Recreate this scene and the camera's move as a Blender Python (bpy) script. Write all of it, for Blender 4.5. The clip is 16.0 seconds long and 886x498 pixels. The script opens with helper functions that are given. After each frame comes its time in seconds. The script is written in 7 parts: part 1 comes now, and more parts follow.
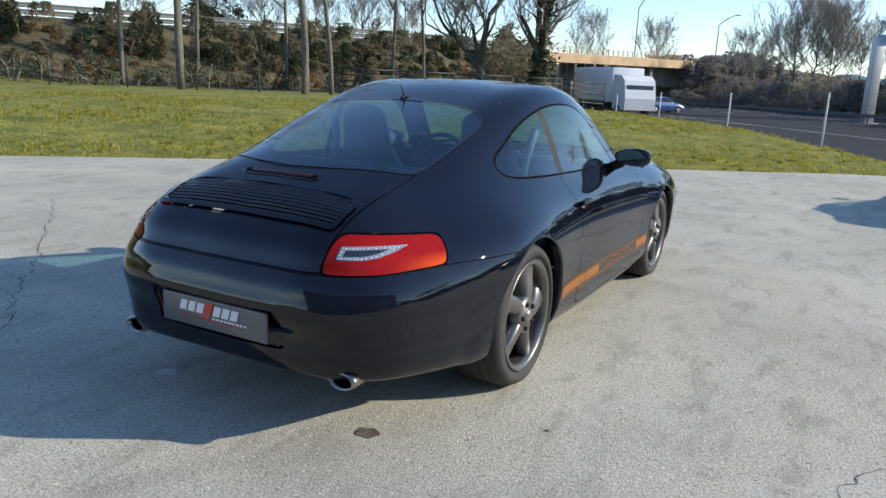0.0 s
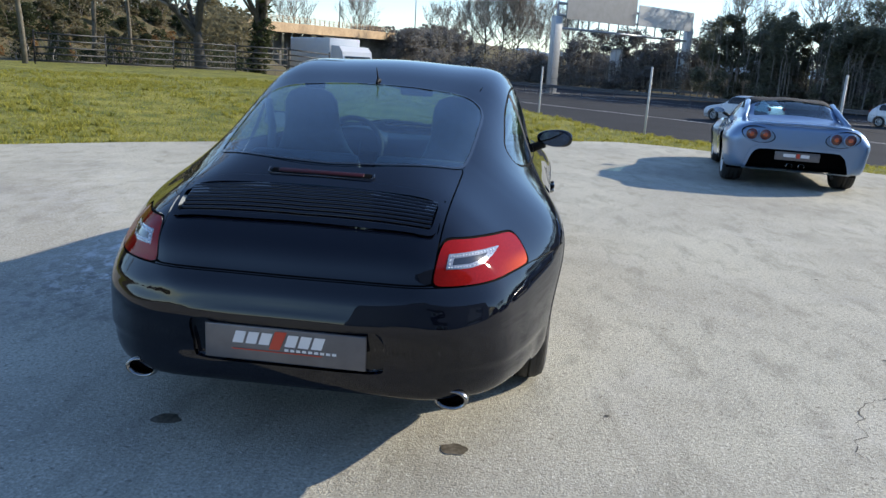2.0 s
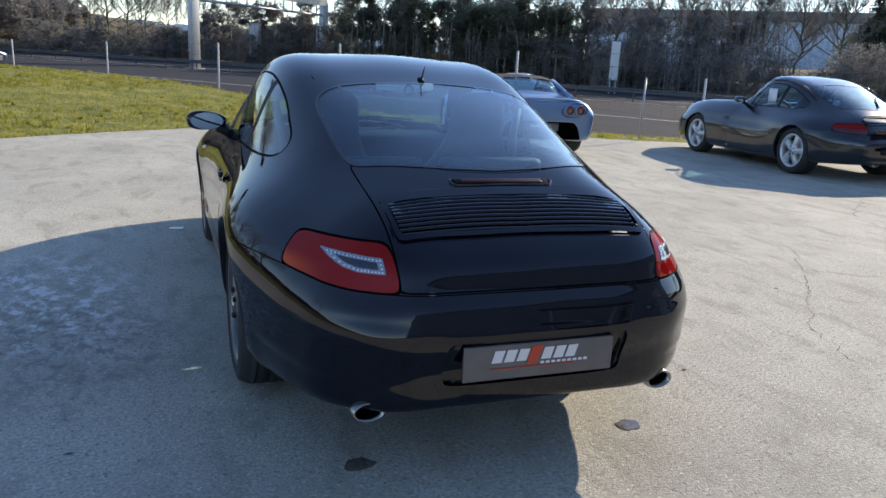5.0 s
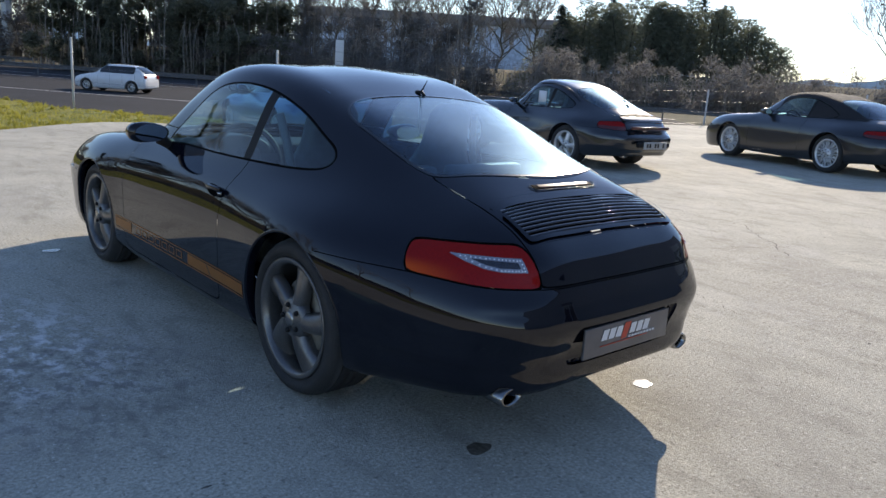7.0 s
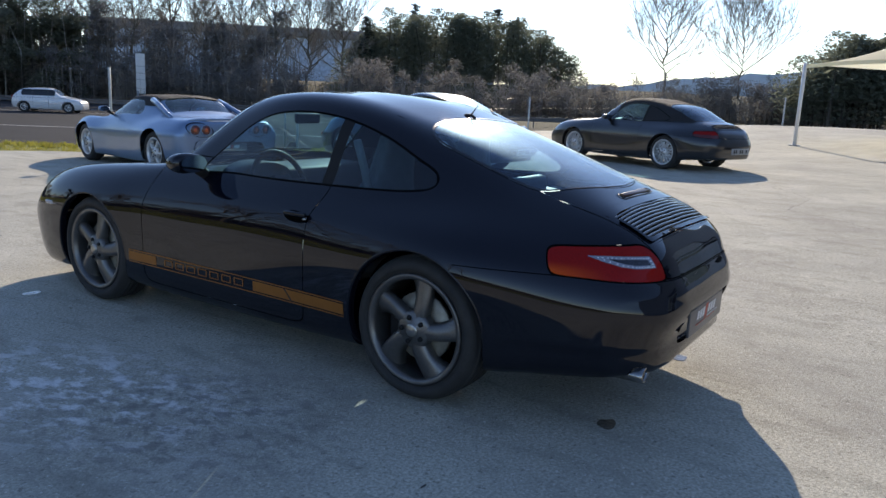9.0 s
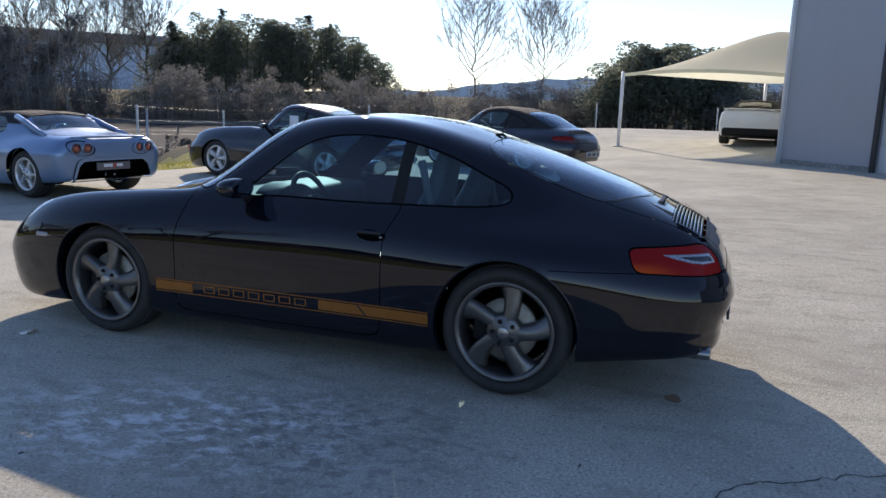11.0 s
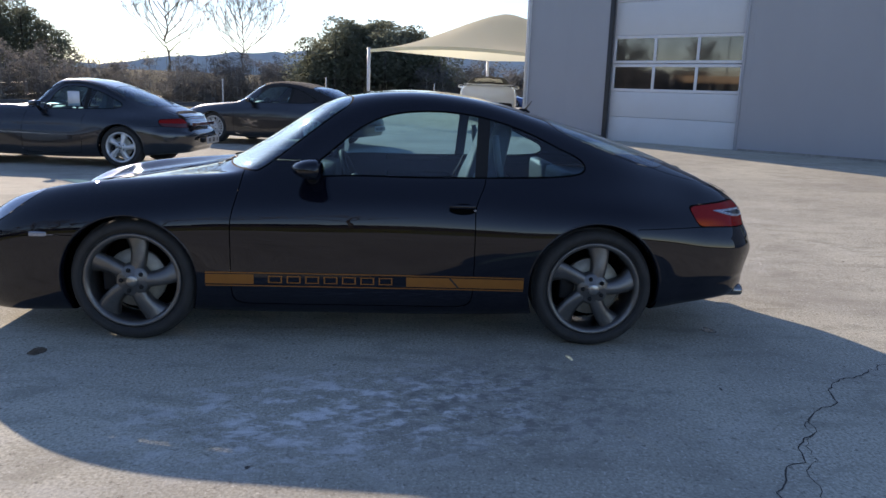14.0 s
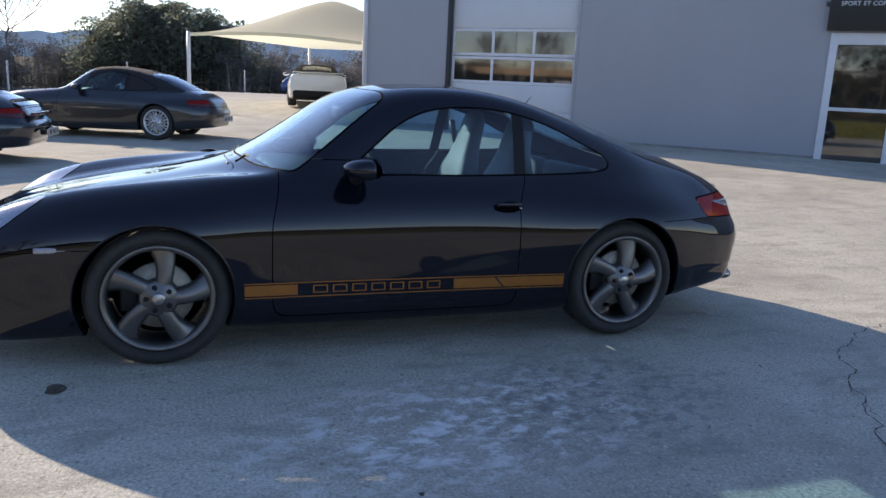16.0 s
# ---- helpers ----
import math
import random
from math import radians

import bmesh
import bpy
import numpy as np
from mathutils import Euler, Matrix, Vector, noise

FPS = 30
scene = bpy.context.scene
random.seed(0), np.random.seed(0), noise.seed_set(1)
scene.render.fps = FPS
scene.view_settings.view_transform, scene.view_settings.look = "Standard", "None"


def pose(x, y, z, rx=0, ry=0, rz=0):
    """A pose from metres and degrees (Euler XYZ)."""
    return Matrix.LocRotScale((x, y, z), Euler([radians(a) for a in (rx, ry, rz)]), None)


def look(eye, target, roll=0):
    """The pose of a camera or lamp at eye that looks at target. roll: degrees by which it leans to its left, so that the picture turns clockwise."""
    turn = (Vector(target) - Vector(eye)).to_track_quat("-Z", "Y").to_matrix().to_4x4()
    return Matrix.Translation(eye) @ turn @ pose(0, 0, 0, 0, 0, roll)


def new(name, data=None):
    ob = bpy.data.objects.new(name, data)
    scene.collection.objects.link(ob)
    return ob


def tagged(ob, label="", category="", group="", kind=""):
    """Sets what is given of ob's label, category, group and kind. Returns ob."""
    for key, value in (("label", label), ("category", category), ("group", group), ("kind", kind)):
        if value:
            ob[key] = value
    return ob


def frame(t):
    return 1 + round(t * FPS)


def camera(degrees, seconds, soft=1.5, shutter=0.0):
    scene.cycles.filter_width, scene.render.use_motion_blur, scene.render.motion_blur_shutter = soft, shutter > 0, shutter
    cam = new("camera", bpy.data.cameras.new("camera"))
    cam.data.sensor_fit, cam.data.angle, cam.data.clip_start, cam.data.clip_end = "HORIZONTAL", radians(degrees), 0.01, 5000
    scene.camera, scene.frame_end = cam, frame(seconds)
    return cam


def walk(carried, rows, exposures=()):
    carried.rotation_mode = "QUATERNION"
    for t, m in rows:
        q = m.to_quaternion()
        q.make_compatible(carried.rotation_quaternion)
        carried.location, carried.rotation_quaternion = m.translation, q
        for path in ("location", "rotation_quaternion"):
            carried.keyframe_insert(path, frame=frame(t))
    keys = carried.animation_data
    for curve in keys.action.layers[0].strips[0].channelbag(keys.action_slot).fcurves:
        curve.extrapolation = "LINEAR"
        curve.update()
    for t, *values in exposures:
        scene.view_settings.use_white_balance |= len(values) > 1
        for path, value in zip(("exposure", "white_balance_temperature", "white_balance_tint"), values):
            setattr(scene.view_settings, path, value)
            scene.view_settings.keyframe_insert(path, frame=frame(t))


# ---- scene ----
cam = camera(60.9, 16.0)
PATH = [
    (0, (1.98, -2.917, 1.297), (1.051, -1.201, 0.857), 2.6),
    (0.5, (1.678, -3.081, 1.307), (0.962, -1.268, 0.859), 2.8),
    (1, (1.389, -3.137, 1.278), (0.794, -1.28, 0.835), 2.9),
    (1.5, (1.047, -3.086, 1.283), (0.648, -1.181, 0.821), 3.2),
    (2, (0.708, -3.134, 1.295), (0.498, -1.203, 0.819), 3.4),
    (2.5, (0.413, -3.134, 1.28), (0.322, -1.196, 0.795), 3.3),
    (3, (0.137, -3.057, 1.302), (0.255, -1.127, 0.791), 3.1),
    (3.5, (-0.176, -3.095, 1.313), (0.097, -1.182, 0.797), 3.1),
    (3.7, (-0.282, -3.102, 1.322), (0.04, -1.196, 0.809), 3.1),
    (5.8, (-1.547, -2.697, 1.293), (-0.561, -1.018, 0.832), 3.8),
    (6, (-1.652, -2.634, 1.307), (-0.585, -1.004, 0.857), 4.1),
    (6.5, (-1.989, -2.573, 1.307), (-0.757, -1.064, 0.853), 4.1),
    (7, (-2.303, -2.493, 1.306), (-0.995, -1.051, 0.850), 3.9),
    (7.5, (-2.569, -2.304, 1.322), (-1.150, -0.970, 0.867), 3.6),
    (8, (-2.895, -2.200, 1.323), (-1.381, -0.972, 0.877), 3.3),
    (8.5, (-3.124, -2.045, 1.314), (-1.556, -0.880, 0.888), 2.9),
    (8.7, (-3.213, -1.941, 1.308), (-1.617, -0.812, 0.891), 2.8),
    (10.8, (-4.043, -0.95, 1.365), (-2.21, -0.241, 0.998), 1.7),
    (11, (-4.145, -0.841, 1.351), (-2.288, -0.195, 0.98), 1.9),
    (11.5, (-4.378, -0.582, 1.355), (-2.484, -0.064, 0.977), 1.9),
    (12, (-4.457, -0.244, 1.337), (-2.535, 0.156, 0.955), 2.0),
    (12.5, (-4.56, 0.084, 1.311), (-2.618, 0.361, 0.922), 1.9),
    (13, (-4.633, 0.404, 1.312), (-2.677, 0.538, 0.919), 2.1),
    (13.5, (-4.548, 0.731, 1.311), (-2.589, 0.754, 0.91), 2.0),
    (14, (-4.576, 1.039, 1.297), (-2.622, 0.91, 0.889), 2.0),
    (14.5, (-4.578, 1.347, 1.285), (-2.635, 1.103, 0.874), 2.0),
    (15, (-4.42, 1.637, 1.287), (-2.493, 1.297, 0.873), 1.9),
    (15.5, (-4.328, 1.943, 1.28), (-2.443, 1.417, 0.865), 2.5),
    (16, (-4.243, 2.235, 1.284), (-2.397, 1.588, 0.868), 2.8),
]
EXPOSURES = [(0, 1.04, 6450, 12), (3.5, 1.12, 6600, 14), (6, 1.04, 6900, 17), (8.5, 0.85, 6880, 17), (11, 0.83, 6830, 20), (12.5, 0.83, 6900, 21), (14, 0.88, 7050, 22), (16, 1.08, 7000, 22)]
walk(cam, [(t, look(eye, target, roll)) for t, eye, target, roll in PATH], EXPOSURES)

# ---- light ----
SUN_AZ, SUN_EL = 62.4, 24.6   # clockwise from +y, above the horizon
world = bpy.data.worlds.new("world")
scene.world = world
world.use_nodes = True
_n = world.node_tree.nodes
_sky = _n.new("ShaderNodeTexSky")
_sky.sky_type, _sky.sun_disc = "NISHITA", False
_sky.sun_elevation, _sky.sun_rotation = radians(SUN_EL), radians(SUN_AZ)
_sky.air_density, _sky.dust_density, _sky.ozone_density = 1.0, 0.05, 2.6
_cool = _n.new("ShaderNodeMix")
_cool.data_type, _cool.blend_type = "RGBA", "MULTIPLY"
_cool.inputs[0].default_value, _cool.inputs[7].default_value = 1.0, (0.895, 0.968, 1.062, 1)
world.node_tree.links.new(_sky.outputs[0], _cool.inputs[6])
world.node_tree.links.new(_cool.outputs[2], _n["Background"].inputs[0])
_n["Background"].inputs[1].default_value = 0.108

_sd = bpy.data.lights.new("sun", "SUN")
_sd.energy, _sd.angle, _sd.color = 3.1, radians(0.55), (1.0, 0.93, 0.765)
sun = new("sun", _sd)
_a, _e = radians(SUN_AZ), radians(SUN_EL)
SUN_DIR = Vector((math.sin(_a) * math.cos(_e), math.cos(_a) * math.cos(_e), math.sin(_e)))
sun.matrix_world = look(SUN_DIR * 60, (0, 0, 0))


# ---- materials ----
def mat(name, color, rough=0.5, metal=0.0, coat=0.0, spec=0.5, scale=0.0, dark=None, amount=0.5, fine=0.0, bump=0.0,
        bump_scale=0.0, fine_amp=0.26, emit=0.0, trans=0.0, vary=0.0, stretch=None, coat_rough=0.03):
    """A principled material with noise between two colours at a large and a fine scale, and a fine bump."""
    m = bpy.data.materials.new(name)
    m.use_nodes = True
    nt = m.node_tree
    b = nt.nodes["Principled BSDF"]
    c = (*color, 1)
    b.inputs["Base Color"].default_value = c
    b.inputs["Roughness"].default_value = rough
    b.inputs["Metallic"].default_value = metal
    b.inputs["Coat Weight"].default_value = coat
    b.inputs["Coat Roughness"].default_value = coat_rough
    b.inputs["Specular IOR Level"].default_value = spec
    b.inputs["Transmission Weight"].default_value = trans
    if emit:
        b.inputs["Emission Color"].default_value = c
        b.inputs["Emission Strength"].default_value = emit
    tc = nt.nodes.new("ShaderNodeTexCoord")
    src = tc.outputs["Object"]
    if stretch:
        mp = nt.nodes.new("ShaderNodeMapping")
        mp.inputs["Scale"].default_value = stretch
        nt.links.new(src, mp.inputs[0])
        src = mp.outputs[0]
    col = None
    if scale:
        n1 = nt.nodes.new("ShaderNodeTexNoise")
        n1.inputs["Scale"].default_value, n1.inputs["Detail"].default_value = scale, 6
        n1.inputs["Roughness"].default_value = 0.62
        nt.links.new(src, n1.inputs["Vector"])
        r = nt.nodes.new("ShaderNodeMapRange")
        r.inputs[1].default_value, r.inputs[2].default_value = 0.33, 0.67
        nt.links.new(n1.outputs[0], r.inputs[0])
        mx = nt.nodes.new("ShaderNodeMix")
        mx.data_type = "RGBA"
        mx.inputs[6].default_value = c
        mx.inputs[7].default_value = (*(dark or [v * (1 - amount) for v in color]), 1)
        nt.links.new(r.outputs[0], mx.inputs[0])
        col = mx.outputs[2]
    if fine:
        n2 = nt.nodes.new("ShaderNodeTexNoise")
        n2.inputs["Scale"].default_value, n2.inputs["Detail"].default_value = fine, 3
        nt.links.new(src, n2.inputs["Vector"])
        r2 = nt.nodes.new("ShaderNodeMapRange")
        r2.inputs[1].default_value, r2.inputs[2].default_value = 0.3, 0.7
        r2.inputs[3].default_value, r2.inputs[4].default_value = 1 - fine_amp, 1 + fine_amp
        nt.links.new(n2.outputs[0], r2.inputs[0])
        mu = nt.nodes.new("ShaderNodeMix")
        mu.data_type, mu.blend_type = "RGBA", "MULTIPLY"
        mu.inputs[0].default_value = 1
        if col:
            nt.links.new(col, mu.inputs[6])
        else:
            mu.inputs[6].default_value = c
        nt.links.new(r2.outputs[0], mu.inputs[7])
        col = mu.outputs[2]
    if vary:
        geo = nt.nodes.new("ShaderNodeNewGeometry")
        r3 = nt.nodes.new("ShaderNodeMapRange")
        r3.inputs[3].default_value, r3.inputs[4].default_value = 1 - vary, 1 + vary
        nt.links.new(geo.outputs["Random Per Island"], r3.inputs[0])
        mv = nt.nodes.new("ShaderNodeMix")
        mv.data_type, mv.blend_type = "RGBA", "MULTIPLY"
        mv.inputs[0].default_value = 1
        if col:
            nt.links.new(col, mv.inputs[6])
        else:
            mv.inputs[6].default_value = c
        nt.links.new(r3.outputs[0], mv.inputs[7])
        col = mv.outputs[2]
    if col:
        nt.links.new(col, b.inputs["Base Color"])
    if bump:
        n3 = nt.nodes.new("ShaderNodeTexNoise")
        n3.inputs["Scale"].default_value, n3.inputs["Detail"].default_value = bump_scale or fine or scale, 4
        nt.links.new(src, n3.inputs["Vector"])
        bp = nt.nodes.new("ShaderNodeBump")
        bp.inputs["Strength"].default_value, bp.inputs["Distance"].default_value = bump, 0.02
        nt.links.new(n3.outputs[0], bp.inputs["Height"])
        nt.links.new(bp.outputs[0], b.inputs["Normal"])
    return m


def glass_mat(name, tint, rough=0.0, gloss=0.10, steep=3.8, sheen_film=0.0):
    """A thin pane: tinted see-through with a Fresnel gloss, and a dusty blurred gloss coloured blue to add a sky sheen.
    """
    m = bpy.data.materials.new(name)
    m.use_nodes = True
    nt = m.node_tree
    nt.nodes.remove(nt.nodes["Principled BSDF"])
    t = nt.nodes.new("ShaderNodeBsdfTransparent")
    t.inputs[0].default_value = (*tint, 1)
    g = nt.nodes.new("ShaderNodeBsdfGlossy")
    g.inputs["Roughness"].default_value = rough
    lw = nt.nodes.new("ShaderNodeLayerWeight")
    lw.inputs[0].default_value = 0.5
    pw = nt.nodes.new("ShaderNodeMath")
    pw.operation = "POWER"
    pw.inputs[1].default_value = steep
    nt.links.new(lw.outputs["Facing"], pw.inputs[0])
    f = nt.nodes.new("ShaderNodeMapRange")
    f.inputs[3].default_value, f.inputs[4].default_value = gloss, 1.0
    nt.links.new(pw.outputs[0], f.inputs[0])
    mx = nt.nodes.new("ShaderNodeMixShader")
    nt.links.new(f.outputs[0], mx.inputs[0])
    nt.links.new(t.outputs[0], mx.inputs[1])
    nt.links.new(g.outputs[0], mx.inputs[2])
    last = mx
    if sheen_film:
        haze = nt.nodes.new("ShaderNodeBsdfGlossy")
        # blue in this rough gloss imitates sky sheen on the glass
        haze.inputs["Color"].default_value, haze.inputs["Roughness"].default_value = (0.50, 0.76, 1.0, 1), 0.40
        nz = nt.nodes.new("ShaderNodeTexNoise")
        nz.inputs["Scale"].default_value, nz.inputs["Detail"].default_value = 5.0, 6.0
        tc = nt.nodes.new("ShaderNodeTexCoord")
        nt.links.new(tc.outputs["Object"], nz.inputs["Vector"])
        k = nt.nodes.new("ShaderNodeMapRange")
        k.inputs[1].default_value, k.inputs[2].default_value = 0.3, 0.7
        k.inputs[3].default_value, k.inputs[4].default_value = sheen_film * .7, sheen_film * 1.3
        nt.links.new(nz.outputs[0], k.inputs[0])
        last = nt.nodes.new("ShaderNodeMixShader")
        nt.links.new(k.outputs[0], last.inputs[0])
        nt.links.new(mx.outputs[0], last.inputs[1])
        nt.links.new(haze.outputs[0], last.inputs[2])
    nt.links.new(last.outputs[0], nt.nodes["Material Output"].inputs[0])
    return m


def leaf_mat(name, color, vary=0.35, rough=0.9, through_light=0.42):
    """Leaves: principled with some light let through."""
    m = mat(name, color, rough, vary=vary, spec=0.05)
    nt = m.node_tree
    b = nt.nodes["Principled BSDF"]
    tr = nt.nodes.new("ShaderNodeBsdfTranslucent")
    tr.inputs[0].default_value = (*[min(1, v * 1.5) for v in color], 1)
    mx = nt.nodes.new("ShaderNodeMixShader")
    mx.inputs[0].default_value = through_light
    nt.links.new(b.outputs[0], mx.inputs[1])
    nt.links.new(tr.outputs[0], mx.inputs[2])
    nt.links.new(mx.outputs[0], nt.nodes["Material Output"].inputs[0])
    return m


PAINT = mat("black_blue_paint", (0.0042, 0.0050, 0.0105), 0.30, 0.0, 1.0, 0.0, scale=900, amount=0.3, coat_rough=0.012)
PAINT_DARK = mat("dark_paint", (0.006, 0.007, 0.010), 0.3, 0.0, 1.0, coat_rough=0.03)
PAINT_SLATE = mat("slate_paint", (0.008, 0.011, 0.016), 0.25, 0.0, 1.0, scale=700, amount=0.3, coat_rough=0.03)
PAINT_SILVER = mat("ice_blue_paint", (0.19, 0.295, 0.45), 0.40, 0.55, 1.0, scale=800, amount=0.2, coat_rough=0.04)
PAINT_WHITE = mat("white_paint", (0.75, 0.75, 0.74), 0.35, 0.0, 1.0, scale=3, amount=0.06)
SEAL = mat("gloss_rubber", (0.010, 0.010, 0.011), 0.22, 0, 0.6, 0.5, scale=40, amount=0.3)
SEAM = mat("shut_line_black", (0.002, 0.002, 0.002), 0.8, 0, 0, 0.05)
TRIM = mat("black_trim", (0.012, 0.012, 0.013), 0.6, 0, 0, 0.25, scale=60, amount=0.3)
RUBBER = mat("tyre_rubber", (0.018, 0.018, 0.018), 0.75, scale=14, dark=(0.032, 0.030, 0.028), fine=220, bump=0.15)
ALLOY = mat("grey_alloy", (0.16, 0.155, 0.15), 0.36, 0.75, 0.4, scale=9, amount=0.25, fine=300)
SILVER_ALLOY = mat("silver_alloy", (0.72, 0.72, 0.71), 0.38, 0.6, 0.3, scale=9, amount=0.15)
DISC = mat("worn_brake_disc", (0.36, 0.33, 0.27), 0.5, 0.6, scale=30, amount=0.3)
STEEL = mat("brushed_steel", (0.45, 0.44, 0.42), 0.28, 1.0, scale=40, amount=0.3)
CHROME = mat("polished_chrome", (0.34, 0.335, 0.325), 0.2, 1.0, scale=30, amount=0.15)
CARGLASS = glass_mat("car_glass", (0.52, 0.73, 0.82), 0.0, 0.08)
SCREENGLASS = glass_mat("screen_glass", (0.56, 0.74, 0.80), 0.0, 0.045, 3.5, 0.06)
FRONTGLASS = glass_mat("windscreen_glass", (0.55, 0.82, 0.89), 0.0, 0.09, 2.8, 0.015)
RED_LENS = mat("red_lens", (0.28, 0.007, 0.005), 0.6, 0.0, 0.5, 0.0, scale=160, amount=0.25)


def indicator_end(m):
    """The lamp's lower outer end runs from red into the orange of the indicator."""
    nt = m.node_tree
    b = nt.nodes["Principled BSDF"]
    src = b.inputs["Base Color"].links[0].from_socket
    tc, sp = nt.nodes.new("ShaderNodeTexCoord"), nt.nodes.new("ShaderNodeSeparateXYZ")
    nt.links.new(tc.outputs["Object"], sp.inputs[0])
    ab = nt.nodes.new("ShaderNodeMath")
    ab.operation = "ABSOLUTE"
    nt.links.new(sp.outputs[0], ab.inputs[0])
    ends = []
    for sock, lo, hi in ((ab.outputs[0], .62, .76), (sp.outputs[2], .695, .655)):
        r = nt.nodes.new("ShaderNodeMapRange")
        r.interpolation_type = "SMOOTHSTEP"
        r.inputs[1].default_value, r.inputs[2].default_value = lo, hi
        nt.links.new(sock, r.inputs[0])
        ends.append(r.outputs[0])
    mu = nt.nodes.new("ShaderNodeMath")
    mu.operation = "MULTIPLY"
    nt.links.new(ends[0], mu.inputs[0])
    nt.links.new(ends[1], mu.inputs[1])
    mx = nt.nodes.new("ShaderNodeMix")
    mx.data_type = "RGBA"
    mx.inputs[7].default_value = (0.60, 0.080, 0.006, 1)
    nt.links.new(mu.outputs[0], mx.inputs[0])
    nt.links.new(src, mx.inputs[6])
    nt.links.new(mx.outputs[2], b.inputs["Base Color"])


indicator_end(RED_LENS)
DARK_RED = mat("dark_red_lens", (0.095, 0.010, 0.008), 0.15, 0, 0.8, scale=120, amount=0.3)
AMBER_LENS = mat("amber_lens", (0.58, 0.085, 0.010), 0.15, 0.0, 1.0, scale=150, amount=0.3)
CLEAR_LENS = mat("clear_lens", (0.36, 0.39, 0.46), 0.14, 0.3, 1.0, scale=200, amount=0.5)
SMOKE_LENS = mat("smoked_lens", (0.03, 0.033, 0.045), 0.12, 0.2, 0.8, scale=120, amount=0.4)
LEATHER = mat("grey_leather", (0.075, 0.085, 0.09), 0.5, scale=25, amount=0.3, fine=250, bump=0.2)
LEATHER_LIGHT = mat("pale_leather", (0.16, 0.165, 0.16), 0.5, scale=25, amount=0.2, fine=250, bump=0.2)
ORANGE = mat("orange_decal", (0.31, 0.112, 0.017), 0.42, 0.30, 0.0, scale=20, amount=0.12)
DECAL_BLACK = mat("black_decal", (0.01, 0.01, 0.012), 0.4)
PLATE = mat("plate_silver_grey", (0.17, 0.17, 0.185), 0.3, 0.5, scale=5, amount=0.3)
INK_WHITE = mat("white_ink", (0.75, 0.75, 0.76), 0.4)
INK_RED = mat("red_ink", (0.55, 0.06, 0.03), 0.4)
SOFTTOP = mat("black_canvas", (0.016, 0.016, 0.018), 0.85, scale=30, amount=0.3, fine=500, bump=0.3)
MIRROR = mat("mirror_glass", (0.5, 0.55, 0.62), 0.02, 1.0)


# ---- mesh tools ----
class Skin(tuple):
    """Verts and faces with the normals of the sheet that they were parted from."""
    normals = ()


def bm_mesh(name, verts, faces, smooth=True):
    me = bpy.data.meshes.new(name)
    me.from_pydata([tuple(map(float, v)) for v in verts], [], [tuple(map(int, f)) for f in faces])
    if smooth:
        me.polygons.foreach_set("use_smooth", [True] * len(me.polygons))
    me.update()
    return me


def part(name, geo, material, parent=None, label="", smooth=True, m=None):
    """Links a bmesh, a mesh or a (verts, faces) pair as one object under parent."""
    if isinstance(geo, tuple):
        me = bm_mesh(name, geo[0], geo[1], smooth)
        if isinstance(geo, Skin) and smooth:
            me.normals_split_custom_set_from_vertices([tuple(n) for n in geo.normals])
    elif isinstance(geo, bmesh.types.BMesh):
        me = bpy.data.meshes.new(name)
        for f in geo.faces:
            f.smooth = smooth
        geo.to_mesh(me)
        geo.free()
    else:
        me = geo
    mats = material if isinstance(material, (list, tuple)) else [material]
    if not me.materials:
        for k in mats:
            me.materials.append(k)
    ob = new(name, me)
    if parent is not None:
        ob.parent = parent
    if m is not None:
        ob.matrix_basis = m
    if label:
        ob["label"] = label
    return ob


def join(*geos):
    V, F = [], []
    for v, f in geos:
        k = len(V)
        V.extend([tuple(p) for p in v])
        F.extend([tuple(i + k for i in q) for q in f])
    return V, F


def moved(geo, m):
    return [tuple(m @ Vector(p)) for p in geo[0]], geo[1]


def box(x0, x1, y0, y1, z0, z1, bevel=0.0):
    """A box with bevelled edges, as verts and faces."""
    bm = bmesh.new()
    bmesh.ops.create_cube(bm, size=1)
    for v in bm.verts:
        v.co = Vector((x0 + (v.co.x + .5) * (x1 - x0), y0 + (v.co.y + .5) * (y1 - y0), z0 + (v.co.z + .5) * (z1 - z0)))
    if bevel:
        bmesh.ops.bevel(bm, geom=bm.edges[:], offset=bevel, segments=2, affect="EDGES", profile=0.6)
    bm.verts.index_update()
    out = [tuple(v.co) for v in bm.verts], [tuple(v.index for v in f.verts) for f in bm.faces]
    bm.free()
    return out


def lathe(profile, n=40, closed=False):
    """A profile of (radius, x) turned about the x axis."""
    V, F = [], []
    k = len(profile)
    for i in range(n):
        a = 2 * math.pi * i / n
        for r, x in profile:
            V.append((x, r * math.cos(a), r * math.sin(a)))
    for i in range(n):
        j = (i + 1) % n
        for a in range(k if closed else k - 1):
            b = (a + 1) % k
            F.append((i * k + a, i * k + b, j * k + b, j * k + a))
    return V, F


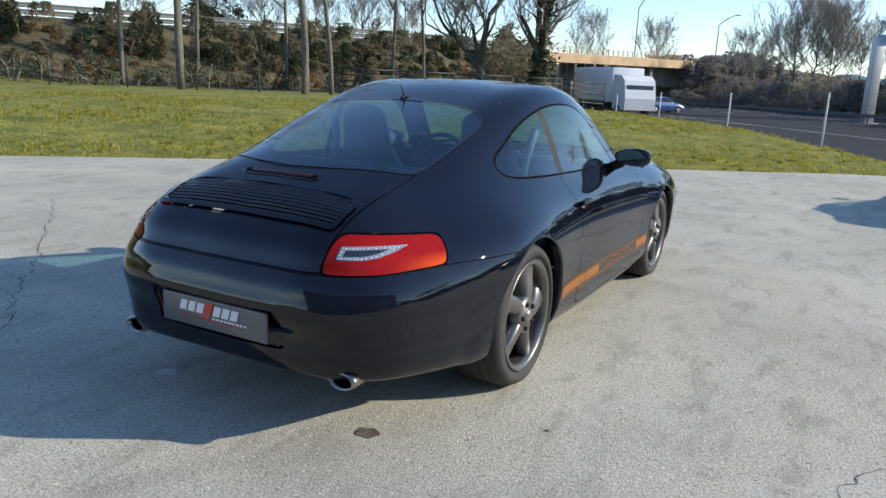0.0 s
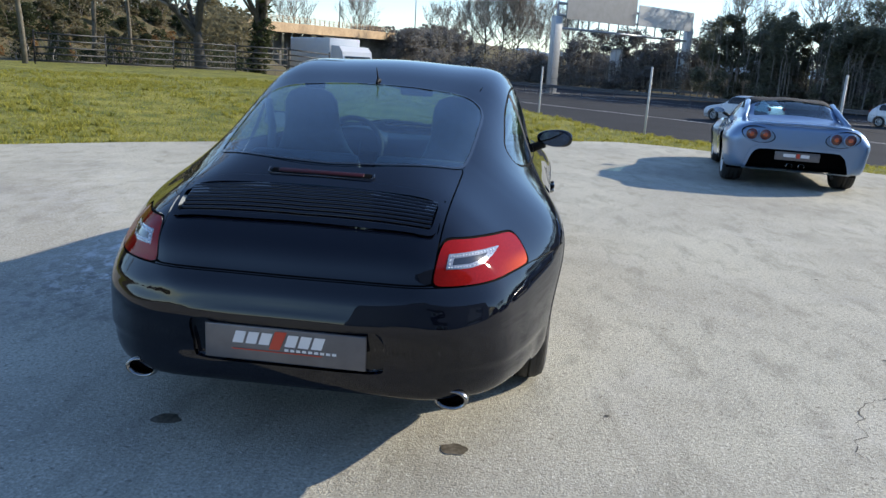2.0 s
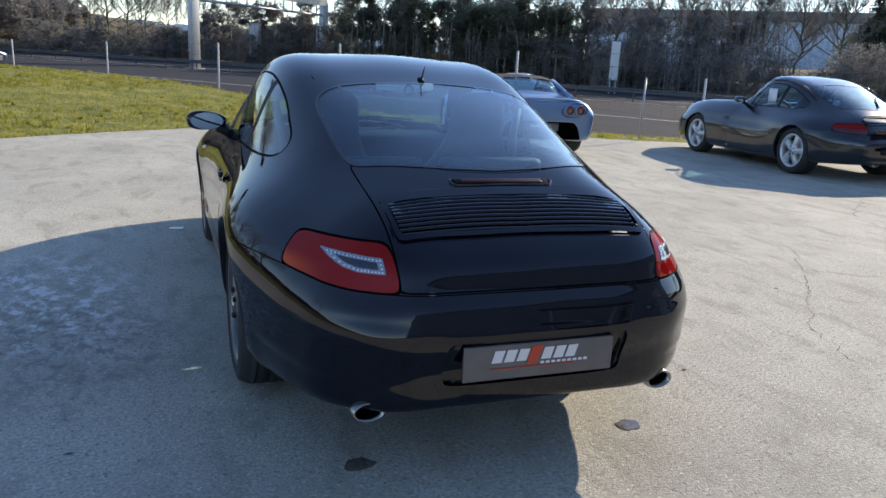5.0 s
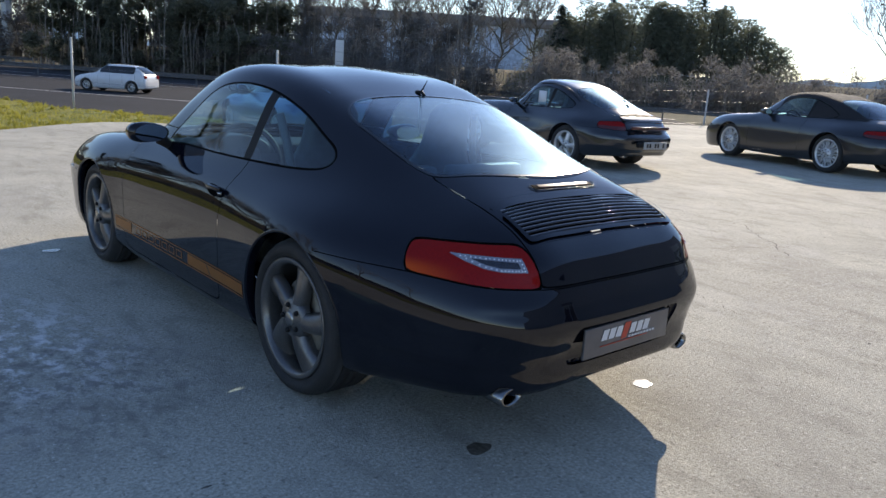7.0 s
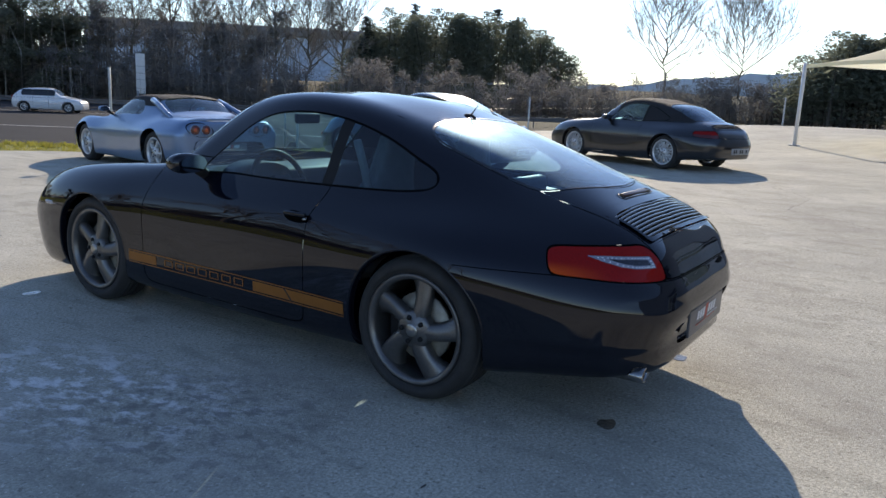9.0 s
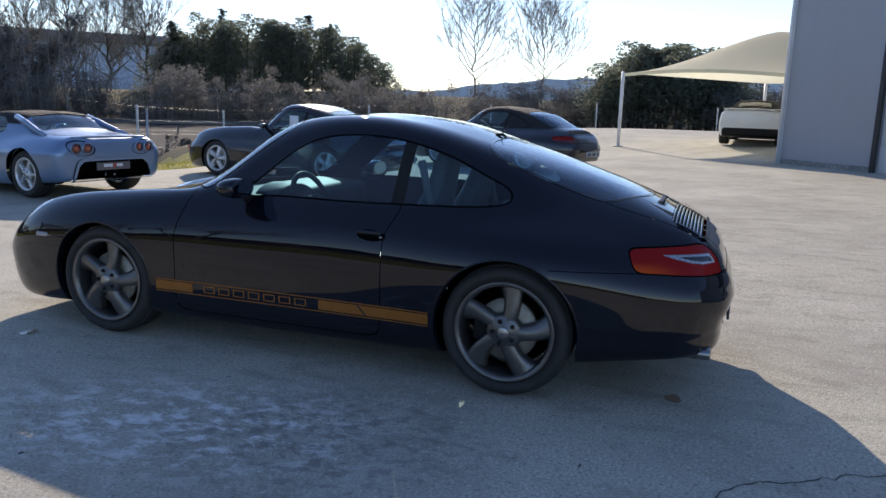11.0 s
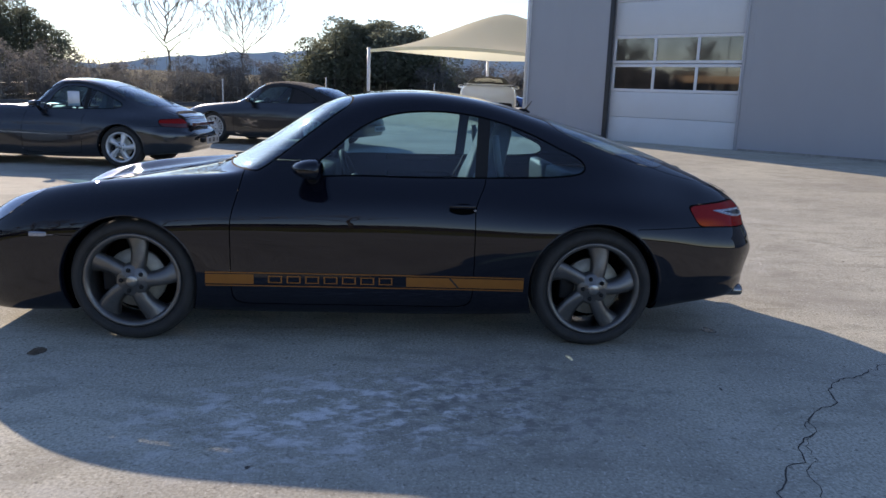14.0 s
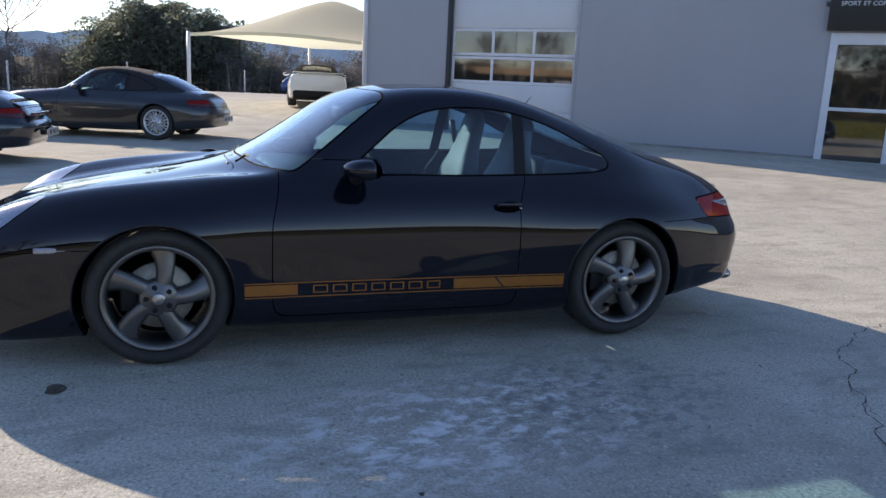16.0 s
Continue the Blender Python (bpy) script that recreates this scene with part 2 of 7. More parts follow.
def tube(points, radius, n=8, r_end=None, cap=True):
    """A round tube along points, tapering to r_end."""
    pts = [Vector(p) for p in points]
    V, F = [], []
    up = Vector((0, 0, 1))
    for i, p in enumerate(pts):
        d = (pts[min(i + 1, len(pts) - 1)] - pts[max(i - 1, 0)]).normalized()
        s = d.cross(up)
        if s.length < 1e-3:
            s = Vector((1, 0, 0))
        s.normalize()
        u = s.cross(d).normalized()
        r = radius if r_end is None else radius + (r_end - radius) * i / (len(pts) - 1)
        for k in range(n):
            a = 2 * math.pi * k / n
            V.append(tuple(p + s * (r * math.cos(a)) + u * (r * math.sin(a))))
    for i in range(len(pts) - 1):
        for k in range(n):
            F.append((i * n + k, i * n + (k + 1) % n, (i + 1) * n + (k + 1) % n, (i + 1) * n + k))
    if cap:
        F.append(tuple(range(n))[::-1])
        F.append(tuple((len(pts) - 1) * n + k for k in range(n)))
    return V, F


def spline(ts, vals, tq):
    """Natural cubic spline through vals at ts, read at tq."""
    ts, vals, tq = np.asarray(ts, float), np.asarray(vals, float), np.asarray(tq, float)
    n = len(ts)
    h = np.diff(ts)
    A, B = np.zeros((n, n)), np.zeros((n,) + vals.shape[1:])
    A[0, 0] = A[-1, -1] = 1
    for i in range(1, n - 1):
        A[i, i - 1], A[i, i], A[i, i + 1] = h[i - 1], 2 * (h[i - 1] + h[i]), h[i]
        B[i] = 6 * ((vals[i + 1] - vals[i]) / h[i] - (vals[i] - vals[i - 1]) / h[i - 1])
    M = np.linalg.solve(A, B.reshape(n, -1)).reshape(B.shape)
    k = np.clip(np.searchsorted(ts, tq) - 1, 0, n - 2)
    sh = (-1,) + (1,) * (vals.ndim - 1)
    a = ((ts[k + 1] - tq) / h[k]).reshape(sh)
    b = ((tq - ts[k]) / h[k]).reshape(sh)
    hh = h[k].reshape(sh)
    return a * vals[k] + b * vals[k + 1] + ((a ** 3 - a) * M[k] + (b ** 3 - b) * M[k + 1]) * hh ** 2 / 6


def curve2(points, n=80, closed=True):
    """A smooth closed outline through points, as an array."""
    p = np.array(points, float)
    if closed:
        p = np.vstack([p[-3:], p, p[:4]])
    d = np.r_[0, np.cumsum(np.linalg.norm(np.diff(p, axis=0), axis=1) ** 0.5)]
    if closed:
        q = np.linspace(d[3], d[-4], n, endpoint=False)
    else:
        q = np.linspace(0, d[-1], n)
    return spline(d, p, q)


def poly_sd(P, poly):
    """Signed distance of 2D points to a polygon, negative inside."""
    P = np.asarray(P, float)
    out = np.full(len(P), 1e9)
    inside = np.zeros(len(P), bool)
    n = len(poly)
    for i in range(n):
        a, b = poly[i], poly[(i + 1) % n]
        e = b - a
        w = P - a
        t = np.clip((w @ e) / max(e @ e, 1e-12), 0, 1)
        out = np.minimum(out, np.linalg.norm(w - t[:, None] * e, axis=1))
        c = (a[1] > P[:, 1]) != (b[1] > P[:, 1])
        with np.errstate(divide="ignore", invalid="ignore"):
            xi = a[0] + (P[:, 1] - a[1]) * e[0] / (e[1] if e[1] else 1e-12)
        inside ^= c & (P[:, 0] < xi)
    return np.where(inside, -out, out)


class Sheet:
    """A faceted surface whose faces can be parted along the zero line of a function."""

    def __init__(self, V, F, keep_normals=False):
        self.V = [tuple(v) for v in V]
        self.F = [tuple(f) for f in F]
        self.N = None
        if keep_normals:
            me = bm_mesh("tmp", self.V, self.F)
            self.N = [tuple(v.normal) for v in me.vertices]
            bpy.data.meshes.remove(me)

    def blend(self, ids, w):
        """Adds a vertex between others; its normal is theirs blended."""
        self.V.append(tuple(sum(self.V[i][c] * k for i, k in zip(ids, w)) for c in range(3)))
        if self.N is not None:
            n = Vector([sum(self.N[i][c] * k for i, k in zip(ids, w)) for c in range(3)])
            self.N.append(tuple(n.normalized()))
        return len(self.V) - 1

    def cut(self, f, faces=None):
        """Parts faces (default: all) along f = 0: returns the inner and the outer faces."""
        faces = self.F if faces is None else faces
        val = f(np.array(self.V))
        val = list(np.where(np.abs(val) < 1e-6, 1e-6, val))
        made, fin, fout = {}, [], []

        def mid(i, j):
            k = (i, j) if i < j else (j, i)
            if k not in made:
                t = val[k[0]] / (val[k[0]] - val[k[1]])
                made[k] = self.blend(k, (1 - t, t))
            return made[k]

        for q in faces:
            s = [val[i] < 0 for i in q]
            if all(s):
                fin.append(q)
            elif not any(s):
                fout.append(q)
            else:
                a, b = [], []
                for k in range(len(q)):
                    i, j = q[k], q[(k + 1) % len(q)]
                    (a if s[k] else b).append(i)
                    if s[k] != s[(k + 1) % len(q)]:
                        x = mid(i, j)
                        a.append(x)
                        b.append(x)
                if len(a) > 2:
                    fin.append(tuple(a))
                if len(b) > 2:
                    fout.append(tuple(b))
        return fin, fout

    def refine(self, faces):
        """Parts each face into quads about its centre."""
        made, out = {}, []
        for q in faces:
            o, mids = self.blend(q, [1 / len(q)] * len(q)), []
            for k in range(len(q)):
                i, j = q[k], q[(k + 1) % len(q)]
                e = (i, j) if i < j else (j, i)
                if e not in made:
                    made[e] = self.blend((i, j), (.5, .5))
                mids.append(made[e])
            out.extend((q[k], mids[k], o, mids[k - 1]) for k in range(len(q)))
        return out

    def geo(self, faces):
        used = sorted({i for f in faces for i in f})
        back = {i: k for k, i in enumerate(used)}
        out = Skin(([self.V[i] for i in used], [tuple(back[i] for i in f) for f in faces]))
        if self.N is None:
            return tuple(out)
        out.normals = [self.N[i] for i in used]
        return out


def offset_geo(geo, d):
    """The surface moved along its normals by d."""
    if isinstance(geo, Skin):
        out = Skin(([tuple(p[c] + n[c] * d for c in range(3)) for p, n in zip(geo[0], geo.normals)], geo[1]))
        out.normals = geo.normals
        return out
    me = bm_mesh("tmp", *geo)
    V = [tuple(v.co + v.normal * d) for v in me.vertices]
    bpy.data.meshes.remove(me)
    return V, geo[1]


def well_geo(geo, d):
    """A sheet pushed in along y by d, with walls back to its old rim."""
    V, F = list(geo[0]), []
    k, count = len(V), {}
    for f in geo[1]:
        for i in range(len(f)):
            e = (f[i], f[(i + 1) % len(f)])
            count[tuple(sorted(e))] = None if tuple(sorted(e)) in count else e
    W = V + [(x, y + d, z) for x, y, z in V]
    F = [tuple(i + k for i in f) for f in geo[1]]
    for e in count.values():
        if e:
            F.append((e[0], e[1], e[1] + k, e[0] + k))
    return W, F


def smooth01(a, b, x):
    t = np.clip((np.asarray(x, float) - a) / (b - a), 0, 1)
    return t * t * (3 - 2 * t)


# ---- ground ----
APRON = np.array([(-40, -34), (-8.4, 3.2), (-6.25, 5.25), (-4.65, 6.9), (-2.45, 8.7), (0.68, 10.9), (1.95, 12.05), (2.75, 12.25), (3.7, 11.75),
                  (6.1, 9.5), (7.3, 8.95), (8.3, 8.75), (11.5, 9.0), (13.4, 9.7), (13.2, 10.6), (16, 13.5), (21, 11.2), (27, 7.5), (36, 3), (40, -10), (30, -40), (0, -50)])


def rise(x, y):
    """The yard climbs gently towards the workshop."""
    s = (x - y) * 0.7071
    return 0.0235 * np.clip(s - 2.0, 0, 16) + 0.05 * np.clip(s - 13.2, 0, 4)


def land(x, y):
    """Height of the open ground: grass bank, road cutting, motorway and embankments."""
    x, y = np.asarray(x, float), np.asarray(y, float)
    d = poly_sd(np.c_[x.ravel(), y.ravel()], APRON).reshape(x.shape)
    z = rise(x, y) - 0.03
    z = z + 0.42 * smooth01(0.0, 9.0, d) * smooth01(-6, 4, d)
    v = 0.755 * x + 0.655 * y                       # across the motorway
    az = np.degrees(np.arctan2(x, y + 3))
    left = smooth01(-14, -24, az)
    z = z - (1.5 * smooth01(11.3, 15.6, v) * smooth01(0.8, 4.0, d) * (1 - left)) * smooth01(-60, -30, az)
    # road embankment on the far left
    e = embank(x, y)
    z = z + e
    # far bank beyond the motorway
    z = z + 3.2 * smooth01(70, 88, v)
    return z


def embank(x, y):
    # distance to the raised road's line
    ux, uy = 0.166, 0.986
    s = (x + 41) * ux + (y - 23) * uy
    q = (x + 41) * uy - (y - 23) * ux                # positive: our side
    top = 3.3 + 0.022 * np.clip(s, -60, 60)
    prof = smooth01(13.0, 1.0, q)
    ends = smooth01(56, 44, s)
    far = smooth01(98, 108, s)
    return top * prof * np.maximum(ends, far)


def ground_sheet():
    """One sheet from the yard to the horizon: fine near by, coarse far off."""
    r = np.r_[np.linspace(0, 60, 76), 60 + np.geomspace(1, 2500, 50)]
    a = np.linspace(0, 2 * math.pi, 241)[:-1]
    R, T = np.meshgrid(r, a, indexing="ij")
    X, Y = 2 + R * np.sin(T), 2 + R * np.cos(T)
    Z = land(X, Y)
    V = np.c_[X.ravel(), Y.ravel(), Z.ravel()]
    m = len(a)
    F = [(i * m + j, (i + 1) * m + j, (i + 1) * m + (j + 1) % m, i * m + (j + 1) % m) for i in range(len(r) - 1) for j in range(m)]
    ob = part("ground", (V, [f[::-1] for f in F]), [GRASS, VERGE, ROUGH])
    e = embank(V[:, 0], V[:, 1]) + np.where(0.755 * V[:, 0] + 0.655 * V[:, 1] > 66, 2, 0) + np.where(poly_sd(V[:, :2], APRON) > 26, 1, 0) * (V[:, 0] < -14)
    ob.data.polygons.foreach_set("material_index", [2 if V[f[0], 0] > 13.2 and V[f[0], 1] < 40 else 1 if e[f[0]] > .15 else 0 for f in F])
    return tagged(ob, "short green winter grass with bare patches", "ground", kind="structure")


def apron_sheet():
    n = 0.8
    xs, ys = np.arange(-40, 42, n), np.arange(-50, 15, n)
    X, Y = np.meshgrid(xs, ys, indexing="ij")
    V = np.c_[X.ravel(), Y.ravel(), rise(X, Y).ravel()]
    m = len(ys)
    F = [(i * m + j, (i + 1) * m + j, (i + 1) * m + j + 1, i * m + j + 1) for i in range(len(xs) - 1) for j in range(m - 1)]
    s = Sheet(V, F)
    rng = np.random.RandomState(4)
    e = []
    for i in range(len(APRON)):
        p, q = APRON[i], APRON[(i + 1) % len(APRON)]
        k = max(1, int(np.linalg.norm(q - p) / 0.35))
        for t in np.arange(k) / k:
            w = p + (q - p) * t
            e.append(w + (rng.rand(2) - 0.5) * (0.07 if np.linalg.norm(w) < 20 else 0))
    f = lambda P: poly_sd(P[:, :2], np.array(e))
    ins, _ = s.cut(f)
    ob = part("pavement", s.geo(ins), CONCRETE)
    return tagged(ob, "weathered light grey concrete yard with cracks and stains", "pavement", kind="structure")


def concrete_mat():
    """Worn concrete: broad dirty patches, pale scuffs and coarse aggregate."""
    m = mat("worn_concrete", (0.510, 0.488, 0.402), 0.85, scale=0.55, dark=(0.388, 0.365, 0.304), fine=75, fine_amp=0.30, bump=0.32, bump_scale=115, spec=0.15)
    nt = m.node_tree
    b = nt.nodes["Principled BSDF"]
    src = b.inputs["Base Color"].links[0].from_socket
    tc = nt.nodes.new("ShaderNodeTexCoord")

    def layer(src, sc, lo, hi, col, dist, top=.55, stretch=None, mask=None):
        vec = tc.outputs["Object"]
        if stretch:
            mp = nt.nodes.new("ShaderNodeMapping")
            mp.inputs["Rotation"].default_value, mp.inputs["Scale"].default_value = (0, 0, radians(38)), stretch
            nt.links.new(vec, mp.inputs[0])
            vec = mp.outputs[0]
        n = nt.nodes.new("ShaderNodeTexNoise")
        n.inputs["Scale"].default_value, n.inputs["Detail"].default_value, n.inputs["Roughness"].default_value = sc, 9, .68
        n.inputs["Distortion"].default_value = dist
        nt.links.new(vec, n.inputs["Vector"])
        r = nt.nodes.new("ShaderNodeMapRange")
        r.inputs[1].default_value, r.inputs[2].default_value, r.inputs[4].default_value = lo, hi, top
        nt.links.new(n.outputs[0], r.inputs[0])
        fac = r.outputs[0]
        if mask:
            (cx, cy), (rx, ry), turn = mask
            mp = nt.nodes.new("ShaderNodeMapping")
            mp.vector_type = "TEXTURE"
            mp.inputs["Location"].default_value, mp.inputs["Rotation"].default_value, mp.inputs["Scale"].default_value = (cx, cy, 0), (0, 0, radians(turn)), (rx, ry, 1000)
            nt.links.new(tc.outputs["Object"], mp.inputs[0])
            ln = nt.nodes.new("ShaderNodeVectorMath")
            ln.operation = "LENGTH"
            nt.links.new(mp.outputs[0], ln.inputs[0])
            rr = nt.nodes.new("ShaderNodeMapRange")
            rr.inputs[1].default_value, rr.inputs[2].default_value, rr.inputs[3].default_value, rr.inputs[4].default_value = .35, 1.0, 1.0, 0.0
            nt.links.new(ln.outputs["Value"], rr.inputs[0])
            mu = nt.nodes.new("ShaderNodeMath")
            mu.operation = "MULTIPLY"
            nt.links.new(fac, mu.inputs[0])
            nt.links.new(rr.outputs[0], mu.inputs[1])
            fac = mu.outputs[0]
        mx = nt.nodes.new("ShaderNodeMix")
        mx.data_type = "RGBA"
        mx.inputs[7].default_value = (*col, 1)
        nt.links.new(fac, mx.inputs[0])
        nt.links.new(src, mx.inputs[6])
        return mx.outputs[2]

    # broad grime, pale worn skin, dark specks, scuffed laitance beside the car
    src = layer(src, 0.42, .48, .66, (0.275, 0.258, 0.225), 0.8, .52)
    src = layer(src, 1.3, .54, .70, (0.58, 0.56, 0.515), 0.8, .32)
    src = layer(src, 5.0, .50, .64, (0.26, 0.245, 0.200), 0.5, .55, (1, .45, 1))
    src = layer(src, 34.0, .575, .64, (0.17, 0.155, 0.125), 0.0, .72)
    src = layer(src, 44.0, .585, .65, (0.74, 0.71, 0.63), 0.0, .65)
    src = layer(src, 11.0, .49, .60, (0.76, 0.75, 0.73), 0.2, .85, (1, .6, 1), ((-1.66, 1.2), (.60, 1.15), 12))
    src = layer(src, 7.0, .48, .63, (0.64, 0.63, 0.61), 0.2, .28, (1, .5, 1), ((-2.9, 3.2), (1.4, 2.4), 25))
    src = layer(src, 16.0, .49, .58, (0.20, 0.19, 0.17), 0.2, .75, (1, .7, 1), ((-1.55, .55), (.7, .9), 20))
    nt.links.new(src, b.inputs["Base Color"])
    return m


GRASS = mat("grass_ground", (0.285, 0.255, 0.055), 0.9, scale=1.6, dark=(0.095, 0.115, 0.026), fine=22, fine_amp=0.50, bump=0.9, bump_scale=30, spec=0.2)
VERGE = mat("leaf_litter_ground", (0.135, 0.100, 0.056), 0.95, scale=0.9, dark=(0.062, 0.066, 0.028), fine=9, bump=0.8, bump_scale=12, spec=0.2)
ROUGH = mat("rough_verge", (0.080, 0.078, 0.050), 0.95, scale=0.8, dark=(0.050, 0.052, 0.034), fine=8, bump=0.8, bump_scale=9, spec=0.1)
CONCRETE = concrete_mat()
ground_sheet()
pavement = apron_sheet()
STAIN = mat("oil_stain", (0.085, 0.072, 0.055), 0.16, scale=14, dark=(0.17, 0.15, 0.12), fine=60)
CRACK = mat("crack_shadow", (0.075, 0.068, 0.060), 0.95)


def blot(x, y, rx, ry, seed, material, name):
    rng = random.Random(seed)
    n = 26
    V = [(x, y, float(rise(x, y)) + .003)]
    w = [rng.uniform(.72, 1.18) for _ in range(n)]
    w = [(w[i - 1] + w[i] + w[(i + 1) % n]) / 3 for i in range(n)]
    for i in range(n):
        a = 2 * math.pi * i / n
        px, py = x + rx * w[i] * math.cos(a), y + ry * w[i] * math.sin(a)
        V.append((px, py, float(rise(px, py)) + .0025))
    part(name, (V, [(0, 1 + i, 1 + (i + 1) % n) for i in range(n)]), material, pavement)


def crack(points, w, seed, name="crack"):
    rng = random.Random(seed)
    P = []
    for (x0, y0), (x1, y1) in zip(points[:-1], points[1:]):
        L = math.hypot(x1 - x0, y1 - y0)
        n = max(2, int(L / .035))
        off = 0.0
        for i in range(n):
            t = i / n
            off = off * .75 + rng.gauss(0, .012)
            P.append((x0 + (x1 - x0) * t - (y1 - y0) / L * off, y0 + (y1 - y0) * t + (x1 - x0) / L * off))
    P.append(points[-1])
    V, F = [], []
    for i, (x, y) in enumerate(P):
        a, b = P[max(0, i - 1)], P[min(len(P) - 1, i + 1)]
        L = math.hypot(b[0] - a[0], b[1] - a[1]) or 1
        ww = w * rng.uniform(.35, 1.2)
        nx, ny = -(b[1] - a[1]) / L * ww, (b[0] - a[0]) / L * ww
        z = float(rise(x, y)) + .002
        V += [(x - nx, y - ny, z), (x + nx, y + ny, z)]
    part(name, (V, [(2 * i, 2 * i + 1, 2 * i + 3, 2 * i + 2) for i in range(len(P) - 1)]), CRACK, pavement)


blot(.53, -.765, .052, .042, 1, STAIN, "oil_stain")
blot(-.51, -.78, .052, .042, 2, STAIN, "oil_stain")
blot(-1.0, 2.75, .06, .04, 5, STAIN, "oil_stain")
crack([(-4.81, 1.66), (-3.16, .39), (-2.28, -.30), (-1.95, -.55), (-1.70, -.75), (-1.32, -1.08), (-1.12, -1.36), (-.96, -1.70), (-.7, -2.4), (-.2, -3.4)], .0036, 5)
crack([(-1.72, -.72), (-2.1, -.52), (-2.5, -.35)], .0016, 6)
crack([(3.6, 1.7), (3.37, 1.26), (2.71, .5), (2.21, .02), (2.0, -.5)], .0025, 7)
crack([(3.05, .9), (3.4, .7), (4.4, .2)], .003, 8)
crack([(6.2, 3.2), (5.2, 2.4), (4.9, 1.0), (3.9, .1)], .004, 9)
crack([(9.5, .5), (8.2, -.3), (6.9, -.2), (5.9, -1.4)], .004, 10)
_r = random.Random(3)
for k in range(46):
    x, y = _r.uniform(-5, 7), _r.uniform(-5, 7)
    if abs(x) < 1.0 and -1.3 < y < 3.6:
        continue
    blot(x, y, _r.uniform(.006, .022), _r.uniform(.005, .013), 100 + k, CRACK, "grit")


# ---- cars: lofted bodies ----
def loft(sta, rows, nx=9, step=0.035, relax=2):
    """A closed body. sta: the stations' y; rows: half-section curves, each a pair of lists (x per station, z per station),
    from the top's centre line down to the sill."""
    sta = np.array(sta, float)
    P = np.array([[(r[0][i] if r[0] is not None else 0.0, r[1][i]) for r in rows] for i in range(len(sta))], float)
    c = P[:, :1] * [0, 1]
    u = np.r_[0, np.cumsum(np.sqrt(np.diff(sta) ** 2 + np.diff(P[:, 0, 1]) ** 2) ** 0.6)]
    uq = []
    for i in range(len(u) - 1):
        n = max(2, int(round(math.hypot(sta[i + 1] - sta[i], P[i + 1, 0, 1] - P[i, 0, 1]) / step)))
        uq.extend(np.linspace(u[i], u[i + 1], n, endpoint=False))
    uq.append(u[-1])
    uq = np.array(uq)
    yq = spline(u, sta, uq)
    yq = np.minimum.accumulate(yq) if sta[0] > sta[-1] else np.maximum.accumulate(yq)
    Q = spline(u, P, uq)
    grid = []
    for i in range(len(uq)):
        h = Q[i]
        low = h[-1]
        half = np.vstack([h, [[low[0] * 0.86, low[1] - 0.025]]])
        full = np.vstack([half[:0:-1] * [-1, 1], half])
        d = np.r_[0, np.cumsum(np.linalg.norm(np.diff(full, axis=0), axis=1) ** 0.55)]
        q = np.concatenate([np.linspace(d[k], d[k + 1], nx, endpoint=False) for k in range(len(d) - 1)] + [[d[-1]]])
        grid.append(spline(d, full, q))
    G = np.array(grid)
    for _ in range(relax):
        G[1:-1] = 0.5 * G[1:-1] + 0.25 * (G[:-2] + G[2:])
        G[:, 1:-1] = 0.5 * G[:, 1:-1] + 0.25 * (G[:, :-2] + G[:, 2:])
    n, m = G.shape[:2]
    V = [(G[i, j, 0], yq[i], G[i, j, 1]) for i in range(n) for j in range(m)]
    F = [(i * m + j, (i + 1) * m + j, (i + 1) * m + j + 1, i * m + j + 1) for i in range(n - 1) for j in range(m - 1)]
    if sta[0] > sta[-1]:
        F = [f[::-1] for f in F]
    # floor pan and end caps
    k = len(V)
    F.extend([(i * m, (i + 1) * m, (i + 1) * m + m - 1, i * m + m - 1) for i in range(n - 1)])
    for e in (0, n - 1):
        zc, bulge = float(0.5 * (G[e, :, 1].min() + G[e, :, 1].max())), (0.022 if (e == 0) == (sta[0] > sta[-1]) else -0.022)
        ring = [e * m + j for j in range(m)]
        for k in range(1, 9):
            t = k / 9
            new_ring = []
            for j in range(m):
                V.append((G[e, j, 0] * (1 - t), yq[e] + bulge * (1 - (1 - t) ** 2), G[e, j, 1] * (1 - t) + zc * t))
                new_ring.append(len(V) - 1)
            F.extend([(ring[j], ring[(j + 1) % m], new_ring[(j + 1) % m], new_ring[j]) for j in range(m)])
            ring = new_ring
        V.append((0.0, yq[e] + bulge, zc))
        o = len(V) - 1
        for j in range(m):
            a, b = ring[j], ring[(j + 1) % m]
            F.append((o, a, b) if (e == 0) == (sta[0] > sta[-1]) else (o, b, a))
    return outward(V, F)


def outward(V, F):
    """Turns each face of a lofted body to look away from the body's axis."""
    P = np.array(V)
    y0, y1 = P[:, 1].min(), P[:, 1].max()
    zc = 0.5 * (P[:, 2].min() + P[:, 2].max()) * 0.85
    out = []
    for f in F:
        q = P[list(f)]
        n = np.cross(q[1] - q[0], q[-1] - q[0])
        if len(f) == 4:
            n = n + np.cross(q[2] - q[1], q[0] - q[1])
        c = q.mean(axis=0)
        ref = np.array([0.0, min(max(c[1], y0 + .5), y1 - .5), min(zc, .45)])
        out.append(f if n @ (c - ref) >= 0 else f[::-1])
    return V, out


def A(*c):
    return np.max(np.stack(c), axis=0)


def smax(r, *c):
    """A rounded maximum: the inside of several half-planes with corners of radius about r."""
    s = np.stack(c)
    mx = s.max(axis=0)
    return mx + r * np.log(np.exp((s - mx) / r).sum(axis=0))


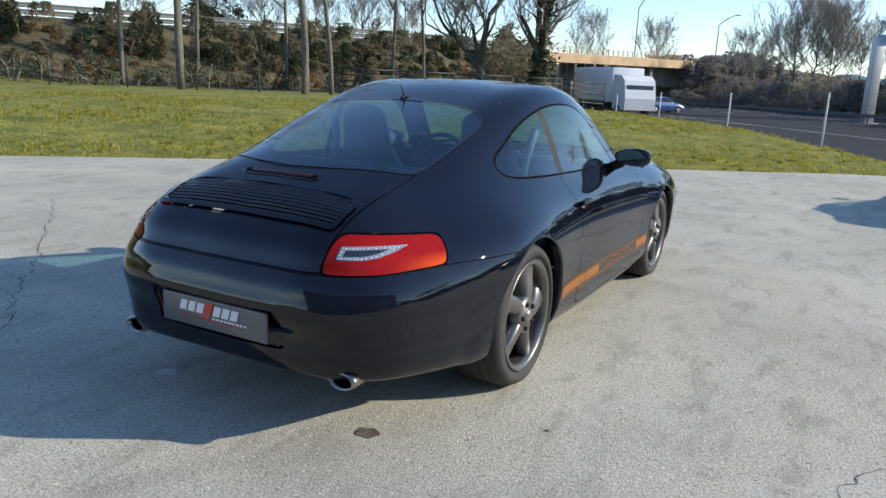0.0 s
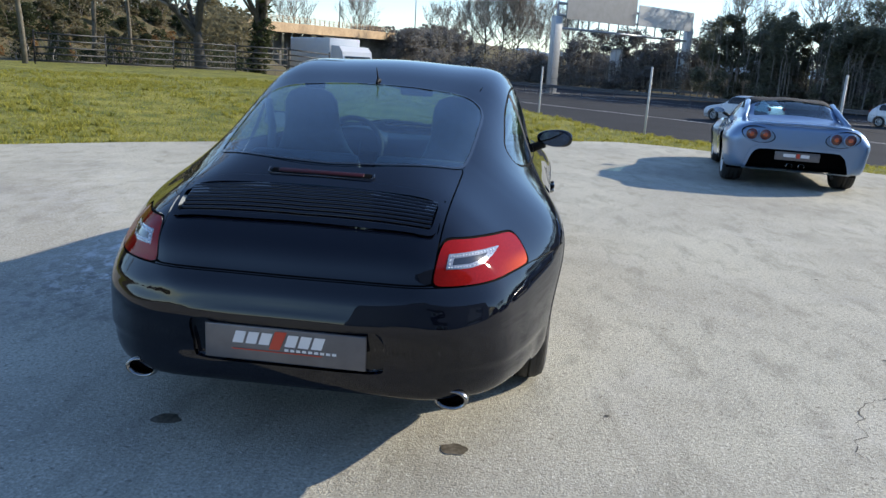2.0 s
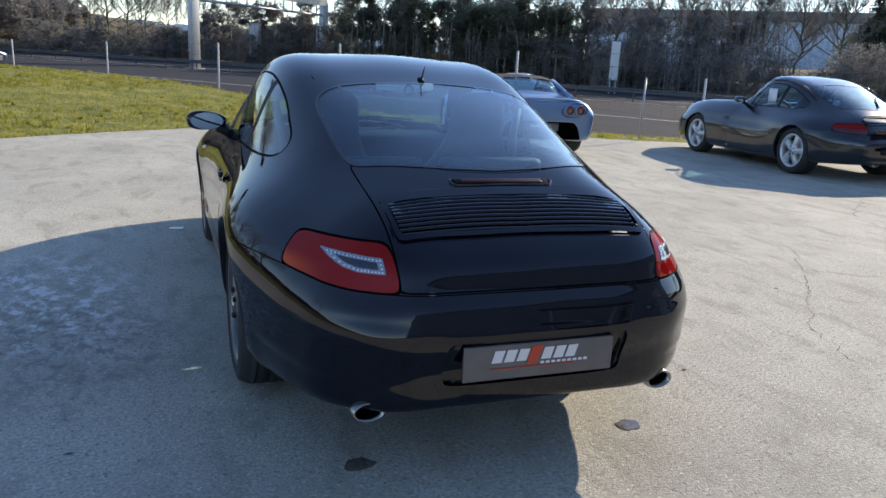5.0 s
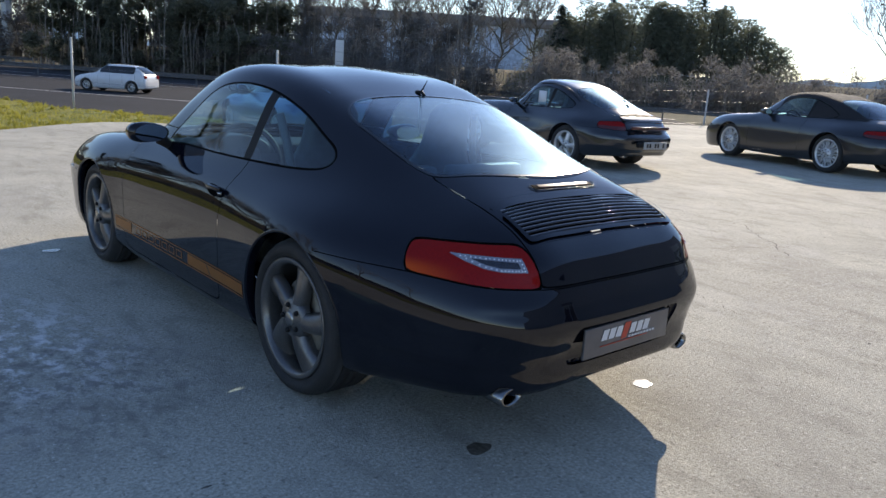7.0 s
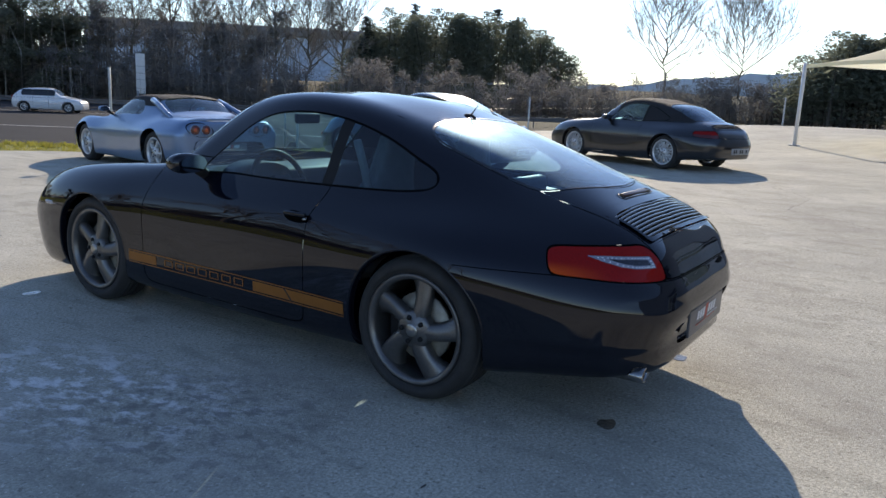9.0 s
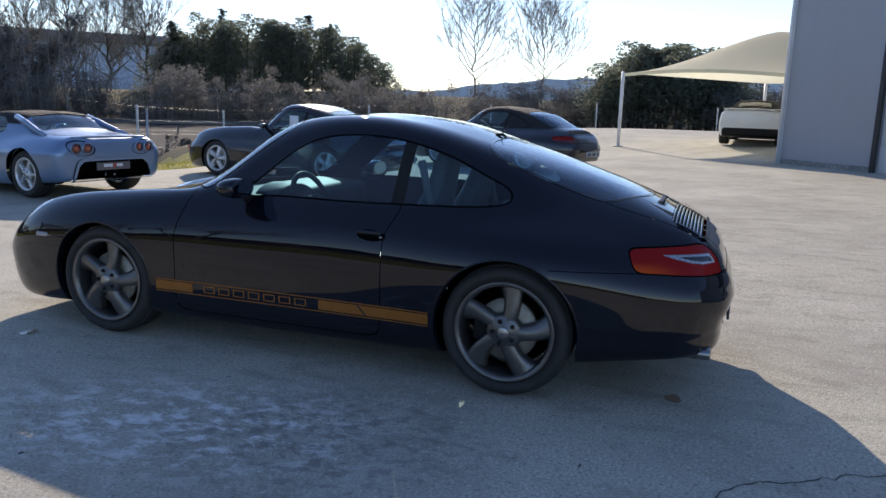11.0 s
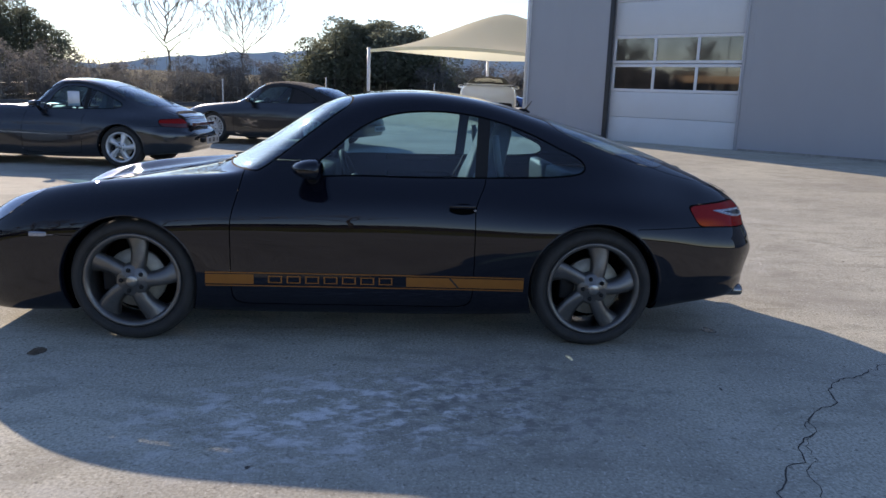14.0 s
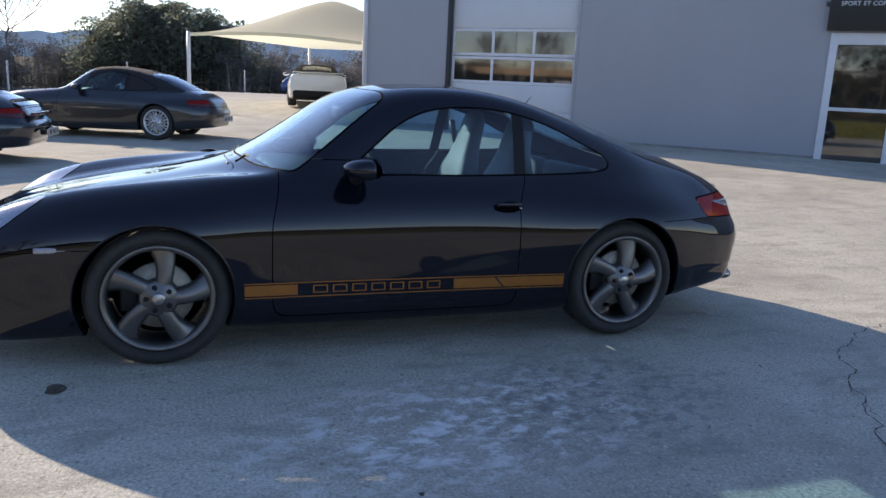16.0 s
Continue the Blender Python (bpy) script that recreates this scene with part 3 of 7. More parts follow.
def wheel(parent, x, y, z, r, width, rim_r, style, side, alloy, m=None):
    """A road wheel: tyre, rim, spokes, hub, brake disc. side: +1 right, -1 left; the face looks outward."""
    w = new("wheel")
    w.parent = parent
    w.matrix_basis = Matrix.Translation((x, y, z)) @ (Matrix.Identity(4) if side > 0 else Matrix.Rotation(math.pi, 4, "Z"))
    h = width
    key = (round(r, 3), round(width, 3), round(rim_r, 3), style, alloy.name)
    if key not in WHEELS:
        tp = [(rim_r - 0.005, -h), (rim_r + 0.018, -h - 0.006), (r - 0.055, -h - 0.016), (r - 0.022, -h - 0.006), (r - 0.006, -h + 0.022),
              (r, -h + 0.05)]
        for g in range(4):
            c = -h + (g + 1) * h * 0.2
            tp += [(r, c - 0.010), (r - 0.008, c - 0.007), (r - 0.008, c + 0.001), (r, c + 0.004)]
        tp += [(r, -0.05), (r - 0.006, -0.022), (r - 0.022, 0.006), (r - 0.055, 0.016), (rim_r + 0.018, 0.006), (rim_r - 0.005, 0)]
        tp = [(a, b if b < 0.0 or a < r - 0.001 else b) for a, b in tp]
        tyre = lathe(tp, 56)
        rim = lathe([(rim_r - 0.004, 0.0), (rim_r + 0.004, 0.006), (rim_r - 0.006, 0.010), (rim_r - 0.020, 0.004), (rim_r - 0.028, -0.020),
                     (rim_r - 0.030, -h * 0.8), (rim_r - 0.004, -h)], 56)
        V, F = [], []
        n = {"twist": 5, "five": 5, "cup": 5, "mesh": 10, "multi": 7, "split": 6}[style]
        for k in range(n):
            segs, rows = 12, []
            for i in range(segs + 1):
                t = i / segs
                rad = 0.045 + (rim_r - 0.016 - 0.045) * t
                if style == "twist":
                    wd = 0.080 - 0.012 * math.sin(t * math.pi) + 0.046 * t * t
                    ang = 0.26 * t ** 1.5
                    lift = 0.012 * math.sin(t * math.pi)
                    tilt = 0.034 * t
                elif style == "cup":
                    wd, ang, lift, tilt = 0.060 + 0.048 * t * t, 0.10 * t, 0.008, 0.0
                elif style == "five":
                    wd, ang, lift, tilt = 0.035 + 0.012 * t, 0.0, 0.004, 0.0
                else:
                    wd, ang, lift, tilt = 0.013 + 0.006 * t, 0.0, 0.0, 0.0
                ca = 2 * math.pi * k / n + ang
                row = []
                for a, off, dp in ((-1, 0, -0.045), (-1, 0.0, -0.006), (-0.55, 0, 0.006), (0, 0, 0.010), (0.55, 0, 0.006), (1, 0, -0.006), (1, 0, -0.045)):
                    th = ca + a * wd / 2 / rad * (1 if rad > 0.06 else 0.9)
                    row.append((dp - 0.006 - 0.020 * t + lift * (1 - t) + a * tilt * -0.5, rad * math.cos(th), rad * math.sin(th)))
                rows.append(row)
            o = len(V)
            for row in rows:
                V.extend(row)
            for i in range(segs):
                for j in range(6):
                    F.append((o + i * 7 + j, o + i * 7 + j + 1, o + (i + 1) * 7 + j + 1, o + (i + 1) * 7 + j))
        if style in ("mesh", "split", "multi"):
            # second, crossing set of thin spokes
            for k in range(n):
                for sgn in (-1, 1):
                    a0 = 2 * math.pi * k / n
                    a1 = a0 + sgn * math.pi / n
                    p0, p1 = (0.5 * rim_r if style != "mesh" else 0.07), rim_r - 0.015
                    g = tube([(-0.012, p0 * math.cos(a0), p0 * math.sin(a0)), (-0.022, p1 * math.cos(a1), p1 * math.sin(a1))], 0.008, 6)
                    o = len(V)
                    V.extend(g[0])
                    F.extend([tuple(i + o for i in f) for f in g[1]])
        hub = lathe([(0.0, 0.012), (0.034, 0.011), (0.038, 0.007), (0.072, 0.004), (0.085, -0.008), (0.088, -0.04)], 32)
        cap = lathe([(0.0, 0.019), (0.022, 0.018), (0.029, 0.014), (0.030, 0.008)], 24)
        nut = lathe([(0.0, 0.013), (0.009, 0.012), (0.011, 0.006), (0.011, -0.01)], 12)
        disc = lathe([(0.06, -0.060), (0.150, -0.060), (0.152, -0.066), (0.152, -0.084), (0.06, -0.088)], 36)
        back = lathe([(0.0, -0.13), (0.12, -0.13), (rim_r - 0.035, -h * 0.85)], 36)
        cal = box(-0.13, -0.052, -0.165, -0.085, -0.07, 0.07, 0.012)
        WHEELS[key] = [bm_mesh(nm, *g) for nm, g in (("tyre", tyre), ("rim", rim), ("spokes", (V, F)), ("hub", hub), ("hub_cap", cap),
                                                    ("wheel_bolt", nut), ("brake_disc", disc), ("drum", back), ("brake_caliper", cal))]
    t, ri, sp, hu, ca, nu, di, ba, cl = WHEELS[key]
    part("tyre", t, RUBBER, w, "black rubber tyre with grooved tread")
    part("rim", ri, alloy, w)
    part("spokes", sp, alloy, w)
    part("hub", hu, alloy, w)
    part("hub_cap", ca, STEEL, w, "small embossed metal hub cap")
    for k in range(5):
        a = 2 * math.pi * (k + 0.5) / 5
        part("wheel_bolt", nu, TRIM, w, m=Matrix.Translation((0.004, 0.055 * math.cos(a), 0.055 * math.sin(a))))
    part("brake_disc", di, DISC, w, "bare steel brake disc")
    part("backing", ba, SEAM, w)
    part("brake_caliper", cl, TRIM, w)
    return w


WHEELS = {}


def seat_geo():
    """A bucket seat with headrest: base and back, front towards +y."""
    def pad(rows):
        V, F = [], []
        n = 18
        for x0, y0, z0, wx, th in rows:
            for k in range(n):
                a = 2 * math.pi * k / n
                ca, sa = math.cos(a), math.sin(a)
                e = 0.55
                V.append((x0 + wx * math.copysign(abs(ca) ** e, ca), y0 + th * math.copysign(abs(sa) ** e, sa), z0))
        m = len(rows)
        for i in range(m - 1):
            for k in range(n):
                F.append((i * n + k, i * n + (k + 1) % n, (i + 1) * n + (k + 1) % n, (i + 1) * n + k))
        F.append(tuple(range(n))[::-1])
        F.append(tuple((m - 1) * n + k for k in range(n)))
        return V, F
    back = pad([(0, 0.02, 0.0, .22, .05), (0, 0, .06, .25, .075), (0, -.04, .2, .255, .075), (0, -.08, .34, .225, .07), (0, -.105, .42, .170, .062), (0, -.13, .50, .138, .055),
                (0, -.15, .58, .130, .05), (0, -.165, .64, .125, .046), (0, -.17, .68, .10, .036), (0, -.17, .70, .05, .02)])
    base = box(-.25, .25, -.02, .48, -.10, .05, 0.045)
    return back, base


def cabin(parent, w, zb, y_front, y_rear, seats_y, light=False, drop=0.0):
    """Seats, dashboard, steering wheel and rear shelf."""
    back, base = seat_geo()
    lm = LEATHER_LIGHT if light else LEATHER
    for sx in (-0.36, 0.36):
        s = new("seat")
        s.parent = parent
        s.matrix_basis = Matrix.Translation((sx, seats_y, zb - 0.42 - drop))
        part("backrest", back, lm, s, "leather seat back with built-in headrest")
        part("cushion", base, lm, s)
    d = box(-w, w, y_front - 0.42, y_front, zb - 0.28, zb - 0.03, 0.06)
    part("dashboard", d, TRIM, parent, "black dashboard")
    part("instrument_hood", moved(lathe([(0.0, 0), (0.13, 0.0), (0.14, 0.02), (0.14, 0.16), (0.0, 0.18)], 24),
         Matrix.Translation((-0.36, y_front - 0.46, zb - 0.06)) @ Matrix.Rotation(math.pi / 2, 4, "Z") @ Matrix.Diagonal((1, 1.4, 0.6, 1))), TRIM, parent)
    ring = lathe([(0.185 + 0.016 * math.cos(a), 0.016 * math.sin(a)) for a in np.linspace(0, 2 * math.pi, 10)], 36)
    spk = [box(-0.008, 0.012, -0.18, 0.18, -0.022, 0.022, 0.004), box(-0.008, 0.012, -0.02, 0.02, -0.18, 0.0, 0.004), box(-0.01, 0.035, -0.06, 0.06, -0.06, 0.05, 0.015)]
    mm = Matrix.Translation((-0.36, y_front - 0.56, zb - 0.09)) @ Matrix.Rotation(radians(-22), 4, "X") @ Matrix.Rotation(-math.pi / 2, 4, "Z")
    part("steering_wheel", moved(join(ring, *spk), mm), TRIM, parent, "black leather steering wheel")
    part("rear_shelf", box(-w + .02, w - .02, y_rear, y_rear + 0.42, zb - 0.10, zb - 0.05, 0.02), LEATHER, parent, "grey carpeted parcel shelf")
    for sx in (-0.28, 0.28):
        part("rear_seat_back", box(sx - 0.24, sx + 0.24, y_rear + 0.38, y_rear + 0.46, zb - 0.40, zb + 0.02, 0.03), lm, parent)


SIDE_WIN = [(1.475, 0.868), (1.36, 0.985), (1.24, 1.085), (1.12, 1.150), (0.98, 1.183), (0.80, 1.190), (0.62, 1.172), (0.45, 1.130),
            (0.30, 1.075), (0.16, 1.010), (0.055, 0.955), (0.045, 0.920), (0.10, 0.897), (0.30, 0.882), (0.60, 0.874), (1.00, 0.868), (1.35, 0.864)]

STA_A = [3.345, 3.325, 3.27, 3.175, 3.035, 2.845, 2.595, 2.35, 2.12, 1.985, 1.66, 1.38, 1.10, 0.80, 0.50, 0.28, 0.0, -0.30, -0.50, -0.69, -0.84, -0.96, -1.035, -1.065]
ROWS_A = [
    (None, [.44, .495, .55, .60, .65, .70, .752, .795, .842, .885, 1.083, 1.245, 1.298, 1.300, 1.258, 1.200, 1.124, 1.030, .961, .880, .800, .700, .604, .53]),
    ([.12, .18, .225, .245, .25, .25, .25, .25, .25, .27, .33, .31, .33, .335, .33, .31, .29, .27, .26, .255, .25, .235, .21, .17],
     [.44, .492, .547, .597, .648, .698, .750, .793, .838, .880, 1.06, 1.232, 1.286, 1.288, 1.246, 1.188, 1.111, 1.017, .951, .874, .796, .695, .598, .525]),
    ([.22, .33, .405, .44, .46, .47, .475, .48, .50, .56, .63, .555, .553, .555, .545, .525, .495, .468, .455, .448, .44, .415, .37, .30],
     [.43, .48, .533, .583, .640, .695, .748, .790, .826, .845, .945, 1.150, 1.228, 1.234, 1.188, 1.130, 1.048, .953, .902, .850, .780, .680, .588, .515]),
    ([.29, .43, .53, .59, .625, .645, .655, .66, .672, .685, .705, .712, .718, .718, .712, .70, .672, .640, .620, .595, .555, .495, .42, .33],
     [.415, .455, .505, .567, .665, .742, .790, .815, .832, .838, .850, .857, .862, .868, .875, .878, .872, .840, .806, .768, .712, .632, .562, .505]),
    ([.33, .49, .60, .68, .735, .772, .793, .80, .795, .79, .785, .787, .79, .794, .80, .812, .826, .803, .758, .695, .625, .545, .455, .36],
     [.405, .43, .468, .515, .59, .662, .705, .725, .735, .738, .742, .745, .748, .748, .748, .745, .735, .716, .697, .672, .637, .585, .535, .48]),
    ([.36, .53, .64, .715, .775, .822, .850, .860, .85, .838, .828, .826, .828, .832, .845, .863, .880, .864, .823, .756, .676, .585, .485, .385],
     [.39, .40, .42, .445, .50, .555, .59, .605, .612, .615, .622, .625, .63, .63, .628, .622, .61, .60, .585, .565, .548, .525, .49, .44]),
    ([.36, .525, .635, .708, .768, .815, .843, .852, .845, .836, .83, .83, .832, .837, .847, .86, .866, .852, .81, .742, .662, .573, .478, .38],
     [.35, .335, .325, .33, .36, .40, .42, .42, .42, .42, .42, .42, .42, .42, .42, .42, .42, .42, .42, .42, .42, .415, .40, .385]),
    ([.32, .47, .58, .655, .72, .77, .795, .80, .80, .80, .80, .80, .80, .80, .80, .808, .815, .802, .758, .69, .613, .533, .447, .36],
     [.29, .225, .175, .15, .145, .155, .17, .18, .18, .175, .17, .17, .17, .17, .175, .185, .20, .215, .235, .252, .262, .268, .275, .295]),
]


def trim_ends(V):
    """Draws the nose and tail in a little, tucks the tail under and sets the lower bumper back by a crease."""
    P = np.array(V, float)
    x, y, z = P.T.copy()
    tail = smooth01(-0.70, -1.05, y)
    P[:, 0] *= 1 - 0.048 * smooth01(-0.10, -0.60, y) * smooth01(0.20, 0.64, z) + 0.040 * smooth01(-0.70, -0.95, y) + 0.040 * smooth01(-0.35, -0.85, y) * smooth01(0.60, 0.22, z)
    P[:, 1] += 0.050 * tail * (1 - 0.8 * smooth01(0.62, 0.74, z)) + 0.048 * smooth01(0.52, 0.36, z) * smooth01(-0.75, -1.02, y) * (1 - 0.5 * smooth01(0.33, 0.60, np.abs(x)))
    P[:, 1] += 0.005 * smooth01(0.575, 0.545, z) * smooth01(-0.80, -0.95, y)
    P[:, 1] -= 0.030 * smooth01(2.95, 3.36, y)
    P[:, 0] -= np.sign(x) * 0.010 * smooth01(0.372, 0.350, z) * smooth01(-0.40, -0.50, y) * smooth01(0.2, 0.4, np.abs(x))
    return [tuple(p) for p in P]


# the older coupe: where its stations lie, for the stations above
CLASSIC_Y = ([-1.065, -0.70, 0.0, 0.80, 1.10, 1.38, 1.66, 1.985, 2.12, 2.35, 3.345], [-1.03, -0.68, 0.0, 0.74, 0.96, 1.14, 1.35, 1.60, 1.86, 2.30, 3.25])


def classic_shape(V):
    """A steeper screen, tall round front wings above the bonnet, a slimmer waist and a bumper that stands out."""
    P = np.array(V, float)
    P[:, 1] = np.interp(P[:, 1], *CLASSIC_Y)
    x, y, z = P.T.copy()
    ring = np.exp(-((np.abs(x) - .60) / .15) ** 2)
    P[:, 2] += .060 * ring * smooth01(1.30, 1.75, y) * smooth01(3.25, 2.95, y) * smooth01(.55, .68, z)
    P[:, 2] += .020 * smooth01(1.0, 1.2, z)
    P[:, 0] *= 1 - .035 * smooth01(.50, .62, z) * smooth01(.3, .9, y)
    low = smooth01(.60, .55, z) * smooth01(.30, .36, z)
    P[:, 1] -= .045 * low * smooth01(-.70, -.95, y)
    P[:, 0] *= 1 + .02 * low * smooth01(-.45, -.60, y)
    return [tuple(p) for p in P]


def coupe_body(car, paint, softtop=False, classic=False, decals=False, hi=True):
    """Body, glass, lamps and shut lines of a rear-engined sports coupe on the stations above."""
    V, F = loft(STA_A, ROWS_A, nx=13 if hi else 5, step=0.021 if hi else 0.06, relax=4 if hi else 2)
    V = trim_ends(V)
    ym = (lambda y: np.interp(y, *CLASSIC_Y)) if classic else (lambda y: y)
    if softtop:
        P = np.array(V)
        P[:, 2] += (.042 * np.exp(-((P[:, 1] - .02) / .26) ** 2) - .020 * np.exp(-((P[:, 1] + .52) / .16) ** 2)) * smooth01(.84, .96, P[:, 2])
        V = [tuple(p) for p in P]
    if classic:
        V = classic_shape(V)
    s = Sheet(V, F, True)
    ax = lambda P: np.abs(P[:, 0])
    # wheel openings
    arch_r = lambda P: A(np.hypot(P[:, 1], P[:, 2] - 0.318) - 0.353, 0.5 - ax(P))
    arch_f = lambda P: A(np.hypot(P[:, 1] - 2.362, P[:, 2] - 0.312) - 0.342, 0.5 - ax(P))
    _, body = s.cut(arch_r)
    _, body = s.cut(arch_f, body)
    # screens
    ws = curve2([(0, 1.965), (0.35, 1.935), (0.56, 1.86), (0.665, 1.765), (0.655, 1.70), (0.60, 1.53), (0.535, 1.345), (0.49, 1.285), (0.28, 1.31), (0, 1.325)], 90, False)
    ws = np.vstack([ws, [(-0.3, 1.325), (-0.3, 1.965)]])
    ws[:, 1] = ym(ws[:, 1])
    screen = lambda P: A(poly_sd(np.c_[ax(P), P[:, 1]], ws), 0.83 - P[:, 2])
    rw = curve2([(0, 0.240), (0.25, 0.234), (0.43, 0.200), (0.478, 0.140), (0.484, 0.0), (0.476, -0.20), (0.462, -0.34), (0.446, -0.388), (0.40, -0.436), (0.25, -0.520), (0, -0.560)], 90, False)
    rw = np.vstack([rw, [(-0.3, -0.560), (-0.3, 0.240)]])
    rear = lambda P: A(poly_sd(np.c_[ax(P), P[:, 1]], rw), 0.7 - P[:, 2])
    sw = curve2(SIDE_WIN, 120)
    sw[:, 0] = ym(sw[:, 0])
    side = lambda P: A(poly_sd(P[:, 1:], sw), 0.45 - ax(P))
    glass_f, body = s.cut(screen, body)
    glass_r, body = s.cut(rear, body)
    glass_s, body = s.cut(side, body)
    trims, rear_trim = [], []
    for f, wdt in ((screen, 0.010), (rear, 0.010), (side, 0.009)):
        t, body = s.cut(lambda P: f(P) - wdt, body)
        if f is rear:
            rear_trim = t
        else:
            trims += t
    pil, glass_s = s.cut(lambda P: np.abs(P[:, 1] - ym(0.600) - (P[:, 2] - 0.87) * -0.06) - 0.032, glass_s)
    doorg, quartg = s.cut(lambda P: ym(0.6) - P[:, 1], glass_s)
    sides = [("right", lambda P: -P[:, 0]), ("left", lambda P: P[:, 0])]
    part("windscreen", s.geo(glass_f), FRONTGLASS, car, "curved clear windscreen")
    part("rear_window", s.geo(glass_r), SCREENGLASS, car, "sloping tinted rear window")
    for nm, f in sides:
        a, _ = s.cut(f, doorg)
        part("door_window", s.geo(a), CARGLASS, car, "tinted side window")
        b, _ = s.cut(f, quartg)
        part("quarter_window", s.geo(b), CARGLASS if not softtop else SOFTTOP, car)
        c, _ = s.cut(f, pil)
        part("door_pillar", s.geo(c), TRIM, car)
    part("window_seal", s.geo(trims), SEAM, car, "black rubber window surround")
    part("rear_window_seal", offset_geo(s.geo(rear_trim), 0.003), SEAL, car, "glossy black rear window surround")
    # tail lamps
    zl = lambda P: 0.632 + 0.014 * smooth01(-0.92, -0.55, P[:, 1])
    zh = lambda P: 0.764 - 0.110 * np.clip(ax(P) - 0.45, 0, 0.4)
    lamp = lambda P: smax(0.012, 0.440 + 0.14 * (P[:, 2] - 0.63) - ax(P), P[:, 1] + 0.550 - 0.5 * (P[:, 2] - 0.69), zl(P) - P[:, 2], P[:, 2] - zh(P))
    lamps_f, body = s.cut(lamp, body)
    edge, body = s.cut(lambda P: lamp(P) - 0.006, body)
    seam = list(edge)
    for nm, f in sides:
        a, _ = s.cut(f, lamps_f)
        tl = new("tail_lamp")
        tl.parent = car
        tl["label"] = "red tail lamp with clear insert"
        a = s.refine(s.refine(a)) if hi else a
        o_in = np.array([(.478, .681), (.550, .679), (.586, .685), (.612, .700), (.628, .718), (.552, .722), (.482, .723)])
        o_co = np.array([(.496, .692), (.548, .691), (.574, .696), (.588, .703), (.596, .710), (.550, .711), (.498, .711)])
        if not decals:
            low, top = s.cut(lambda P: P[:, 2] - .69, a)
            tl["label"] = "dull red tail lamp with a darker lower half"
            part("red_lens", s.geo(top), RED_LENS, tl)
            part("lower_lens", s.geo(low), DARK_RED, tl)
            continue
        ins, red = s.cut(lambda P: poly_sd(np.c_[ax(P), P[:, 2]], o_in), a)
        slot, ins = s.cut(lambda P: poly_sd(np.c_[ax(P), P[:, 2]], o_co), ins)
        part("red_lens", s.geo(red), RED_LENS, tl)
        part("clear_insert", offset_geo(s.geo(ins), 0.0015), CLEAR_LENS, tl, "clear lamp insert edged with small diodes")
        part("insert_slot", s.geo(slot), SMOKE_LENS, tl)
        if decals:
            dv = []
            sgn = 1 if nm == "right" else -1
            ring = np.vstack([0.5 * (o_in + o_co)] * 2)[:8]
            for p0, p1 in zip(ring[:-1], ring[1:]):
                m_ = max(1, int(np.linalg.norm(p1 - p0) / 0.0085))
                dv.extend(tuple(p0 + (p1 - p0) * q / m_) for q in range(m_))
            me_v = np.array(s.geo(a)[0])
            G = []
            for dx, dz in dv:
                k = np.argmin((np.abs(me_v[:, 0]) - dx) ** 2 + (me_v[:, 2] - dz) ** 2)
                y0 = me_v[k, 1]
                G.append(moved(lathe([(0, 0.004), (0.002, 0.0035), (0.0028, 0)], 6), Matrix.Translation((sgn * dx, y0 - 0.001, dz)) @ Matrix.Rotation(-math.pi / 2, 4, "Z")))
            tagged(part("lamp_diodes", join(*G), INK_WHITE, tl, "rows of small white diodes"), kind="stuff")
    # head lamps
    hl = curve2([(2.80, 0.757), (2.87, 0.70), (2.96, 0.63), (3.06, 0.57), (3.17, 0.54), (3.22, 0.56), (3.16, 0.62), (3.05, 0.69), (2.92, 0.745)], 50)
    head = lambda P: A(poly_sd(P[:, 1:], hl), 0.46 - ax(P))
    hf, body = s.cut(head, body)
    e2, body = s.cut(lambda P: head(P) - 0.005, body)
    seam += e2
    for nm, f in sides:
        a, _ = s.cut(f, hf)
        part("head_lamp", s.geo(a), CLEAR_LENS, car, "clear oval head lamp")
    # bumpers, door, lids: shut lines and separate panels
    zb = lambda P: P[:, 2] - (0.630 + 0.014 * smooth01(-0.92, -0.55, P[:, 1]))
    bump_r = lambda P: A(zb(P), P[:, 1] + 0.2)
    rb, body = s.cut(bump_r, body)
    e3, rb = s.cut(lambda P: -(A(zb(P) + 0.0035, P[:, 1] + 0.2)), rb)
    seam += e3
    if decals:
        rec = lambda P: A(smax(.012, ax(P) - .312, .338 - P[:, 2], P[:, 2] - .490), P[:, 1] + .6)
        well, rb = s.cut(rec, rb)
        wv = np.array(s.geo(well)[0])
        car["board_y"] = float(wv[np.abs(wv[:, 0]) < .08, 1].min()) + .014
        part("plate_recess", well_geo(s.geo(well), .020), paint, car)
    zf = lambda P: P[:, 2] - (0.528 + 0.02 * smooth01(3.0, 2.7, P[:, 1]))
    fb, body = s.cut(lambda P: A(zf(P), 2.55 - P[:, 1]), body)
    e4, fb = s.cut(lambda P: -(zf(P) + 0.0035), fb)
    seam += e4
    door_line = lambda P: smax(0.03, P[:, 1] - ym(1.862) + 0.04 * smooth01(0.6, 0.85, P[:, 2]), 0.205 - P[:, 2],
                               ym(0.628) - 0.06 * smooth01(0.70, 0.88, P[:, 2]) - P[:, 1], P[:, 2] - 0.93)
    door = lambda P: A(door_line(P), 0.55 - ax(P))
    df, body = s.cut(door, body)
    e5, df = s.cut(lambda P: -(door(P) + 0.005), df)
    seam += e5
    lid = lambda P: smax(0.006, ax(P) - 0.462 - 0.04 * (P[:, 1] + 0.6), P[:, 1] + 0.578 - 0.185 * (ax(P) / 0.445) ** 2.2, 0.632 - P[:, 2])
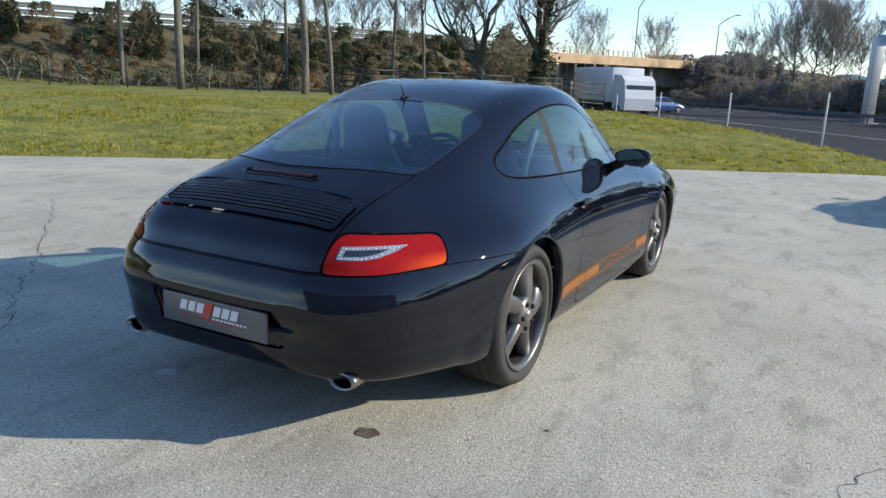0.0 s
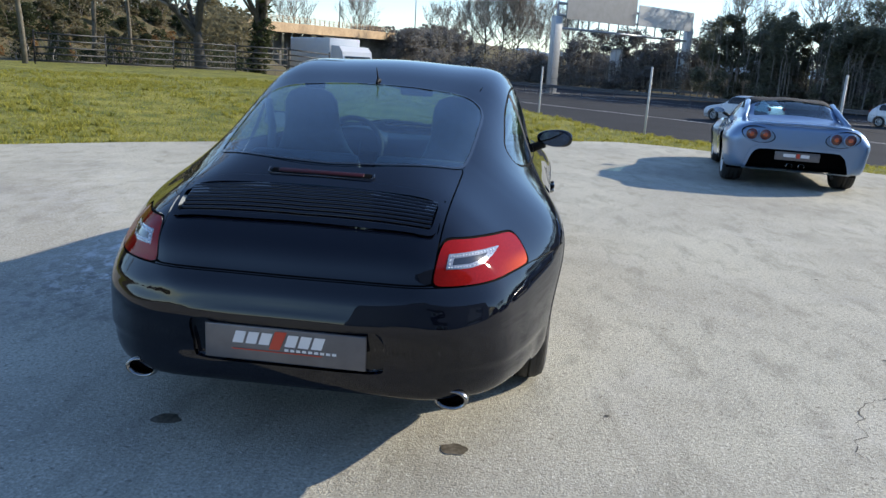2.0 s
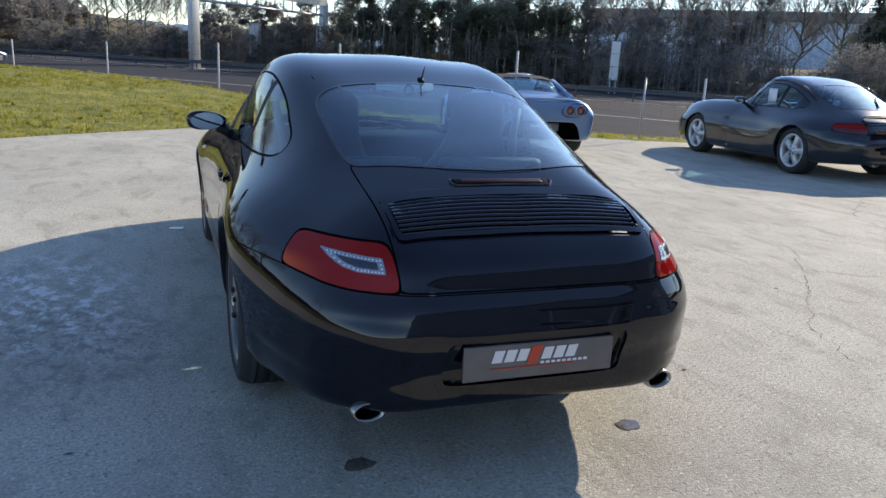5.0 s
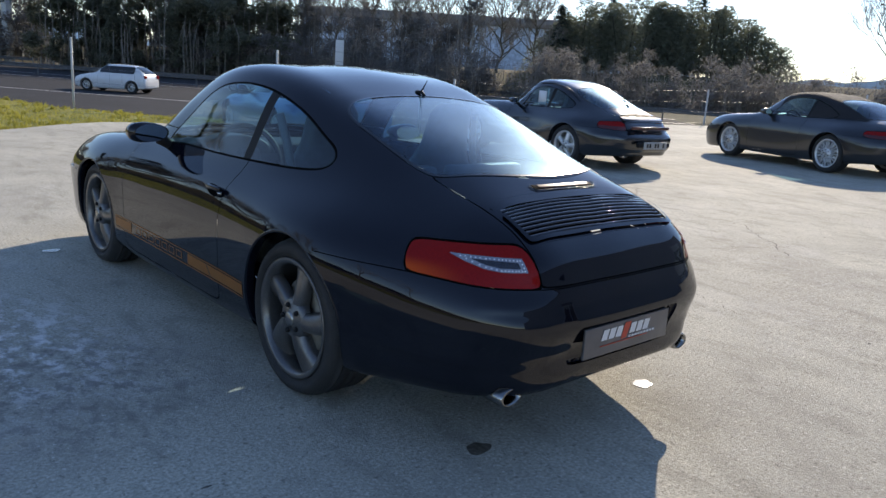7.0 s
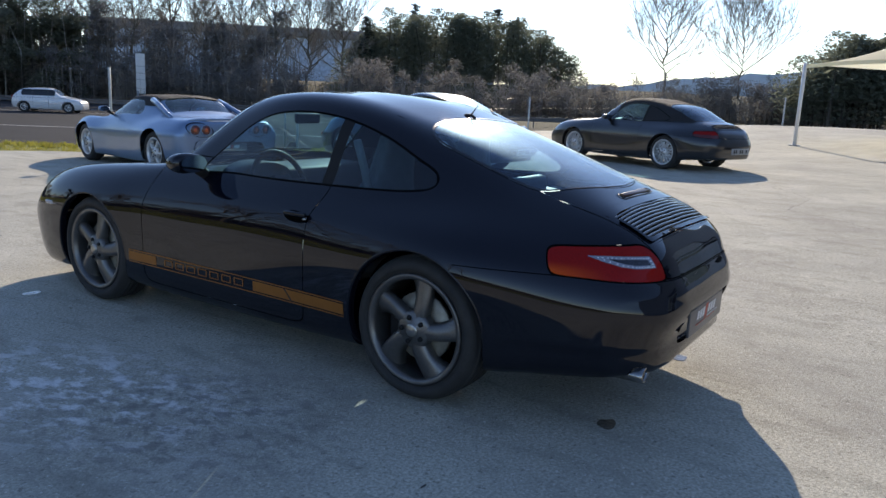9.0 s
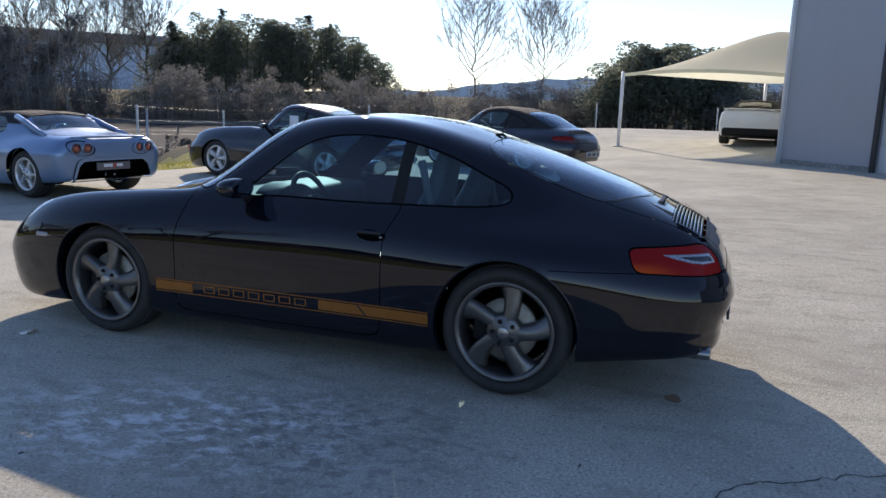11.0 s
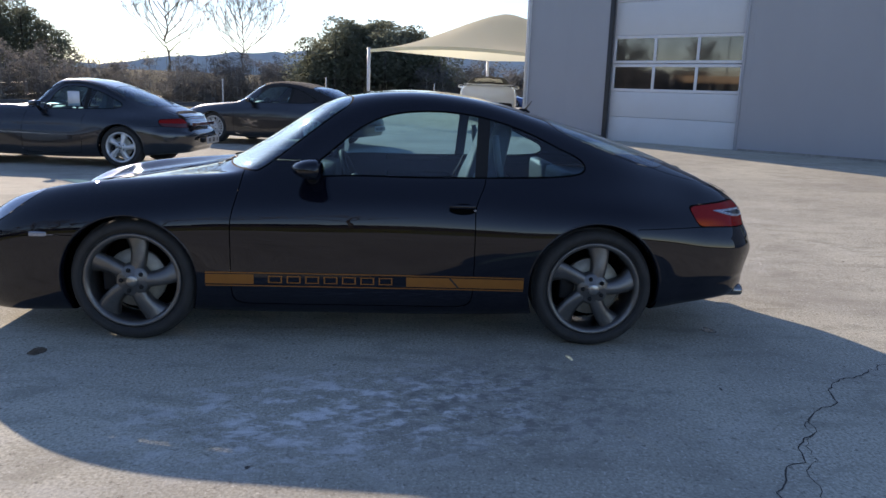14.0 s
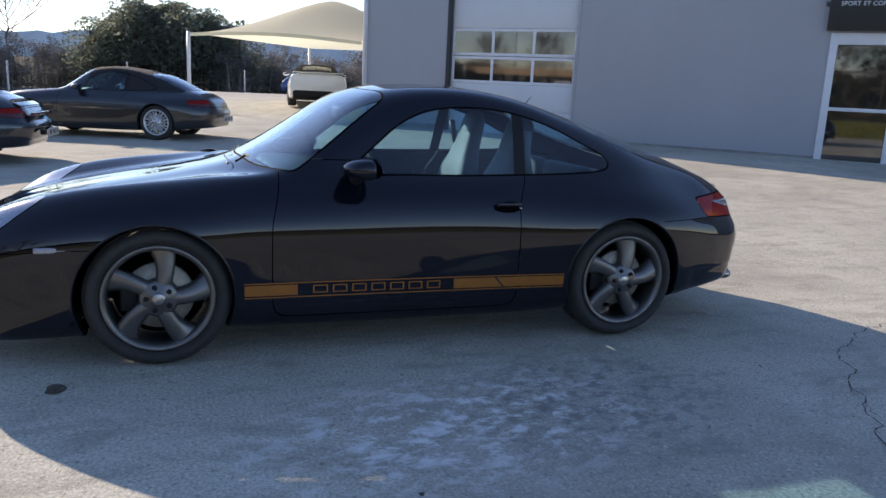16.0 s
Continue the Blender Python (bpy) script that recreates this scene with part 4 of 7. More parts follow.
    lf, body = s.cut(lambda P: A(lid(P), P[:, 1] + 0.3), body)
    e6, lf = s.cut(lambda P: -(lid(P) + 0.005), lf)
    seam += e6
    hood = lambda P: smax(0.05, ax(P) - 0.50 - 0.05 * (P[:, 1] - 2.4), 0.572 - P[:, 2], ym(2.02) - P[:, 1] - 0.2 * ax(P) ** 2)
    hd, body = s.cut(lambda P: A(hood(P), ym(1.9) - P[:, 1]), body)
    e7, hd = s.cut(lambda P: -(hood(P) + 0.004), hd)
    seam += e7
    # roof: gutter lines beside the roof skin
    rl = lambda P: np.abs(ax(P) - 0.452 - 0.02 * P[:, 1]) - 0.003
    g, body = s.cut(lambda P: A(rl(P), 1.1 - P[:, 2], P[:, 1] - 1.3, 0.27 - P[:, 1]), body)
    seam += g
    if decals:
        sr = lambda P: smax(.03, ax(P) - .40, np.abs(P[:, 1] - .98) - .25)
        g, body = s.cut(lambda P: A(np.abs(sr(P)) - .0025, 1.1 - P[:, 2]), body)
        seam += g
    if softtop:
        roof, body = s.cut(lambda P: A(0.885 - P[:, 2], P[:, 1] - 1.33, -0.42 - P[:, 1]), body)
        part("soft_top", offset_geo(s.geo(roof), 0.006), SOFTTOP, car, "black canvas soft top, closed")
    part("body_shell", s.geo(body), paint, car)
    part("shut_line", offset_geo(s.geo(seam), -0.004), SEAM, car)
    part("rear_bumper", s.geo(rb), paint, car)
    part("front_bumper", s.geo(fb), paint, car)
    part("bonnet", s.geo(hd), paint, car)
    for nm, f in sides:
        a, _ = s.cut(f, df)
        part("door", s.geo(a), paint, car)
    # the lid carries a spoiler panel; its grille slats end at a raised lip
    pan = lambda P: smax(0.016, ax(P) - 0.444 - 0.04 * (P[:, 1] + 0.7), P[:, 1] + 0.655, -0.870 - P[:, 1])
    gr = lambda P: smax(0.012, ax(P) - 0.424 - 0.04 * (P[:, 1] + 0.7), P[:, 1] + 0.694, -0.849 - P[:, 1])
    gf, lf = s.cut(gr, lf)
    lip, lf = s.cut(lambda P: A(gr(P) - 0.014, P[:, 1] + 0.72), lf)
    line, lf = s.cut(lambda P: np.abs(pan(P)) - 0.0022, lf)
    part("engine_lid", s.geo(lf), paint, car)
    part("spoiler_lip", offset_geo(s.geo(lip), 0.010), paint, car)
    part("spoiler_gap", offset_geo(s.geo(line), -0.004), SEAM, car)
    part("grille_well", offset_geo(s.geo(gf), -0.012), SEAM, car)
    topz = np.array(s.geo(gf)[0])
    for k in range(9):
        yy = -0.702 - k * 0.0165
        row = topz[np.abs(topz[:, 1] - yy) < 0.06]
        xs = np.linspace(-1, 1, 17) * (0.418 + 0.04 * (yy + 0.7))
        zz = [row[np.argmin(np.abs(row[:, 0] - x) + 2 * np.abs(row[:, 1] - yy))] for x in xs]
        sl = []
        za = np.polyval(np.polyfit([abs(p[0]) for p in zz], [p[2] + (p[1] - yy) * -0.42 for p in zz], 2), np.abs(xs))
        for x, z in zip(xs, za):
            sl.append([(x, yy + 0.0066, z - 0.0015), (x, yy + 0.004, z + 0.0005), (x, yy - 0.004, z - 0.0030), (x, yy - 0.006, z - 0.008), (x, yy - 0.002, z - 0.012)])
        Vs = [p for r in sl for p in r]
        Fs = [(i * 5 + j, (i + 1) * 5 + j, (i + 1) * 5 + (j + 1) % 5, i * 5 + (j + 1) % 5) for i in range(16) for j in range(5)]
        part("slat", (Vs, Fs), paint if paint is PAINT else TRIM, car)
    # rolled lips round the wheel openings
    Q = np.array(s.V)
    for (cy, cz, r), f in (((0.0, 0.318, 0.353), arch_r), ((2.362, 0.312, 0.342), arch_f)):
        on = Q[(np.abs(np.hypot(Q[:, 1] - cy, Q[:, 2] - cz) - r) < 2e-3) & (np.abs(Q[:, 0]) > 0.6) & (Q[:, 2] > 0.16)]
        for sd in (-1, 1):
            e = on[on[:, 0] * sd > 0]
            an = np.arctan2(e[:, 2] - cz, e[:, 1] - cy)
            an = np.where(an < -1.6, an + 2 * math.pi, an)
            o = np.argsort(an)
            aq = np.linspace(an.min(), an.max(), 41)
            xq = np.interp(aq, an[o], np.abs(e[o, 0]))
            xq[1:-1] = .5 * xq[1:-1] + .25 * (xq[:-2] + xq[2:])
            Vl = []
            for a, x in zip(aq, xq):
                for dr, dx in ((.004, -.001), (0, .0025), (-.006, .001), (-.009, -.006), (-.009, -.040)):
                    Vl.append((sd * (x + dx), cy + (r + dr) * math.cos(a), cz + (r + dr) * math.sin(a)))
            Fl = [(i * 5 + j, (i + 1) * 5 + j, (i + 1) * 5 + j + 1, i * 5 + j + 1) for i in range(40) for j in range(4)]
            part("arch_lip", (Vl, Fl), paint, car)
    return s


def car_base(name, label, m, group="parked cars"):
    c = tagged(new(name), label, "car", group)
    c.matrix_basis = m
    return c


def wells(car, ys, zs, rs, x_out):
    """Dark wheel housings behind the wheel openings."""
    for y, z, r in zip(ys, zs, rs):
        for sd in (-1, 1):
            V, F = [], []
            for i in range(25):
                a = -0.35 + (math.pi + 0.7) * i / 24
                for x in (x_out, 0.50):
                    V.append((sd * x, y + r * math.cos(a), z + r * math.sin(a)))
            F = [(2 * i, 2 * i + 1, 2 * i + 3, 2 * i + 2) for i in range(24)]
            k = len(V)
            V.append((sd * 0.50, y, z))
            F += [(k, 2 * i + 1, 2 * i + 3) for i in range(24)]
            part("wheel_housing", (V, F), SEAM, car)


def door_mirror(car, sd, x=0.84, y=1.43, z=0.905, paint=None, s=1.0):
    paint = paint or PAINT
    V, F = [], []
    n, m = 20, 12
    for i in range(m + 1):
        t = math.pi * i / m
        for k in range(n):
            a = 2 * math.pi * k / n
            rx, rz, ry = 0.105, 0.060, 0.120
            px = -math.cos(t) * rx
            ww = math.sin(t) ** 0.7
            py = math.cos(a) * ry * ww
            if py < 0:
                py *= 0.30
            V.append((px, py + 0.02 * px, math.sin(a) * rz * ww * (0.85 + 0.15 * math.cos(t))))
    F = [(i * n + k, i * n + (k + 1) % n, (i + 1) * n + (k + 1) % n, (i + 1) * n + k) for i in range(m) for k in range(n)]
    mo = Matrix.Translation((sd * x, y, z)) @ Matrix.Diagonal((-sd * s, s, s, 1))
    mi = new("door_mirror")
    mi.parent = car
    part("mirror_shell", moved((V, F), mo), paint, mi)
    g = [(0.086 * math.cos(a), -0.0385 + 0.020 * math.cos(a) * 0.5, 0.045 * math.sin(a)) for a in np.linspace(0, 2 * math.pi, 28, endpoint=False)]
    part("mirror_glass", (moved((g, [tuple(range(28))]), mo)[0], [tuple(range(28))]), MIRROR, mi, "mirror glass", smooth=False)
    part("mirror_foot", tube([(sd * (x - 0.06), y + 0.01, z - 0.035), (sd * (x - 0.12), y + 0.03, z - 0.065), (sd * (x - 0.16), y + 0.05, z - 0.085)], 0.028 * s, 10), TRIM, mi)


def sports_coupe():
    """The black-blue coupe in the middle of the yard."""
    car = car_base("sports_coupe", "glossy black-blue sports coupe with orange sill stripes on concrete", Matrix.Identity(4), "")
    coupe_body(car, PAINT, decals=True)
    V0, F0 = loft(STA_A, ROWS_A, nx=7, step=0.06)
    wells(car, (0.0, 2.362), (0.318, 0.312), (0.352, 0.341), 0.735)
    for sd in (-1, 1):
        wheel(car, sd * 0.824, 0.0, 0.318, 0.318, 0.235, 0.243, "twist", sd, ALLOY)
        wheel(car, sd * 0.812, 2.35, 0.316, 0.316, 0.205, 0.241, "twist", sd, ALLOY)
        door_mirror(car, sd)
    cabin(car, 0.66, 0.87, 1.83, -0.32, 0.62, light=False)
    by = car["board_y"]
    del car["board_y"]
    # number board: plain silver-grey with blocks of colour
    pl = part("number_board", box(-0.258, 0.258, by, by + .012, 0.358, 0.472, 0.004), PLATE, car, "silver-grey dealer board with coloured bars")
    for k in range(7):
        if k == 3:
            continue
        x0 = -0.168 + k * 0.042
        V = [(x0, by - .0025, .415), (x0 + .034, by - .0025, .415), (x0 + .046, by - .0025, .454), (x0 + .012, by - .0025, .454)]
        part("white_bar", (V, [(0, 1, 2, 3)]), INK_WHITE, pl, smooth=False)
    V = [(-.05, by - .0026, .402), (-.016, by - .0026, .402), (.008, by - .0026, .462), (-.03, by - .0026, .462)]
    part("red_bar", (V, [(0, 1, 2, 3)]), INK_RED, pl, smooth=False)
    part("red_line", box(-.17, .12, by - .0026, by - .0015, .393, .396), INK_RED, pl, smooth=False)
    for k in range(9):
        part("small_bar", box(.0 + k * .019, .013 + k * .019, by - .0026, by - .0015, .400, .408), INK_WHITE, pl, smooth=False)
    # tail pipes
    for sd in (-1, 1):
        tp = [(.030, 0), (.036, .004), (.038, .02), (.036, .18), (.031, .17), (.030, .03)]
        g = moved(lathe(tp, 28, closed=True), Matrix.Translation((sd * .520, -.925, .256)) @ Matrix.Rotation(math.pi / 2 + .04, 4, "Z") @ Matrix.Diagonal((1, 1.5, .92, 1)))
        part("tail_pipe", g, CHROME, car, "oval polished tail pipe")
        part("pipe_bore", moved(lathe([(0, .06), (.031, .05)], 20), Matrix.Translation((sd * .520, -.925, .256)) @ Matrix.Rotation(math.pi / 2 + .04, 4, "Z") @ Matrix.Diagonal((1, 1.44, .86, 1))), SEAM, car)
    # aerial
    part("aerial", join(tube([(0, .290, 1.196), (0, .262, 1.222), (0, .232, 1.262)], .0055, 8, .0018), tube([(0, .318, 1.196), (0, .300, 1.207), (0, .268, 1.208), (0, .245, 1.194)], .011, 8, .006)), TRIM, car, "short black roof aerial")
    # third stop lamp in the lip above the grille
    tilt = Matrix.Translation((0, -.628, .9075)) @ Matrix.Rotation(radians(23), 4, "X")
    part("stop_lamp_slot", moved(box(-.178, .178, -.018, .020, -.03, .001, .008), tilt), SEAM, car, "dark slot of the high stop lamp")
    part("stop_lamp", moved(box(-.150, .150, -.008, .016, -.026, .003, .004), tilt), mat("stop_lamp_red", (0.038, 0.004, 0.003), 0.35, 0, .1, 0.2), car, "dark red high stop lamp")
    part("stop_lamp_rim", moved(tube([(-.184, .018, 0), (-.186, -.004, .001), (-.172, -.020, .001), (-.10, -.023, .002), (.10, -.023, .002), (.172, -.020, .001), (.186, -.004, .001), (.184, .018, 0)], .0022, 8), tilt), SEAL, car)
    # door handles, locks
    for sd in (-1, 1):
        h = new("door_handle")
        h.parent = car
        part("handle_bowl", moved(lathe([(0, -.004), (.05, -.002), (.056, .006)], 24), Matrix.Translation((sd * .823, .695, .722)) @ Matrix.Diagonal((sd, 1.25, .5, 1))), SEAM, h)
        part("handle_grip", box(sd * .828 - .011, sd * .828 + .011, .632, .765, .722, .745, .009), PAINT, h)
        part("lock_barrel", moved(lathe([(0, .006), (.007, .005), (.009, -.01)], 12), Matrix.Translation((sd * .832, .636, .715)) @ Matrix.Diagonal((sd, 1, 1, 1))), CHROME, h)
        # side marker
        part("side_marker", box(sd * .826 - .012, sd * .826 + .012, 2.690, 2.830, .535, .560, .006), CLEAR_LENS, car, "clear side marker lamp")
        # sill stripes, cut from the body's own surface
        sh = Sheet(V0, F0)
        flank, _ = sh.cut(lambda P: A(.7 - sd * P[:, 0], P[:, 1] - 2.05, .33 - P[:, 1], .27 - P[:, 2], P[:, 2] - .42))
        def strip(y0, y1, z0, z1, lean=0.0, off=.002):
            k = flank
            for fn in (lambda P: y0 + lean * (P[:, 2] - .312) - P[:, 1], lambda P: P[:, 1] - y1 - lean * (P[:, 2] - .312), lambda P: z0 - P[:, 2], lambda P: P[:, 2] - z1):
                k, _ = sh.cut(fn, k)
            return offset_geo(sh.geo(k), off)
        st = new("sill_stripe")
        st.parent = car
        st["label"] = "orange sill stripe with black cut-outs"
        part("top_line", strip(.372, 1.985, .369, .3745), ORANGE, st)
        part("bottom_line", strip(.372, 1.985, .302, .3075), ORANGE, st)
        part("rear_band", strip(.372, .975, .3135, .3635), ORANGE, st)
        part("front_band", strip(1.745, 1.985, .3135, .3635), ORANGE, st)
        part("slash", strip(.70, .712, .3135, .3635, .9, .003), DECAL_BLACK, st)
        for k in range(7):
            y0 = 1.045 + k * .093
            for a, b, c, d in ((y0, y0 + .070, .320, .325), (y0, y0 + .070, .353, .358), (y0, y0 + .007, .325, .353), (y0 + .063, y0 + .070, .325, .353)):
                part("lettering_bar", strip(a, b, c, d), ORANGE, st)
        part("seat_belt", tube([(sd * .60, .52, 1.08), (sd * .57, .50, .95), (sd * .56, .44, .72)], .02, 6), LEATHER_LIGHT, car)
    # wipers and cowl
    part("cowl", box(-.30, .30, 1.960, 2.03, .848, .868, .008), TRIM, car, "black cowl grille")
    for x0, x1 in ((-.55, -.02), (-.05, .48)):
        part("wiper", join(tube([(x0, 1.90 - .25 * abs(x0) ** 2, .890 - .05 * abs(x0)), ((x0 + x1) / 2, 1.935, .908), (x1, 1.935 - .2 * abs(x1), .900)], .006, 6), tube([(x0 + .25, 1.985, .875), (x0 + .28, 1.93, .906)], .007, 6)), TRIM, car, "black windscreen wiper")
    part("fuel_flap", moved(lathe([(0, .002), (.062, .0015), (.066, -.002)], 28), Matrix.Translation((.70, 2.08, .823)) @ Matrix.Rotation(radians(-62), 4, "Y")), PAINT, car)
    # roof lining and sun roof seam
    part("rear_view_mirror", box(-.10, .10, 1.40, 1.43, 1.10, 1.16, .015), TRIM, car)
    return car


sports_coupe()


# ---- the other parked cars ----
def cabriolet():
    c = car_base("cabriolet", "black cabriolet with closed canvas top and pale mesh wheels", pose(11.61, 2.40, float(rise(11.6, 2.9)), 0, 0, -21.2))
    coupe_body(c, PAINT_DARK, softtop=True, hi=False)
    wells(c, (0.0, 2.362), (0.318, 0.312), (0.352, 0.341), 0.735)
    for sd in (-1, 1):
        wheel(c, sd * 0.812, 0.0, 0.318, 0.318, 0.235, 0.236, "mesh", sd, SILVER_ALLOY)
        wheel(c, sd * 0.805, 2.35, 0.316, 0.316, 0.205, 0.236, "mesh", sd, SILVER_ALLOY)
        door_mirror(c, sd, paint=PAINT_DARK)
    cabin(c, 0.66, 0.87, 1.83, -0.32, 0.62)
    plate(c, -1.085, 0.41, 0.26, 0.055)
    return c


PLATE_WHITE = mat("plate_white", (0.42, 0.42, 0.41), 0.4, scale=20, amount=0.1)


def plate(car, y, z, w, h, dark=True):
    p = part("number_plate", box(-w, w, y - .012, y, z - h, z + h, .004), PLATE_WHITE, car, "white number plate with dark bars")
    for k in range(7):
        if k in (2, 5):
            continue
        x0 = -w * .8 + k * w * .235
        part("bar", box(x0, x0 + w * .16, y - .0135, y - .0125, z - h * .55, z + h * .55), DECAL_BLACK, p, smooth=False)


def old_coupe():
    c = car_base("classic_coupe", "dark slate older sports coupe with silver five-spoke wheels", pose(7.87, 5.08, float(rise(7.9, 5.4)), 0, 0, -6.0))
    coupe_body(c, PAINT_SLATE, hi=False, classic=True)
    wells(c, (0.0, 2.362), (0.318, 0.312), (0.352, 0.341), 0.735)
    for sd in (-1, 1):
        wheel(c, sd * 0.812, 0.0, 0.318, 0.318, 0.235, 0.226, "cup", sd, SILVER_ALLOY)
        wheel(c, sd * 0.805, 2.35, 0.316, 0.316, 0.205, 0.226, "cup", sd, SILVER_ALLOY)
        door_mirror(c, sd, y=1.24, paint=PAINT_SLATE, z=0.93, s=.85)
        # quarter-light bar behind the screen post, gutter over the doors
        part("quarter_light_bar", tube([(sd * .715, 1.13, .875), (sd * .640, 1.06, 1.06)], .009, 6), TRIM, c)
        part("roof_gutter", tube([(sd * .690, 1.40, .90), (sd * .600, 1.16, 1.14), (sd * .545, .95, 1.245), (sd * .535, .60, 1.255), (sd * .535, .30, 1.19), (sd * .560, .02, 1.06)], .008, 6), SEAL, c, "raised roof gutter")
        part("bumper_pad", box(sd * .30 - .055, sd * .30 + .055, -1.105, -1.04, .40, .47, .015), TRIM, c)
        part("front_fog_lamp", box(sd * .52 - .09, sd * .52 + .09, 3.16, 3.22, .44, .50, .02), AMBER_LENS, c)
    cabin(c, 0.62, 0.87, 1.48, -0.32, 0.52)
    plate(c, -1.115, 0.43, 0.26, 0.055)
    part("price_sheet", box(-.672, -.667, .66, .84, .90, 1.12), INK_WHITE, c, "white paper sheet in the side window")
    part("rear_reflector", box(-.42, .42, -1.005, -.955, .655, .700, .006), DARK_RED, c, "red reflector band")
    part("tail_lip", moved(box(-.45, .45, -.05, .05, -.010, .008, .006), Matrix.Translation((0, -.80, .800)) @ Matrix.Rotation(radians(27), 4, "X")), PAINT_SLATE, c)
    part("rear_wiper", tube([(.02, -.50, .965), (.16, -.28, 1.045), (.30, -.12, 1.085)], .008, 6), TRIM, c, "black rear wiper")
    return c


def rows_simple(ztop, xr, zr, xb, zb, xs, zs, zl):
    n = len(ztop)
    l = lambda f: [f(i) for i in range(n)]
    return [(None, ztop), (l(lambda i: xr[i] * .55), l(lambda i: ztop[i] - .3 * (ztop[i] - zr[i]))), (xr, zr), (xb, zb),
            (l(lambda i: xb[i] * .35 + xs[i] * .65), l(lambda i: zb[i] * .5 + zs[i] * .5)), (xs, zs),
            (l(lambda i: xs[i] * .985), l(lambda i: zs[i] * .55 + zl[i] * .45)), (l(lambda i: xs[i] - .06), zl)]




def roadster():
    c = car_base("roadster", "ice-blue metallic mid-engined roadster with black soft roof", pose(4.10, 7.42, 0.0, 0, 0, -8.6))
    sta = [3.06, 3.04, 2.97, 2.82, 2.62, 2.32, 2.02, 1.76, 1.48, 1.18, .88, .60, .36, .12, -.12, -.38, -.56, -.66, -.70]
    zt = [.38, .43, .49, .55, .61, .66, .69, .73, .90, 1.06, 1.105, 1.10, 1.075, .96, .845, .825, .815, .80, .77]
    xr = [.15, .28, .38, .45, .48, .50, .54, .60, .57, .53, .52, .51, .50, .50, .50, .52, .53, .53, .52]
    zr = [.37, .425, .48, .54, .60, .645, .675, .72, .86, 1.01, 1.06, 1.05, 1.01, .90, .84, .825, .812, .79, .755]
    xb = [.22, .38, .52, .62, .67, .68, .68, .68, .69, .70, .70, .69, .68, .68, .69, .70, .70, .68, .63]
    zb = [.36, .42, .47, .56, .66, .715, .715, .73, .76, .79, .80, .80, .80, .80, .80, .785, .77, .74, .70]
    xs = [.28, .46, .62, .74, .81, .845, .83, .80, .79, .80, .81, .83, .855, .87, .87, .86, .835, .79, .71]
    zs = [.34, .36, .38, .43, .50, .55, .55, .54, .54, .54, .55, .56, .58, .60, .60, .60, .60, .60, .60]
    zl = [.28, .22, .18, .15, .14, .15, .15, .15, .15, .15, .15, .16, .18, .20, .22, .24, .26, .28, .30]
    V, F = loft(sta, rows_simple(zt, xr, zr, xb, zb, xs, zs, zl), nx=9, step=.03)
    s = Sheet(V, F)
    ax = lambda P: np.abs(P[:, 0])
    _, body = s.cut(lambda P: A(np.hypot(P[:, 1], P[:, 2] - .31) - .345, .5 - ax(P)))
    _, body = s.cut(lambda P: A(np.hypot(P[:, 1] - 2.30, P[:, 2] - .30) - .325, .5 - ax(P)), body)
    ws = np.array([(-.1, 1.75), (.45, 1.72), (.60, 1.62), (.50, 1.12), (.42, 1.08), (-.1, 1.10)])
    g1, body = s.cut(lambda P: A(poly_sd(np.c_[ax(P), P[:, 1]], ws), .72 - P[:, 2]), body)
    sw = curve2([(1.50, .80), (1.25, .97), (1.0, 1.03), (.75, 1.02), (.62, .96), (.60, .85), (.75, .815), (1.2, .80)], 50)
    g2, body = s.cut(lambda P: A(poly_sd(P[:, 1:], sw), .5 - ax(P)), body)
    rwp = np.array([(-.1, .36), (.40, .36), (.47, .30), (.49, .02), (-.1, .02)])
    g3, body = s.cut(lambda P: A(poly_sd(np.c_[ax(P), P[:, 1]], rwp), .80 - P[:, 2]), body)
    top, body = s.cut(lambda P: A(.945 - P[:, 2], P[:, 1] - 1.14, .365 - P[:, 1]), body)
    # dark opening with the exhaust below the tail
    dif = lambda P: smax(.035, ax(P) - .565 + .30 * (P[:, 2] - .36), P[:, 2] - .505, P[:, 1] + .45)
    d, body = s.cut(dif, body)
    lip, body = s.cut(lambda P: dif(P) - .04, body)
    eye = lambda P: A(np.hypot((ax(P) - .487) / 1.0, (P[:, 2] - .672 - .12 * (ax(P) - .487)) / .50) - .190, P[:, 1] + .3)
    pod, body = s.cut(eye, body)
    # black ring painted in for the shade round the body-coloured lamp recess
    rim, body = s.cut(lambda P: eye(P) - .012, body)
    for sd in (-1, 1):
        part("lamp_recess_shade", offset_geo(s.geo(s.cut(lambda P: -sd * P[:, 0], rim)[0]), -.004), SEAM, c)
        part("lamp_recess", offset_geo(s.geo(s.cut(lambda P: -sd * P[:, 0], pod)[0]), -.012), PAINT_SILVER, c)
    part("body_shell", s.geo(body), PAINT_SILVER, c)
    part("tail_arch", offset_geo(s.geo(lip), .018), PAINT_SILVER, c)
    part("diffuser", well_geo(s.geo(d), .16), SEAM, c, "black diffuser opening")
    part("windscreen", s.geo(g1), CARGLASS, c)
    part("rear_window", s.geo(g3), CARGLASS, c)
    for sd in (-1, 1):
        part("side_window", s.geo(s.cut(lambda P: -sd * P[:, 0], g2)[0]), CARGLASS, c)
    part("soft_roof", offset_geo(s.geo(top), .012), SOFTTOP, c, "black fabric roof panel")
